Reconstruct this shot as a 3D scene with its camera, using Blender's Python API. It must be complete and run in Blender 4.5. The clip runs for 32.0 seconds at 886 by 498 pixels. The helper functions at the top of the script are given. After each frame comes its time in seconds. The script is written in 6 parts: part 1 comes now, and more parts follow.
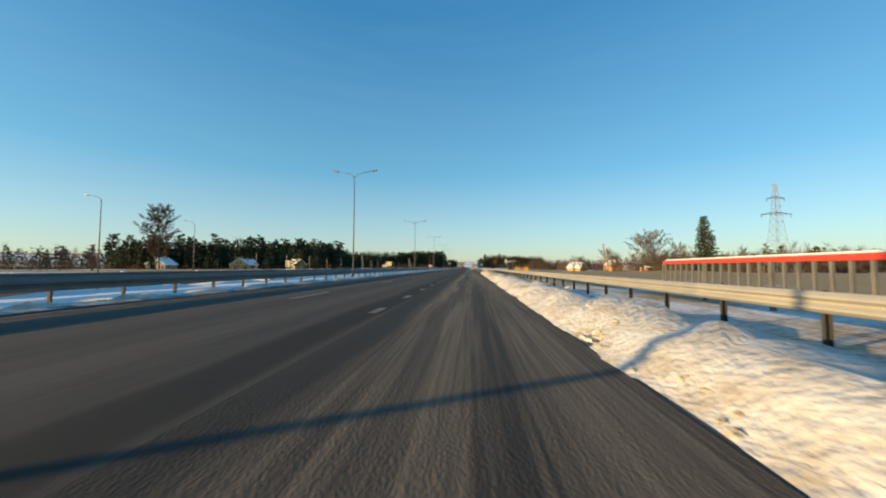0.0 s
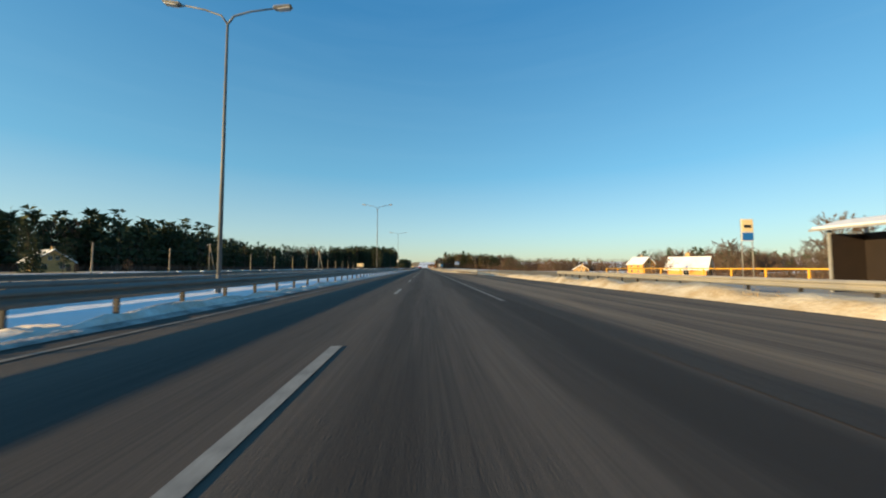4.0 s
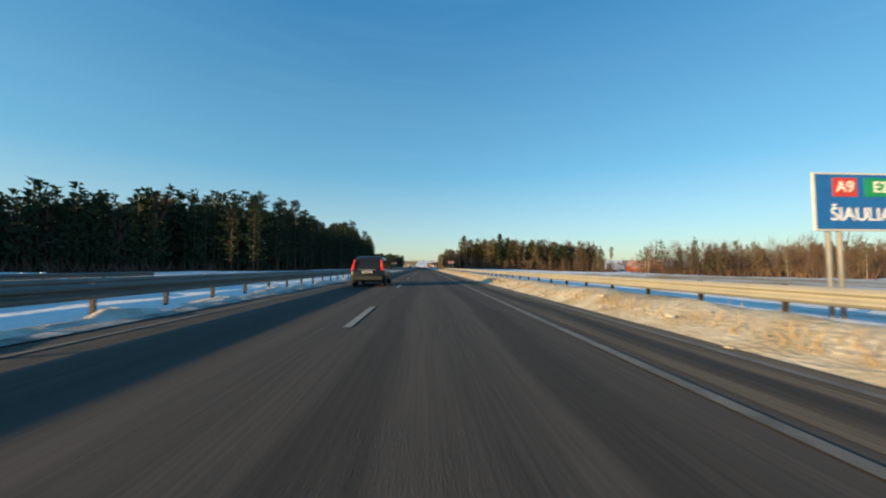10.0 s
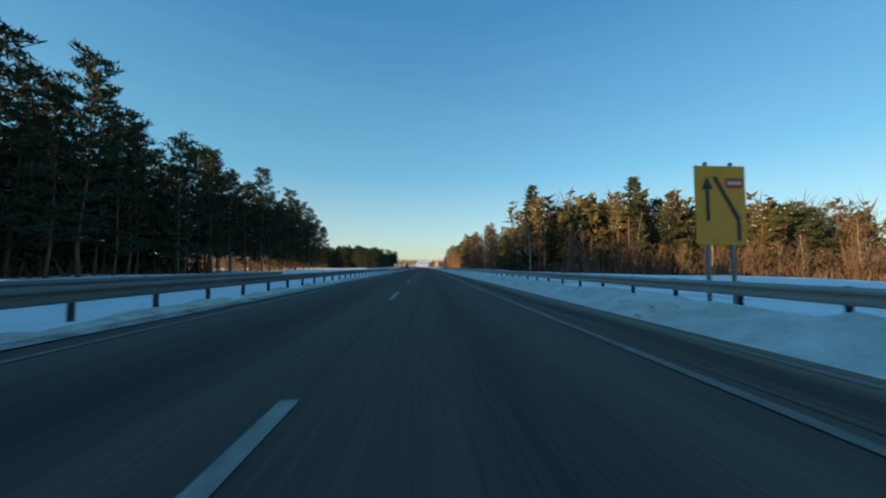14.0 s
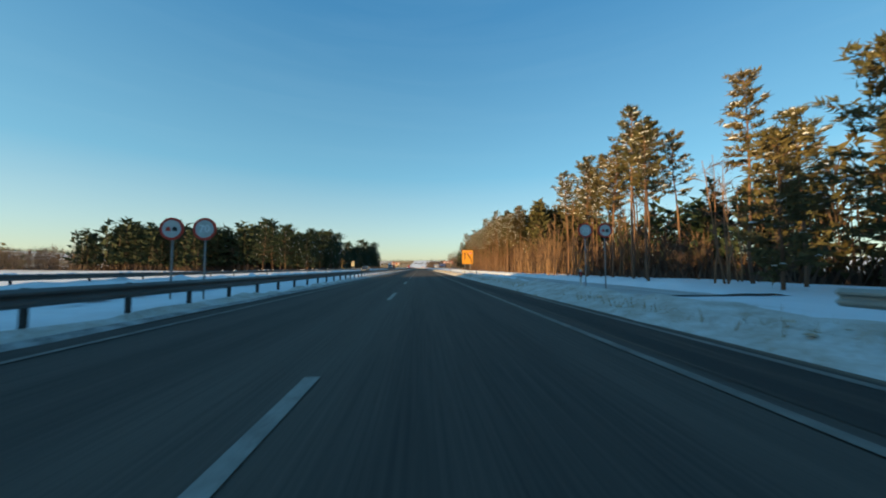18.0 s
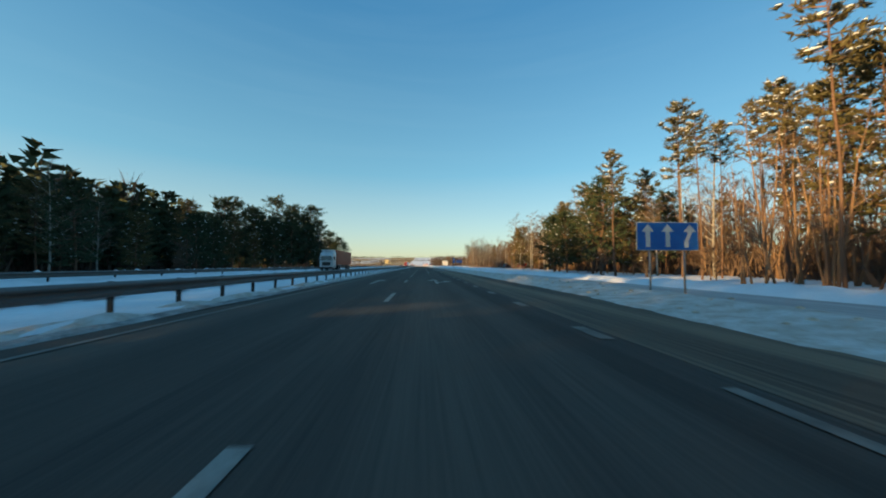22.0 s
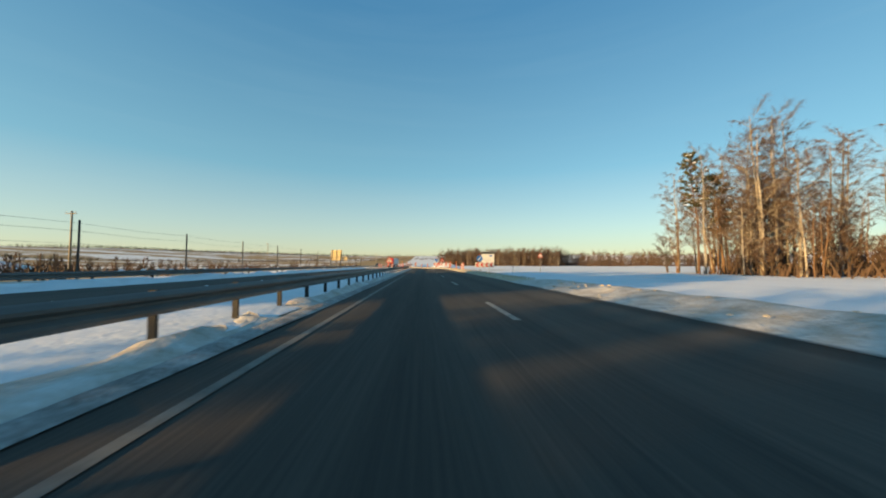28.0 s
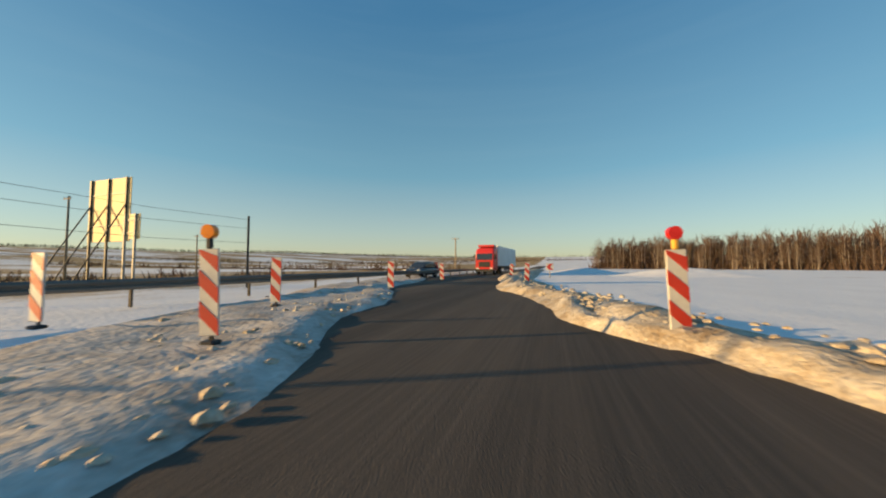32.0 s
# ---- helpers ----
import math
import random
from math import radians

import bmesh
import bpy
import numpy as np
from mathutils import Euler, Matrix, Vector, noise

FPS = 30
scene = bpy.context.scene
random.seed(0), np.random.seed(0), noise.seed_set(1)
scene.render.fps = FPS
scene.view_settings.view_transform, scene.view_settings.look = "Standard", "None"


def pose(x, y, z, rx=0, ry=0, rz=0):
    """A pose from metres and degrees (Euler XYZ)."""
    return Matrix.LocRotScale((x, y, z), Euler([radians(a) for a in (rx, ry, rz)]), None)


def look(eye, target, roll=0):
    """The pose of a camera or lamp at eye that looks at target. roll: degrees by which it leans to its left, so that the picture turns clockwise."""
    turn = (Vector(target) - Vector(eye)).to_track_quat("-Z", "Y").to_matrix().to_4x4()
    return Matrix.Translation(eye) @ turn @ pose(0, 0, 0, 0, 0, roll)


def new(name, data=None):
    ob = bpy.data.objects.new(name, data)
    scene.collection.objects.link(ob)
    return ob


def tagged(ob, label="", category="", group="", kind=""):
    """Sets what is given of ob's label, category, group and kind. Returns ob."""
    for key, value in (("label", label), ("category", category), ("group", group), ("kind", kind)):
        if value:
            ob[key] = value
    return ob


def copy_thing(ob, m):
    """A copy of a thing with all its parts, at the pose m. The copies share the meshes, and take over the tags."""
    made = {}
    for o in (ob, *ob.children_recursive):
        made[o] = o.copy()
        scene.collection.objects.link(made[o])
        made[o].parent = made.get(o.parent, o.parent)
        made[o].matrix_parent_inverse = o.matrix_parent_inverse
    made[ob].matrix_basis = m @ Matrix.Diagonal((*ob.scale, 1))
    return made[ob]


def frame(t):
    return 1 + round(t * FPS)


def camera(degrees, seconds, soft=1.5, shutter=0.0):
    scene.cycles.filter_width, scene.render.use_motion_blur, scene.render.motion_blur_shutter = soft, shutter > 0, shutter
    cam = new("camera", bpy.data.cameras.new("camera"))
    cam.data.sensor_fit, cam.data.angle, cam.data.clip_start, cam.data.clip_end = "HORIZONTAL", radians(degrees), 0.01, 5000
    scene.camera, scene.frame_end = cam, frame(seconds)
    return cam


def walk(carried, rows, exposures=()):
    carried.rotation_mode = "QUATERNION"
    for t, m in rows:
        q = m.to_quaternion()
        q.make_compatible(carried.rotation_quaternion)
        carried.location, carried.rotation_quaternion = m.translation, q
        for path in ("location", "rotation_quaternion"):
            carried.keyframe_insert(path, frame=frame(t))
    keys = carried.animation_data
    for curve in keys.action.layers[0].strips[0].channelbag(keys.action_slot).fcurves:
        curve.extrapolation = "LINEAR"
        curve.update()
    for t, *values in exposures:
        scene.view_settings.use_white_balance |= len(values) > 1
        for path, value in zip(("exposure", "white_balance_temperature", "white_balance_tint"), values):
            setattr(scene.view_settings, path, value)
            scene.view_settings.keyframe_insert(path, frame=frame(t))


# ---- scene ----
# ---------------- camera ----------------
cam = camera(104.0, 32.0, soft=2.0, shutter=0.06)
EYE = 1.08
# seconds, metres right of the lane line, metres along the road, heading, tilt
ROWS = [
    (0, 6.09, 0.05, 4.61, 2.99),
    (0.5, 4.87, 9.57, 0.20, 3.01),
    (1, 3.96, 20.34, 0.74, 3.04),
    (1.5, 3.30, 32.07, 0.77, 3.06),
    (2, 2.69, 44.84, -0.18, 3.08),
    (2.5, 2.09, 58.70, -0.82, 3.11),
    (3, 1.59, 73.85, -1.70, 3.13),
    (3.5, 1.33, 89.84, -2.59, 3.11),
    (4.5, 1.11, 124.90, -3.14, 3.07),
    (5.5, 0.99, 162.68, -3.17, 3.04),
    (6, 1.01, 181.62, -3.36, 2.99),
    (6.5, 1.07, 200.80, -3.62, 2.94),
    (7, 1.13, 219.97, -3.67, 2.90),
    (7.5, 1.17, 239.06, -3.75, 2.85),
    (8, 1.20, 258.14, -3.67, 2.87),
    (8.5, 1.23, 277.02, -3.45, 2.90),
    (9, 1.26, 295.90, -3.33, 2.92),
    (9.5, 1.31, 314.54, -3.32, 2.94),
    (10, 1.35, 333.18, -3.25, 2.95),
    (10.5, 1.34, 351.59, -3.25, 2.96),
    (11, 1.32, 370.00, -3.29, 2.97),
    (11.5, 1.27, 388.34, -3.06, 2.98),
    (12, 1.23, 406.67, -3.15, 2.99),
    (12.5, 1.18, 425.00, -3.32, 3.06),
    (13, 1.14, 443.32, -3.42, 3.13),
    (13.5, 1.12, 461.62, -3.29, 3.01),
    (14, 1.07, 479.93, -3.15, 2.90),
    (14.5, 1.03, 498.25, -3.13, 2.99),
    (15.5, 1.02, 534.91, -3.44, 3.03),
    (16.5, 1.02, 571.64, -3.59, 3.07),
    (17, 1.03, 590.02, -3.64, 3.08),
    (17.5, 1.04, 608.30, -3.70, 3.07),
    (18, 1.05, 626.58, -3.69, 3.06),
    (18.5, 1.07, 644.51, -3.66, 3.04),
    (19, 1.07, 662.44, -3.60, 3.03),
    (19.5, 1.09, 679.92, -3.57, 3.02),
    (20, 1.15, 697.41, -3.55, 3.00),
    (20.5, 1.12, 714.39, -3.38, 2.99),
    (21, 1.14, 731.38, -3.37, 2.71),
    (21.5, 1.09, 748.23, -3.37, 2.69),
    (22, 1.07, 765.08, -3.40, 2.66),
    (22.5, 1.07, 781.93, -3.45, 2.64),
    (23, 1.05, 798.78, -3.29, 2.62),
    (23.5, 0.97, 815.63, -3.03, 2.61),
    (24, 0.82, 832.48, -2.40, 2.60),
    (24.5, 0.53, 849.33, -1.74, 2.59),
    (25, 0.02, 866.15, -1.19, 2.58),
    (25.5, -0.61, 882.78, -1.19, 2.57),
    (26, -1.09, 899.15, -2.15, 2.57),
    (26.5, -1.54, 915.28, -2.74, 2.57),
    (27, -1.77, 931.12, -3.13, 2.57),
    (27.5, -1.88, 946.65, -3.40, 2.57),
    (28, -1.83, 961.87, -3.39, 2.57),
    (28.5, -1.72, 976.58, -3.33, 2.57),
    (29, -1.61, 991.78, -3.44, 2.57),
    (29.5, -1.52, 1006.03, -3.89, 2.38),
    (30, -1.46, 1020.14, -3.56, 2.43),
    (30.5, -1.59, 1033.25, -1.95, 2.48),
    (31, -2.33, 1046.29, 4.18, 2.55),
    (31.5, -4.38, 1058.27, 12.33, 2.62),
    (32, -7.27, 1069.91, 17.64, 2.90)]
walk(cam, [(t, pose(x, y, EYE, 90 + tilt, 0, a)) for t, x, y, a, tilt in ROWS],
     exposures=[(0, 1.2, 5550, -8), (12, 1.2, 5550, -8), (15, 1.25, 5750, -8), (18, 1.3, 5950, -8), (22, 1.3, 6100, -8), (27, 1.25, 6500, -7), (29, 1.25, 6550, -6), (30.5, 1.2, 6550, -4), (31, 1.0, 6550, -3), (32, 0.95, 6550, -3)])

# ---------------- light ----------------
SUN_AZ = Vector((0.88, 0.475, 0)).normalized()      # way the light travels over the ground
SUN_EL = radians(9.3)
world = bpy.data.worlds.new("sky")
scene.world = world
world.use_nodes = True
wn, wl = world.node_tree.nodes, world.node_tree.links
bg = wn["Background"]
sky = wn.new("ShaderNodeTexSky")
sky.sky_type = "NISHITA"
sky.sun_disc = False
sky.sun_elevation = SUN_EL
sky.sun_rotation = math.atan2(-SUN_AZ.x, -SUN_AZ.y)
sky.altitude = 100
sky.air_density, sky.dust_density, sky.ozone_density = 1.0, 0.6, 2.9
# thin high cloud drawn out into faint streaks
co = wn.new("ShaderNodeTexCoord")
mp = wn.new("ShaderNodeMapping")
mp.inputs["Scale"].default_value, mp.inputs["Rotation"].default_value = (1.2, 2.2, 17.0), (0.03, 0.06, 0.4)
cirrus = wn.new("ShaderNodeTexNoise")
cirrus.inputs["Scale"].default_value, cirrus.inputs["Detail"].default_value, cirrus.inputs["Distortion"].default_value = 1.6, 7, 0.6
thin = wn.new("ShaderNodeMapRange")
thin.inputs["From Min"].default_value, thin.inputs["From Max"].default_value = 0.5, 0.85
thin.inputs["To Min"].default_value, thin.inputs["To Max"].default_value = 0.0, 0.075
veil = wn.new("ShaderNodeMix")
veil.data_type = "RGBA"
veil.inputs["B"].default_value = (2.9, 3.3, 3.9, 1)
wl.new(co.outputs["Generated"], mp.inputs[0])
wl.new(mp.outputs[0], cirrus.inputs["Vector"])
wl.new(cirrus.outputs["Fac"], thin.inputs["Value"])
wl.new(thin.outputs[0], veil.inputs["Factor"])
wl.new(sky.outputs[0], veil.inputs["A"])
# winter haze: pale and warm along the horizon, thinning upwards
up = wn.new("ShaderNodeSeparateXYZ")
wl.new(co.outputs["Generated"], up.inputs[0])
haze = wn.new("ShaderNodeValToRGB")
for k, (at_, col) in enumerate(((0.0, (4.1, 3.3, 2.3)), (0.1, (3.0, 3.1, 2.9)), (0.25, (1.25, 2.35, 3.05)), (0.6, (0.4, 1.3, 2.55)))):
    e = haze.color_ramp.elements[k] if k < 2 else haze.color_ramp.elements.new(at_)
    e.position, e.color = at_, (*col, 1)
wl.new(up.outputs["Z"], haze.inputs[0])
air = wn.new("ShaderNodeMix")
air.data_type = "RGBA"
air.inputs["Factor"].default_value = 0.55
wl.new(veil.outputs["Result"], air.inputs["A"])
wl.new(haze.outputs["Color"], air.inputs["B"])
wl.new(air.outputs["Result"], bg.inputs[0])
bg.inputs[1].default_value = 0.093
sun = new("sun", bpy.data.lights.new("sun", "SUN"))
sun.data.energy, sun.data.angle, sun.data.color = 4.7, radians(0.6), (1.0, 0.59, 0.25)
sun.matrix_world = look((0, 0, 60), Vector((0, 0, 60)) + SUN_AZ * math.cos(SUN_EL) - Vector((0, 0, math.sin(SUN_EL))))
# ---------------- materials ----------------
def mat(name, base, rough=0.7, metal=0.0, alt=None, scale=4.0, bump=0.0, bscale=30.0, stretch=(1, 1, 1), amount=0.5, rand=0.0, spec=0.4, fine=None):
    """A surface with two scales of variation; alt is the second colour, rand varies it from piece to piece."""
    m = bpy.data.materials.new(name)
    m.use_nodes = True
    n, l = m.node_tree.nodes, m.node_tree.links
    b = n["Principled BSDF"]
    b.inputs["Roughness"].default_value = rough
    b.inputs["Metallic"].default_value = metal
    b.inputs["Specular IOR Level"].default_value = spec
    geo = n.new("ShaderNodeNewGeometry")
    mp = n.new("ShaderNodeMapping")
    mp.inputs["Scale"].default_value = stretch
    l.new(geo.outputs["Position"], mp.inputs["Vector"])
    n1 = n.new("ShaderNodeTexNoise")
    n1.inputs["Scale"].default_value = scale
    n1.inputs["Detail"].default_value = 5
    l.new(mp.outputs[0], n1.inputs["Vector"])
    n2 = n.new("ShaderNodeTexNoise")
    n2.inputs["Scale"].default_value = fine or scale * 9
    n2.inputs["Detail"].default_value = 3
    l.new(mp.outputs[0], n2.inputs["Vector"])
    add = n.new("ShaderNodeMath")
    add.operation = "ADD"
    l.new(n1.outputs["Fac"], add.inputs[0])
    half = n.new("ShaderNodeMath")
    half.operation = "MULTIPLY_ADD"
    half.inputs[1].default_value, half.inputs[2].default_value = 0.5, -0.25
    l.new(n2.outputs["Fac"], half.inputs[0])
    l.new(half.outputs[0], add.inputs[1])
    last = add
    if rand:
        oi = n.new("ShaderNodeObjectInfo")
        ra = n.new("ShaderNodeMath")
        ra.operation = "MULTIPLY_ADD"
        ra.inputs[1].default_value, ra.inputs[2].default_value = rand, -rand / 2
        l.new(oi.outputs["Random"], ra.inputs[0])
        ad2 = n.new("ShaderNodeMath")
        ad2.operation = "ADD"
        l.new(add.outputs[0], ad2.inputs[0])
        l.new(ra.outputs[0], ad2.inputs[1])
        last = ad2
    rmp = n.new("ShaderNodeMapRange")
    rmp.inputs["From Min"].default_value, rmp.inputs["From Max"].default_value = 0.5 - amount / 2, 0.5 + amount / 2
    l.new(last.outputs[0], rmp.inputs["Value"])
    mix = n.new("ShaderNodeMix")
    mix.data_type = "RGBA"
    alt = alt or tuple(c * 0.72 for c in base)
    mix.inputs["A"].default_value, mix.inputs["B"].default_value = (*base, 1), (*alt, 1)
    l.new(rmp.outputs[0], mix.inputs["Factor"])
    l.new(mix.outputs["Result"], b.inputs["Base Color"])
    if bump:
        nb = n.new("ShaderNodeTexNoise")
        nb.inputs["Scale"].default_value = bscale
        nb.inputs["Detail"].default_value = 4
        l.new(geo.outputs["Position"], nb.inputs["Vector"])
        bp = n.new("ShaderNodeBump")
        bp.inputs["Strength"].default_value = bump
        bp.inputs["Distance"].default_value = 0.05
        l.new(nb.outputs["Fac"], bp.inputs["Height"])
        l.new(bp.outputs[0], b.inputs["Normal"])
    return m


ASPHALT = mat("asphalt", (0.05, 0.044, 0.039), 0.85, alt=(0.106, 0.088, 0.072), scale=0.5, fine=14, stretch=(1.8, 0.03, 1), amount=0.42, bump=0.25, bscale=60, spec=0.15)
ASPHALT_SALT = mat("salted asphalt", (0.04, 0.032, 0.025), 0.85, alt=(0.19, 0.142, 0.095), scale=0.6, fine=9, stretch=(1.7, 0.03, 1), amount=0.3, bump=0.3, bscale=40, spec=0.3)
APRON_SLUSH = mat("grey slush", (0.2, 0.19, 0.175), 0.8, alt=(0.085, 0.078, 0.07), scale=0.9, fine=10, stretch=(1.4, 0.2, 1), amount=0.5, bump=0.5, bscale=14, spec=0.25)
LINE = mat("road paint", (0.36, 0.34, 0.30), 0.7, alt=(0.11, 0.10, 0.09), scale=2.5, fine=30, amount=0.7)
LINE_WORN = mat("worn road paint", (0.22, 0.2, 0.17), 0.75, alt=(0.09, 0.08, 0.068), scale=2.5, fine=30, amount=0.55)
SNOW = mat("snow", (0.80, 0.81, 0.83), 0.75, alt=(0.66, 0.67, 0.69), scale=1.2, fine=11, amount=0.7, bump=0.5, bscale=5, spec=0.25)
DIRTY_SNOW = mat("ploughed snow", (0.68, 0.67, 0.65), 0.85, alt=(0.36, 0.29, 0.21), scale=2.2, fine=16, amount=0.6, bump=0.9, bscale=9, spec=0.2)
OLD_SNOW = mat("old verge snow", (0.72, 0.71, 0.69), 0.85, alt=(0.46, 0.41, 0.34), scale=1.8, fine=14, amount=0.6, bump=0.8, bscale=9, spec=0.2)
VERGE = mat("snow and grass verge", (0.66, 0.6, 0.47), 0.9, alt=(0.36, 0.26, 0.13), scale=1.1, fine=13, amount=0.5, bump=0.9, bscale=9, spec=0.2)
PACKED = mat("packed snow track", (0.52, 0.51, 0.5), 0.8, alt=(0.3, 0.28, 0.26), scale=1.2, fine=14, stretch=(1.6, 0.15, 1), amount=0.5, bump=0.4, bscale=10)
CRUST = mat("crusted dirty snow", (0.62, 0.57, 0.48), 0.85, alt=(0.3, 0.225, 0.14), scale=1.8, fine=15, amount=0.5, bump=1.0, bscale=11, spec=0.2)
SLUSH = mat("dirty slush", (0.6, 0.58, 0.55), 0.8, alt=(0.27, 0.23, 0.19), scale=1.3, fine=12, amount=0.5, bump=0.9, bscale=8, spec=0.25)
# darker tone of zinc for all rails left of the carriageway
ZINC_DARK = mat("darker zinc", (0.15, 0.145, 0.135), 0.6, 0.2, alt=(0.1, 0.096, 0.09), scale=1.5, fine=24, amount=0.7, rand=0.3)
GRIT = mat("gritty verge", (0.10, 0.09, 0.08), 0.95, alt=(0.5, 0.48, 0.46), scale=1.6, fine=18, amount=0.5, bump=0.8, bscale=18)
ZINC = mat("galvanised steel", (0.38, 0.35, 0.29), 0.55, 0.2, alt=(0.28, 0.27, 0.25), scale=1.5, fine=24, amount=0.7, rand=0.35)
POST_STEEL = mat("dull post steel", (0.045, 0.042, 0.039), 0.8, 0.1, alt=(0.03, 0.028, 0.026), scale=3, amount=0.6, rand=0.3)
POLE = mat("pole steel", (0.30, 0.295, 0.285), 0.6, 0.3, alt=(0.2, 0.195, 0.19), scale=2, amount=0.7)
LAMP_POLE = mat("dull lamp post steel", (0.17, 0.17, 0.165), 0.6, 0.2, alt=(0.11, 0.11, 0.105), scale=2, amount=0.7)
DARK = mat("dark steel", (0.035, 0.035, 0.038), 0.55, 0.2, scale=3)
CONCRETE = mat("concrete", (0.36, 0.34, 0.31), 0.85, alt=(0.24, 0.23, 0.21), scale=1.5, bump=0.3)
WOODPOLE = mat("weathered timber", (0.36, 0.30, 0.22), 0.85, alt=(0.2, 0.165, 0.12), scale=3, stretch=(4, 4, 0.4))
RED = mat("red paint", (0.62, 0.045, 0.025), 0.5, alt=(0.5, 0.04, 0.025), scale=3)
REFL_RED = mat("red sheeting", (0.5, 0.04, 0.02), 0.45, alt=(0.4, 0.035, 0.02), scale=5)
WHITE = mat("white sheeting", (0.6, 0.59, 0.56), 0.5, alt=(0.48, 0.47, 0.44), scale=5)
YELLOW = mat("yellow paint", (0.75, 0.42, 0.03), 0.5, alt=(0.62, 0.34, 0.03), scale=4)
BLUE = mat("blue sheeting", (0.02, 0.13, 0.42), 0.42, alt=(0.02, 0.1, 0.34), scale=4)
BLACK = mat("black sheeting", (0.02, 0.02, 0.02), 0.5, scale=4)
SIGNBACK = mat("sign back", (0.42, 0.42, 0.40), 0.5, 0.4, alt=(0.3, 0.3, 0.29), scale=3)
BARK_PINE = mat("pine bark", (0.18, 0.1, 0.058), 0.9, alt=(0.095, 0.054, 0.035), scale=1.6, fine=12, stretch=(3, 3, 0.7), amount=0.6, bump=0.6, bscale=14, rand=0.3)
BARK_DARK = mat("dark bark", (0.11, 0.075, 0.05), 0.9, alt=(0.06, 0.045, 0.03), scale=2, stretch=(3, 3, 0.6), bump=0.5, rand=0.2)
BARK_BIRCH = mat("birch bark", (0.45, 0.39, 0.32), 0.8, alt=(0.10, 0.085, 0.07), scale=1.5, fine=5, stretch=(1.5, 1.5, 4), amount=0.5, rand=0.2)
TWIG = mat("bare twigs", (0.115, 0.07, 0.046), 0.9, alt=(0.07, 0.045, 0.032), scale=1, rand=0.5)
TWIG_GREY = mat("grey twigs", (0.15, 0.122, 0.1), 0.9, alt=(0.09, 0.072, 0.06), scale=1, rand=0.5)
NEEDLE = mat("pine needles", (0.06, 0.058, 0.023), 0.8, alt=(0.12, 0.092, 0.038), scale=0.8, fine=4, rand=0.4, spec=0.2)
BARK_GOLD = mat("young bark", (0.24, 0.145, 0.075), 0.85, alt=(0.16, 0.09, 0.05), scale=2, stretch=(3, 3, 0.6), rand=0.4)
NEEDLE_DARK = mat("spruce needles", (0.026, 0.042, 0.02), 0.8, alt=(0.045, 0.055, 0.026), scale=0.8, fine=4, rand=0.4, spec=0.2)
GRASS = mat("dry grass", (0.40, 0.29, 0.13), 0.9, alt=(0.26, 0.17, 0.075), scale=1.5, fine=9)


def dark_tracks(m, tracks, tint):
    """Long wet and dirty streaks along the road; each is (across, half width, start, end, strength)."""
    n, l = m.node_tree.nodes, m.node_tree.links
    b = n["Principled BSDF"]
    colour = b.inputs["Base Color"].links[0].from_socket
    geo = n.new("ShaderNodeNewGeometry")
    sep = n.new("ShaderNodeSeparateXYZ")
    l.new(geo.outputs["Position"], sep.inputs[0])
    mp = n.new("ShaderNodeMapping")
    mp.inputs["Scale"].default_value = (0.9, 0.07, 1)
    l.new(geo.outputs["Position"], mp.inputs[0])
    waver = n.new("ShaderNodeTexNoise")
    waver.inputs["Scale"].default_value, waver.inputs["Detail"].default_value = 1.4, 6
    l.new(mp.outputs[0], waver.inputs["Vector"])
    bent = n.new("ShaderNodeMath")
    bent.operation = "MULTIPLY_ADD"
    bent.inputs[1].default_value = 1.3
    l.new(waver.outputs["Fac"], bent.inputs[0])
    l.new(sep.outputs["X"], bent.inputs[2])
    for x0, half, y0, y1, strength in tracks:
        off = n.new("ShaderNodeMath")
        off.operation = "SUBTRACT"
        off.inputs[1].default_value = x0 + 0.65
        l.new(bent.outputs[0], off.inputs[0])
        dist = n.new("ShaderNodeMath")
        dist.operation = "ABSOLUTE"
        l.new(off.outputs[0], dist.inputs[0])
        soft_ = n.new("ShaderNodeMapRange")
        soft_.interpolation_type = "SMOOTHSTEP"
        soft_.inputs["From Min"].default_value, soft_.inputs["From Max"].default_value = half, half * 0.35
        soft_.inputs["To Max"].default_value = strength
        l.new(dist.outputs[0], soft_.inputs["Value"])
        begin = n.new("ShaderNodeMapRange")
        begin.inputs["From Min"].default_value, begin.inputs["From Max"].default_value = y0, y0 + 25
        l.new(sep.outputs["Y"], begin.inputs["Value"])
        stop = n.new("ShaderNodeMapRange")
        stop.inputs["From Min"].default_value, stop.inputs["From Max"].default_value = y1, y1 - 25
        l.new(sep.outputs["Y"], stop.inputs["Value"])
        f1 = n.new("ShaderNodeMath")
        f1.operation = "MULTIPLY"
        l.new(begin.outputs[0], f1.inputs[0])
        l.new(stop.outputs[0], f1.inputs[1])
        f2 = n.new("ShaderNodeMath")
        f2.operation = "MULTIPLY"
        l.new(f1.outputs[0], f2.inputs[0])
        l.new(soft_.outputs[0], f2.inputs[1])
        mix = n.new("ShaderNodeMix")
        mix.data_type = "RGBA"
        mix.inputs["B"].default_value = (*tint, 1)
        l.new(f2.outputs[0], mix.inputs["Factor"])
        l.new(colour, mix.inputs["A"])
        colour = mix.outputs["Result"]
    l.new(colour, b.inputs["Base Color"])


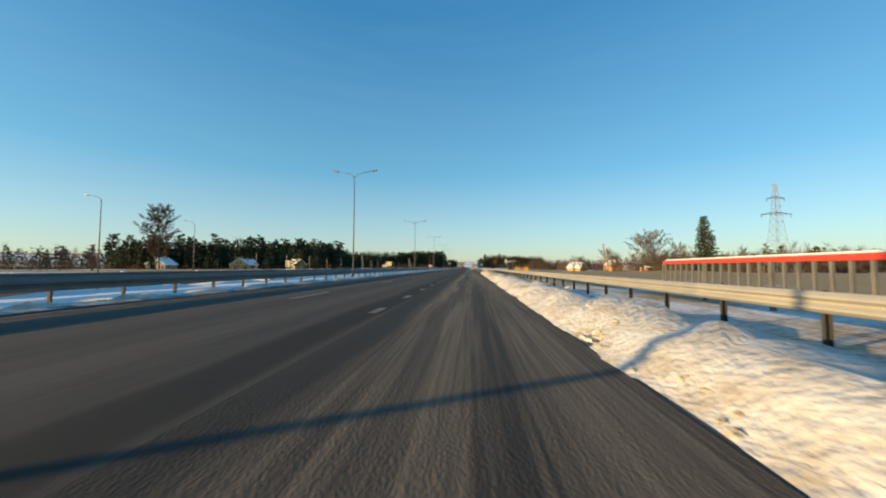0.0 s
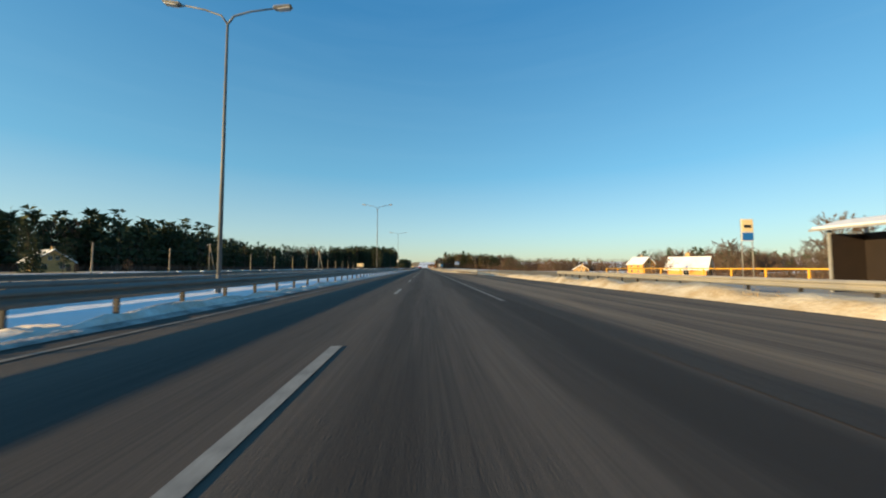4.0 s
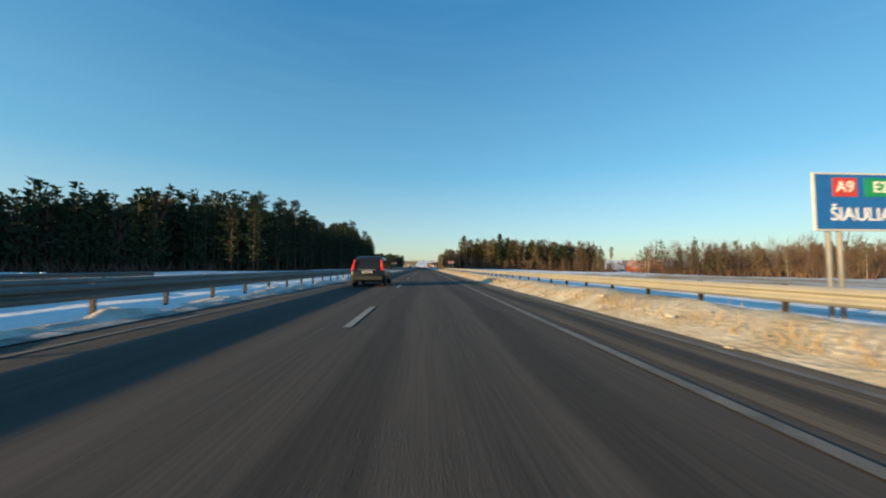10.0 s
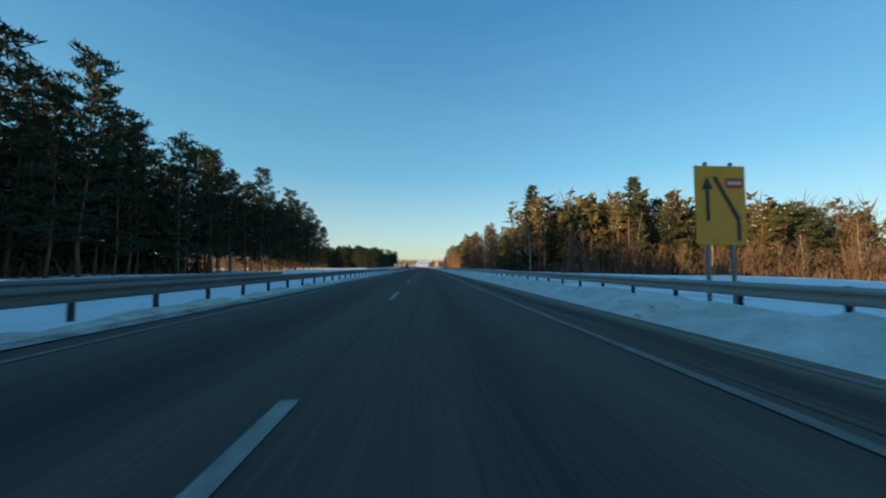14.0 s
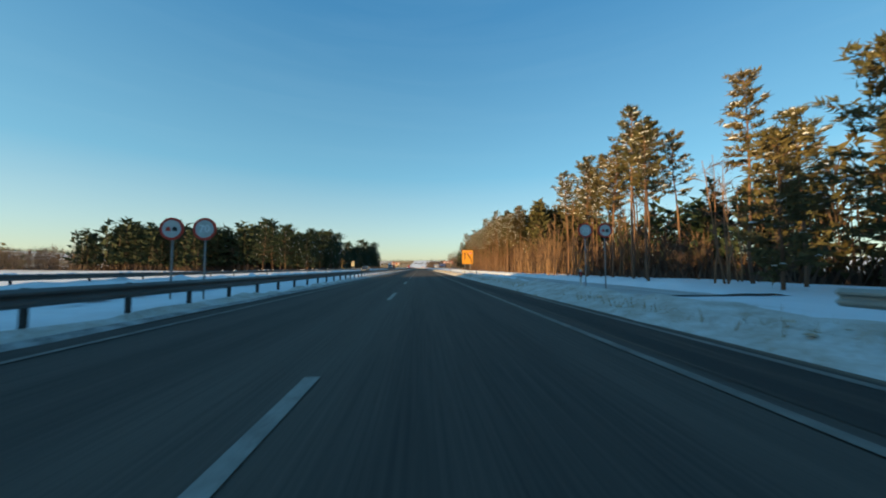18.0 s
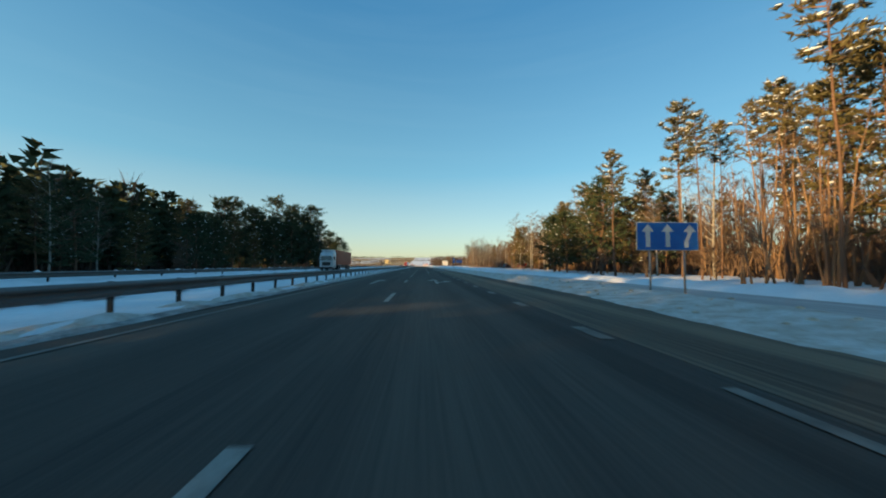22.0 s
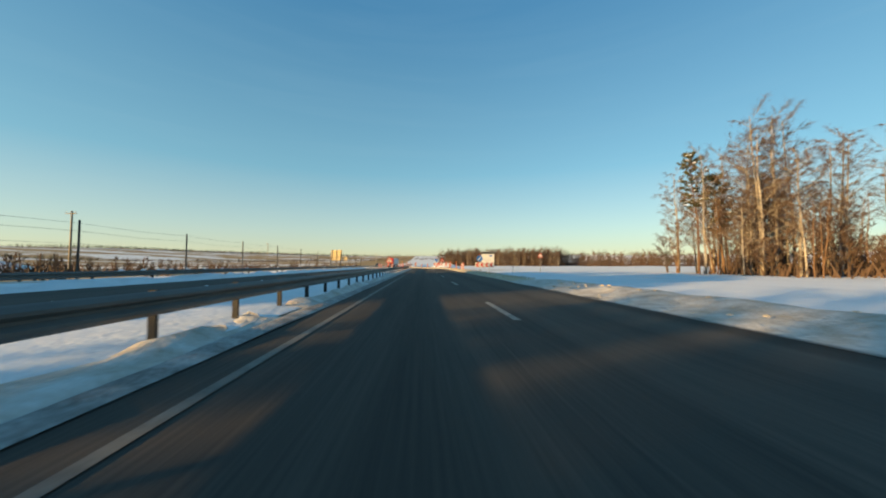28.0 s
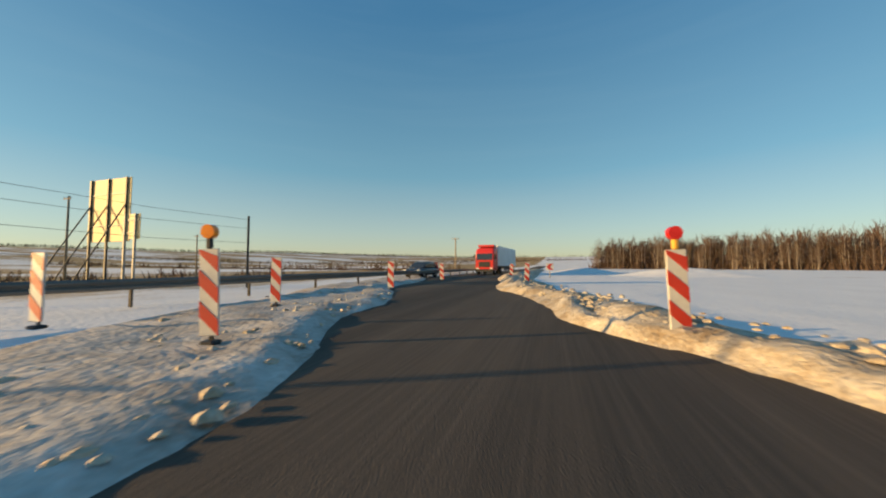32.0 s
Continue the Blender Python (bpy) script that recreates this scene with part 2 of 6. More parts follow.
dark_tracks(ASPHALT, [(3.6, 0.7, -60, 200, 0.9), (2.75, 0.4, 60, 460, 0.55), (0.75, 0.4, 60, 460, 0.5), (3.3, 0.45, 640, 1000, 0.5), (-1.9, 1.1, 60, 1000, 0.3)], (0.03, 0.026, 0.023))
dark_tracks(ASPHALT_SALT, [(4.3, 0.75, -60, 200, 0.9), (5.5, 0.3, -60, 90, 0.6), (4.45, 0.4, 190, 760, 0.85), (5.0, 0.25, 560, 780, 0.7)], (0.022, 0.019, 0.017))


def field_material():
    m = bpy.data.materials.new("snowy field")
    m.use_nodes = True
    n, l = m.node_tree.nodes, m.node_tree.links
    b = n["Principled BSDF"]
    b.inputs["Roughness"].default_value = 0.85
    b.inputs["Specular IOR Level"].default_value = 0.2
    geo = n.new("ShaderNodeNewGeometry")
    sep = n.new("ShaderNodeSeparateXYZ")
    l.new(geo.outputs["Position"], sep.inputs[0])

    def noise_of(scale, stretch, detail=5):
        mp = n.new("ShaderNodeMapping")
        mp.inputs["Scale"].default_value = stretch
        l.new(geo.outputs["Position"], mp.inputs[0])
        t = n.new("ShaderNodeTexNoise")
        t.inputs["Scale"].default_value, t.inputs["Detail"].default_value = scale, detail
        l.new(mp.outputs[0], t.inputs["Vector"])
        return t.outputs["Fac"]

    def math_of(op, a, c):
        q = n.new("ShaderNodeMath")
        q.operation = op
        for i, v in enumerate((a, c)):
            if isinstance(v, (int, float)):
                q.inputs[i].default_value = v
            else:
                l.new(v, q.inputs[i])
        return q.outputs[0]

    def ramp_of(v, a, c, lo=0.0, hi=1.0):
        q = n.new("ShaderNodeMapRange")
        q.inputs["From Min"].default_value, q.inputs["From Max"].default_value = a, c
        q.inputs["To Min"].default_value, q.inputs["To Max"].default_value = lo, hi
        l.new(v, q.inputs["Value"])
        return q.outputs[0]

    big = noise_of(0.03, (1, 0.5, 1), 4)
    mid = noise_of(0.5, (1, 0.35, 1), 5)
    fine = noise_of(7, (1, 1, 1), 3)
    total = math_of("ADD", math_of("MULTIPLY", big, 0.5), math_of("ADD", math_of("MULTIPLY", mid, 0.35), math_of("MULTIPLY", fine, 0.15)))
    # more bare grass at the start of the road, nearly all snow further on
    less = math_of("ADD", ramp_of(sep.outputs["Y"], 250.0, 560.0, 0.06, -0.09), math_of("MULTIPLY", ramp_of(sep.outputs["Y"], 900.0, 980.0), math_of("MULTIPLY", ramp_of(sep.outputs["X"], -23.0, -34.0, 0.0, 0.24), ramp_of(sep.outputs["X"], -150.0, -95.0))))
    less = math_of("ADD", less, math_of("MULTIPLY", ramp_of(sep.outputs["X"], 8.0, 20.0, 0.0, 0.1), ramp_of(sep.outputs["Y"], 330.0, 180.0)))
    # drawn-out bands of snow and bare grass on the far land
    bands = noise_of(0.011, (0.3, 1.3, 1), 4)
    far_bands = math_of("MULTIPLY", math_of("SUBTRACT", bands, 0.46), ramp_of(sep.outputs["X"], -70.0, -200.0, 0.0, 1.1))
    less = math_of("ADD", less, math_of("ADD", far_bands, ramp_of(sep.outputs["X"], -60.0, -220.0, 0.0, 0.10)))
    cover = ramp_of(math_of("ADD", total, less), 0.48, 0.58)
    snow = n.new("ShaderNodeMix")
    snow.data_type = "RGBA"
    snow.inputs["A"].default_value, snow.inputs["B"].default_value = (0.80, 0.81, 0.83, 1), (0.68, 0.69, 0.71, 1)
    l.new(mid, snow.inputs["Factor"])
    grass = n.new("ShaderNodeMix")
    grass.data_type = "RGBA"
    grass.inputs["A"].default_value, grass.inputs["B"].default_value = (0.42, 0.31, 0.15, 1), (0.22, 0.14, 0.065, 1)
    l.new(fine, grass.inputs["Factor"])
    both = n.new("ShaderNodeMix")
    both.data_type = "RGBA"
    l.new(cover, both.inputs["Factor"])
    l.new(snow.outputs["Result"], both.inputs["A"])
    l.new(grass.outputs["Result"], both.inputs["B"])
    l.new(both.outputs["Result"], b.inputs["Base Color"])
    bp = n.new("ShaderNodeBump")
    bp.inputs["Strength"].default_value, bp.inputs["Distance"].default_value = 0.5, 0.12
    l.new(math_of("ADD", mid, math_of("MULTIPLY", fine, 0.4)), bp.inputs["Height"])
    l.new(bp.outputs[0], b.inputs["Normal"])
    return m


FIELD = field_material()


# ---------------- mesh helpers ----------------
class Shape:
    """Collects vertices and faces for one mesh."""

    def __init__(self):
        self.v, self.f = [], []

    def poly(self, pts):
        k = len(self.v)
        self.v += [tuple(p) for p in pts]
        self.f.append(tuple(range(k, k + len(pts))))
        return self

    def box(self, c, s, m=None, bevel=0.0):
        """A box of size s about c, turned by m; bevel cuts its upright and level edges."""
        x, y, z = s[0] / 2, s[1] / 2, s[2] / 2
        k = len(self.v)
        if bevel <= 0:
            pts = [(i * x, j * y, w * z) for w in (-1, 1) for j in (-1, 1) for i in (-1, 1)]
            fs = [(0, 2, 3, 1), (4, 5, 7, 6), (0, 1, 5, 4), (2, 6, 7, 3), (0, 4, 6, 2), (1, 3, 7, 5)]
        else:
            b = min(bevel, x * 0.9, y * 0.9, z * 0.9)
            ring = [(-x + b, -y), (x - b, -y), (x, -y + b), (x, y - b), (x - b, y), (-x + b, y), (-x, y - b), (-x, -y + b)]
            inner = [(px * (x - b) / x, py * (y - b) / y) for px, py in ring]
            pts = [(*p, -z) for p in inner] + [(*p, -z + b) for p in ring] + [(*p, z - b) for p in ring] + [(*p, z) for p in inner]
            fs = [tuple(range(7, -1, -1)), tuple(range(24, 32))]
            fs += [(r * 8 + i, r * 8 + (i + 1) % 8, r * 8 + 8 + (i + 1) % 8, r * 8 + 8 + i) for r in range(3) for i in range(8)]
        c = Vector(c)
        self.v += [tuple(c + (m @ Vector(p) if m else Vector(p))) for p in pts]
        self.f += [tuple(k + i for i in q) for q in fs]
        return self

    def tube(self, pts, radii, n=8, cap=True):
        """A round tube along pts."""
        k = len(self.v)
        pts = [Vector(p) for p in pts]
        for i, p in enumerate(pts):
            d = (pts[min(i + 1, len(pts) - 1)] - pts[max(i - 1, 0)]).normalized()
            a = d.cross(Vector((0, 0, 1)) if abs(d.z) < 0.9 else Vector((1, 0, 0))).normalized()
            b = d.cross(a)
            for j in range(n):
                w = 2 * math.pi * j / n
                self.v.append(tuple(p + (a * math.cos(w) + b * math.sin(w)) * radii[i]))
        for i in range(len(pts) - 1):
            for j in range(n):
                self.f.append((k + i * n + j, k + i * n + (j + 1) % n, k + (i + 1) * n + (j + 1) % n, k + (i + 1) * n + j))
        if cap:
            self.f.append(tuple(k + j for j in range(n - 1, -1, -1)))
            self.f.append(tuple(k + (len(pts) - 1) * n + j for j in range(n)))
        return self

    def prism(self, outline, y0, y1):
        """An outline in x and z pushed from y0 to y1."""
        k, n = len(self.v), len(outline)
        self.v += [(x, y0, z) for x, z in outline] + [(x, y1, z) for x, z in outline]
        self.f += [tuple(k + i for i in range(n)), tuple(k + n + i for i in range(n - 1, -1, -1))]
        self.f += [(k + i, k + n + i, k + n + (i + 1) % n, k + (i + 1) % n) for i in range(n)]
        return self

    def lump(self, c, r, rng, sq=0.6, n=6):
        """An uneven rounded lump."""
        k = len(self.v)
        self.v.append((c[0], c[1], c[2] + r * sq * rng.uniform(0.8, 1.1)))
        for zz, rr in ((0.55, 0.75), (-0.15, 1.0)):
            for j in range(n):
                w = 2 * math.pi * (j + rng.uniform(-0.25, 0.25)) / n
                q = rr * r * rng.uniform(0.75, 1.2)
                self.v.append((c[0] + q * math.cos(w), c[1] + q * math.sin(w), c[2] + r * sq * zz))
        for j in range(n):
            a, b = k + 1 + j, k + 1 + (j + 1) % n
            self.f += [(k, a, b), (a, a + n, b + n, b)]
        self.f.append(tuple(k + 1 + n + j for j in range(n - 1, -1, -1)))
        return self

    def mesh(self, name, material, smooth=False):
        me = bpy.data.meshes.new(name)
        me.from_pydata(self.v, [], self.f)
        me.materials.append(material)
        if smooth:
            me.polygons.foreach_set("use_smooth", [True] * len(me.polygons))
        me.update()
        return me


def part(name, shape, material, parent=None, label="", smooth=False, m=None):
    """One mesh object, under a thing or a part."""
    ob = new(name, shape.mesh(name, material, smooth) if isinstance(shape, Shape) else shape)
    if parent:
        ob.parent = parent
    if m is not None:
        ob.matrix_basis = m
    if label:
        ob["label"] = label
    return ob


def thing(name, label, category, m=None, group="", kind=""):
    ob = new(name)
    ob.empty_display_size = 0.3
    if m is not None:
        ob.matrix_basis = m
    return tagged(ob, label, category, group, kind)


def smooth01(v):
    v = min(1.0, max(0.0, v))
    return v * v * (3 - 2 * v)


LETTERS = {}


def lettering(text, size):
    """A mesh of the text in the built-in font, 1 cm deep, centred, standing in x and z."""
    key = (text, size)
    if key not in LETTERS:
        cu = bpy.data.curves.new("lettering", "FONT")
        cu.body, cu.size, cu.extrude, cu.align_x, cu.align_y = text, size, 0.004, "CENTER", "CENTER"
        ob = bpy.data.objects.new("lettering", cu)
        scene.collection.objects.link(ob)
        bpy.context.view_layer.update()
        me = bpy.data.meshes.new_from_object(ob)
        me.transform(Matrix.Rotation(radians(90), 4, "X"))
        bpy.data.objects.remove(ob)
        LETTERS[key] = me
    return LETTERS[key]
# ---------------- ground and roads ----------------
def along(y, table):
    """A value that runs smoothly through (y, value) pairs."""
    if y <= table[0][0]:
        return table[0][1]
    for (a, p), (b, q) in zip(table, table[1:]):
        if y <= b:
            return p + (q - p) * smooth01((y - a) / (b - a))
    return table[-1][1]


RIGHT_EDGE = [(60, 7.7), (88, 10.6), (150, 10.6), (200, 5.4), (755, 5.4), (780, 7.0), (860, 6.8), (890, 5.3), (965, 3.9), (1047, 3.8), (1064, -2.0), (1072.4, -4.6), (1078.4, -7.2), (1089.5, -10.2), (1104.5, -12.1), (1155, -12.9)]
LEFT_EDGE = [(1043, -4.3), (1064, -6.9), (1071.4, -9.4), (1077.4, -11.8), (1089.5, -15.9), (1104.5, -19.2), (1155, -20.4)]
OPP_IN, OPP_OUT = -9.2, -17.6


def hills(x, y):
    """Height of the land away from the road."""
    z = 0.0
    if x > 22:
        z -= 2.2 * smooth01((x - 22) / 90) * smooth01((y - 60) / 120) * smooth01((760 - y) / 60)
    if x < -26:
        z -= 1.2 * smooth01((-26 - x) / 60) * smooth01((y - 860) / 120)
    far = math.hypot(max(0.0, abs(x) - 150), max(0.0, y - 1150))
    rise = 40 + (20 * smooth01((-x - 200) / 800) * smooth01((y - 900) / 350) if x < 0 else 0)
    z += rise * smooth01((far - 60) / 1500)
    z += 5.0 * noise.noise((x * 0.004, y * 0.003, 2.0)) * smooth01((far - 100) / 500)
    side = max(0.0, abs(x + 4) - 22)
    z += 0.5 * noise.noise((x * 0.06, y * 0.05, 7.0)) * smooth01(side / 25)
    return z


def ground_z(x, y):
    return hills(x, y) - 0.10


def sheet(name, xs, ys, height, material, label, category, kind="structure", smooth=True):
    """A surface over crossing lines; xs may depend on y."""
    s = Shape()
    rows_ = [[(x, y, height(x, y)) for x in (xs(y) if callable(xs) else xs)] for y in ys]
    n = len(rows_[0])
    for r in rows_:
        s.v += r
    for i in range(len(rows_) - 1):
        for j in range(n - 1):
            k = i * n + j
            s.f.append((k, k + 1, k + n + 1, k + n))
    return tagged(part(name, s, material, smooth=smooth), label, category, kind=kind)


gx = sorted({*range(-64, 65, 4), *(sg * v for sg in (-1, 1) for v in (75, 90, 110, 135, 165, 200, 260, 340, 450, 600, 800, 1100, 1500, 2200, 3200))})
gy = [*range(-400, -100, 60), *range(-100, 1340, 10), *range(1340, 2000, 40), *range(2000, 4300, 150)]
sheet("ground", gx, gy, ground_z, FIELD, "snow-covered fields with strips of dry yellow grass", "ground")

road_ys = [*range(-160, 1030, 5), *[1030 + 1.5 * i for i in range(50)], *range(1106, 1400, 6)]


def road_xs(y):
    a, b = along(y, LEFT_EDGE), along(y, RIGHT_EDGE)
    return [a + (b - a) * i / 8 for i in range(9)]


sheet("road", road_xs, road_ys, lambda x, y: 0.0 + (hills(x, y) if y > 1180 else 0), ASPHALT, "dark grey worn asphalt carriageway with paler wheel tracks", "road")
sheet("road_opposite", [OPP_OUT, -15.5, -13.4, -11.3, OPP_IN], [*range(-200, 1061, 10), 1066], lambda x, y: -0.02, ASPHALT, "dark asphalt carriageway beyond the central reservation", "road")
# salted and dusty bus lane at the start
sheet("road_lay_by", lambda y: [4.1 + (along(y, RIGHT_EDGE) - 4.16) * i / 5 for i in range(6)], [*range(-60, 176, 4)], lambda x, y: 0.006, ASPHALT_SALT, "salt-streaked asphalt of the slip lane and bus bay", "road")


# shoulder streaked with slush and grit
sheet("road_shoulder", lambda y: [4.0 + (along(y, RIGHT_EDGE) - 3.95) * i / 4 for i in range(5)], [*range(196, 1037, 6)], lambda x, y: 0.005, ASPHALT_SALT, "shoulder streaked with dark slush and pale salt", "road")


# grey trodden slush where the turning lane ends
APRON = [(820, 6.9), (829, 3.7), (838, 3.45), (846, 4.7), (866, 7.2)]
sheet("slush_apron", lambda y: [along(y, APRON) + 0.15 * noise.noise((y * 0.7, 1.0, 0.0)) + (along(y, RIGHT_EDGE) + 0.6 - along(y, APRON)) * k / 6 for k in range(7)], [820 + 1.0 * k for k in range(47)], lambda x, y: 0.011 + 0.012 * abs(noise.noise((x * 1.6, y * 0.7, 5))), APRON_SLUSH, "grey trodden slush at the end of the turning lane", "slush")


# ---------------- markings ----------------
def stripe(name, x0, x1, y0, y1, z=0.012, label="white painted road line, worn", shear=0.0, material=LINE):
    s = Shape().poly([(x0, y0, z), (x1, y0, z), (x1 + shear, y1, z), (x0 + shear, y1, z)])
    return tagged(part(name, s, material), label, "road marking", kind="structure")


dash = Shape().poly([(-0.075, -1.6, 0), (0.075, -1.6, 0), (0.075, 1.6, 0), (-0.075, 1.6, 0)]).mesh("lane_dash", LINE)
dashes = thing("lane_line", "broken white lane line, worn by traffic", "road marking", kind="structure")
# dashes counted from the start, about twelve metres apart and a little closer at the junction
DASH_COUNT, DASH_AT = [-16, 0, 7, 16, 24, 35, 41, 47, 53, 59, 68, 74, 78, 81], [-107, 85, 173, 282, 376.5, 504.5, 583.5, 651, 720.5, 788.2, 889.5, 958.5, 1004.9, 1042.5]
for i in range(-16, 82):
    part("lane_dash", dash, LINE, dashes, m=pose(0, float(np.interp(i, DASH_COUNT, DASH_AT)), 0.012))
block_worn = Shape().poly([(-0.11, 0, 0), (0.11, 0, 0), (0.11, 1.0, 0), (-0.11, 1.0, 0)]).mesh("line_block", LINE_WORN)
blocks = thing("slip_lane_line", "row of dirty white line blocks beside the slip lane", "road marking", kind="structure")
for i in range(24):
    part("line_block", block_worn, LINE_WORN, blocks, m=pose(3.8, 8 + 4.0 * i, 0.014))
blocks2 = thing("slip_lane_line", "row of broad white line blocks beside the turning lane", "road marking", kind="structure")
for i in range(14):
    part("line_block", block_worn, LINE_WORN, blocks2, m=pose(3.75, 770 + 4.0 * i, 0.014))
stripe("edge_line", 3.67, 3.81, 118, 768, material=LINE_WORN)
stripe("edge_of_asphalt", 5.07, 5.2, 196, 640, 0.010, "pale line of salt and old snow along the edge of the shoulder", material=LINE_WORN)
stripe("edge_line", 3.47, 3.6, 868, 1042)
stripe("edge_line", -3.7, -3.58, -100, 1050, material=LINE_WORN)
stripe("edge_line", OPP_IN - 0.6, OPP_IN - 0.45, -200, 1060, z=0.004)
stripe("edge_line", OPP_OUT + 0.5, OPP_OUT + 0.65, -200, 1060, z=0.004)
# old edge line that the diverted road crosses
stripe("edge_line", -3.7, -3.55, 1050, 1066, label="white edge line that the diverted road crosses", shear=-0.5)


def road_arrow(x, y, lean, branch=False):
    """A painted lane arrow; its head leans to one side, and a branch may turn off to the right."""
    a = Shape()
    a.poly([(-0.09, 0, 0), (0.09, 0, 0), (0.09, 3.9, 0), (-0.09, 3.9, 0)])
    a.poly([(lean - 0.4, 3.7, 0), (-0.09, 3.92, 0), (0.09, 3.92, 0), (lean + 0.4, 3.7, 0), (lean * 0.6, 5.7, 0)])
    if branch:
        a.poly([(0.09, 1.6, 0), (0.09, 1.0, 0), (0.55, 2.1, 0), (0.55, 2.7, 0)])
        a.poly([(0.5, 1.5, 0), (1.0, 2.6, 0), (0.5, 3.4, 0)])
    tagged(part("road_arrow", a, LINE, m=pose(x, y, 0.014)), "white painted lane arrow on dark asphalt", "road marking", group="lane arrows", kind="structure")


for y in (785, 812, 839.5, 867):
    road_arrow(1.95, y, -0.16, y == 785)
    road_arrow(-1.9, y, 0.12)


# ---------------- ploughed snow beside the road ----------------
def bank(name, inner, profile, y0, y1, step, material, label, seed, rough=0.1):
    """A ridge of snow along the road; profile is a list of (across, height)."""
    rng = random.Random(seed)
    sh = Shape()
    n = len(profile)
    cnt = 0
    y = y0
    while y <= y1:
        base = inner(y)
        fade = min(1.0, (y - y0) / 4 + 0.05, (y1 - y) / 4 + 0.05)
        for j, (dx, h) in enumerate(profile):
            edge = j in (0, n - 1)
            q = noise.noise((base * 0.4 + dx * 2.1, y * 0.55, seed)) + 0.7 * noise.noise((dx * 5, y * 1.9, seed + 3))
            jx = 0.16 * noise.noise((dx * 3, y * 0.8, seed + 9))
            gz = ground_z(base + dx, y) if edge and dx * profile[-1][0] > 0 and abs(dx) > 0.2 else 0.0
            sh.v.append((base + dx + jx, y + rng.uniform(-0.25, 0.25) * step, (gz - 0.03 if edge else (h + rough * q * (0.4 + h)) * fade + 0.002)))
        cnt += 1
        y += step
    for i in range(cnt - 1):
        for j in range(n - 1):
            k = i * n + j
            sh.f.append((k, k + 1, k + n + 1, k + n))
    return tagged(part(name, sh, material, smooth=True), label, "snow bank", kind="structure")


RIGHT_BANK = [(-0.1, 0), (0.15, 0.10), (0.4, 0.24), (0.75, 0.34), (1.15, 0.36), (1.6, 0.26), (2.1, 0.14), (2.9, 0.05), (3.4, 0)]
right = lambda y: along(y, RIGHT_EDGE)
bank("snow_bank_right", right, RIGHT_BANK, -60, 36, 0.6, DIRTY_SNOW, "ploughed ridge of lumpy sunlit snow beside the slip lane", 3, 0.35)
bank("snow_bank_right", right, RIGHT_BANK, 34, 84, 0.6, VERGE, "ridge of snow and golden dry grass beside the slip lane", 13, 0.3)
LOW_BANK = [(-0.05, 0), (0.35, 0.06), (0.7, 0.16), (1.1, 0.27), (1.55, 0.34), (2.0, 0.3), (2.5, 0.16), (2.9, 0.03), (3.4, 0)]
bank("snow_bank_right", right, RIGHT_BANK, 84.5, 150, 0.8, VERGE, "ploughed ridge of sunlit snow round the bus bay", 4, 0.3)
bank("snow_bank_right", right, LOW_BANK, 150.5, 455, 0.8, VERGE, "low ridge of dirty snow and dry grass along the verge", 5, 0.2)
bank("snow_bank_right", right, LOW_BANK, 453, 622, 0.8, OLD_SNOW, "low ridge of old snow along the verge", 7, 0.22)
bank("snow_bank_right", right, LOW_BANK, 620.5, 760, 0.8, DIRTY_SNOW, "low ridge of sunlit crusted snow along the verge", 6, 0.22)
bank("snow_bank_right", right, [(-0.5, 0), (0.0, 0.03), (0.5, 0.07), (1.0, 0.13), (1.5, 0.2), (2.0, 0.22), (2.6, 0.14), (3.2, 0.05), (3.8, 0)], 760, 986, 0.7, DIRTY_SNOW, "ploughed ridge of snow and grit along the verge", 8, 0.13)
bank("snow_bank_right", right, [(-0.1, 0), (0.1, 0.05), (0.35, 0.14), (0.7, 0.2), (1.1, 0.17), (1.6, 0.1), (2.2, 0.04), (2.8, 0)], 984, 1043, 0.5, VERGE, "low golden ridge of dry grass and old snow", 12, 0.25)
bank("snow_bank_right", right, [(-0.2, 0), (0.0, 0.05), (0.15, 0.13), (0.35, 0.22), (0.55, 0.28), (0.8, 0.3), (1.1, 0.24), (1.6, 0.13), (2.4, 0.05), (3.2, 0)], 1041, 1190, 0.34, CRUST, "ridge of broken crusted snow round the bend", 11, 0.34)
# snow-packed track beside the main road, between two ridges
sheet("service_track", [9.6, 10.6, 11.6, 12.6, 13.6], [*range(640, 812, 4)], lambda x, y: -0.03 + 0.03 * noise.noise((x * 0.8, y * 0.2, 3)), PACKED, "grey snow-packed service track beside the road", "road")
bank("snow_bank_right", lambda y: 8.3, [(-0.4, 0), (0, 0.12), (0.4, 0.26), (0.8, 0.3), (1.2, 0.16), (1.6, 0)], 652, 764, 0.7, SNOW, "ridge of clean snow between road and track", 31, 0.25)
bank("snow_bank_right", lambda y: 13.5, [(-0.1, 0), (0.3, 0.12), (0.8, 0.24), (1.4, 0.28), (2.2, 0.16), (3.2, 0)], 640, 812, 0.8, SNOW, "ridge of clean snow beyond the track", 33, 0.25)
# gritty strip, then clean snow under the central rail
sheet("verge_central", [-4.75, -4.5, -4.25], [-160 + 2.0 * i for i in range(599)], lambda x, y: 0.012 + 0.05 * (1 if x > -4.7 and x < -4.3 else 0) + 0.03 * noise.noise((x * 6, y * 1.3, 4)), GRIT, "dark gritty edge of the carriageway", "verge")


def median_z(x, y):
    mid = 1 - abs((x + 6.95) / 2.25)
    return 0.02 + 0.07 * smooth01(mid * 3) + 0.04 * noise.noise((x * 1.4, y * 0.6, 2)) * smooth01(mid * 3)


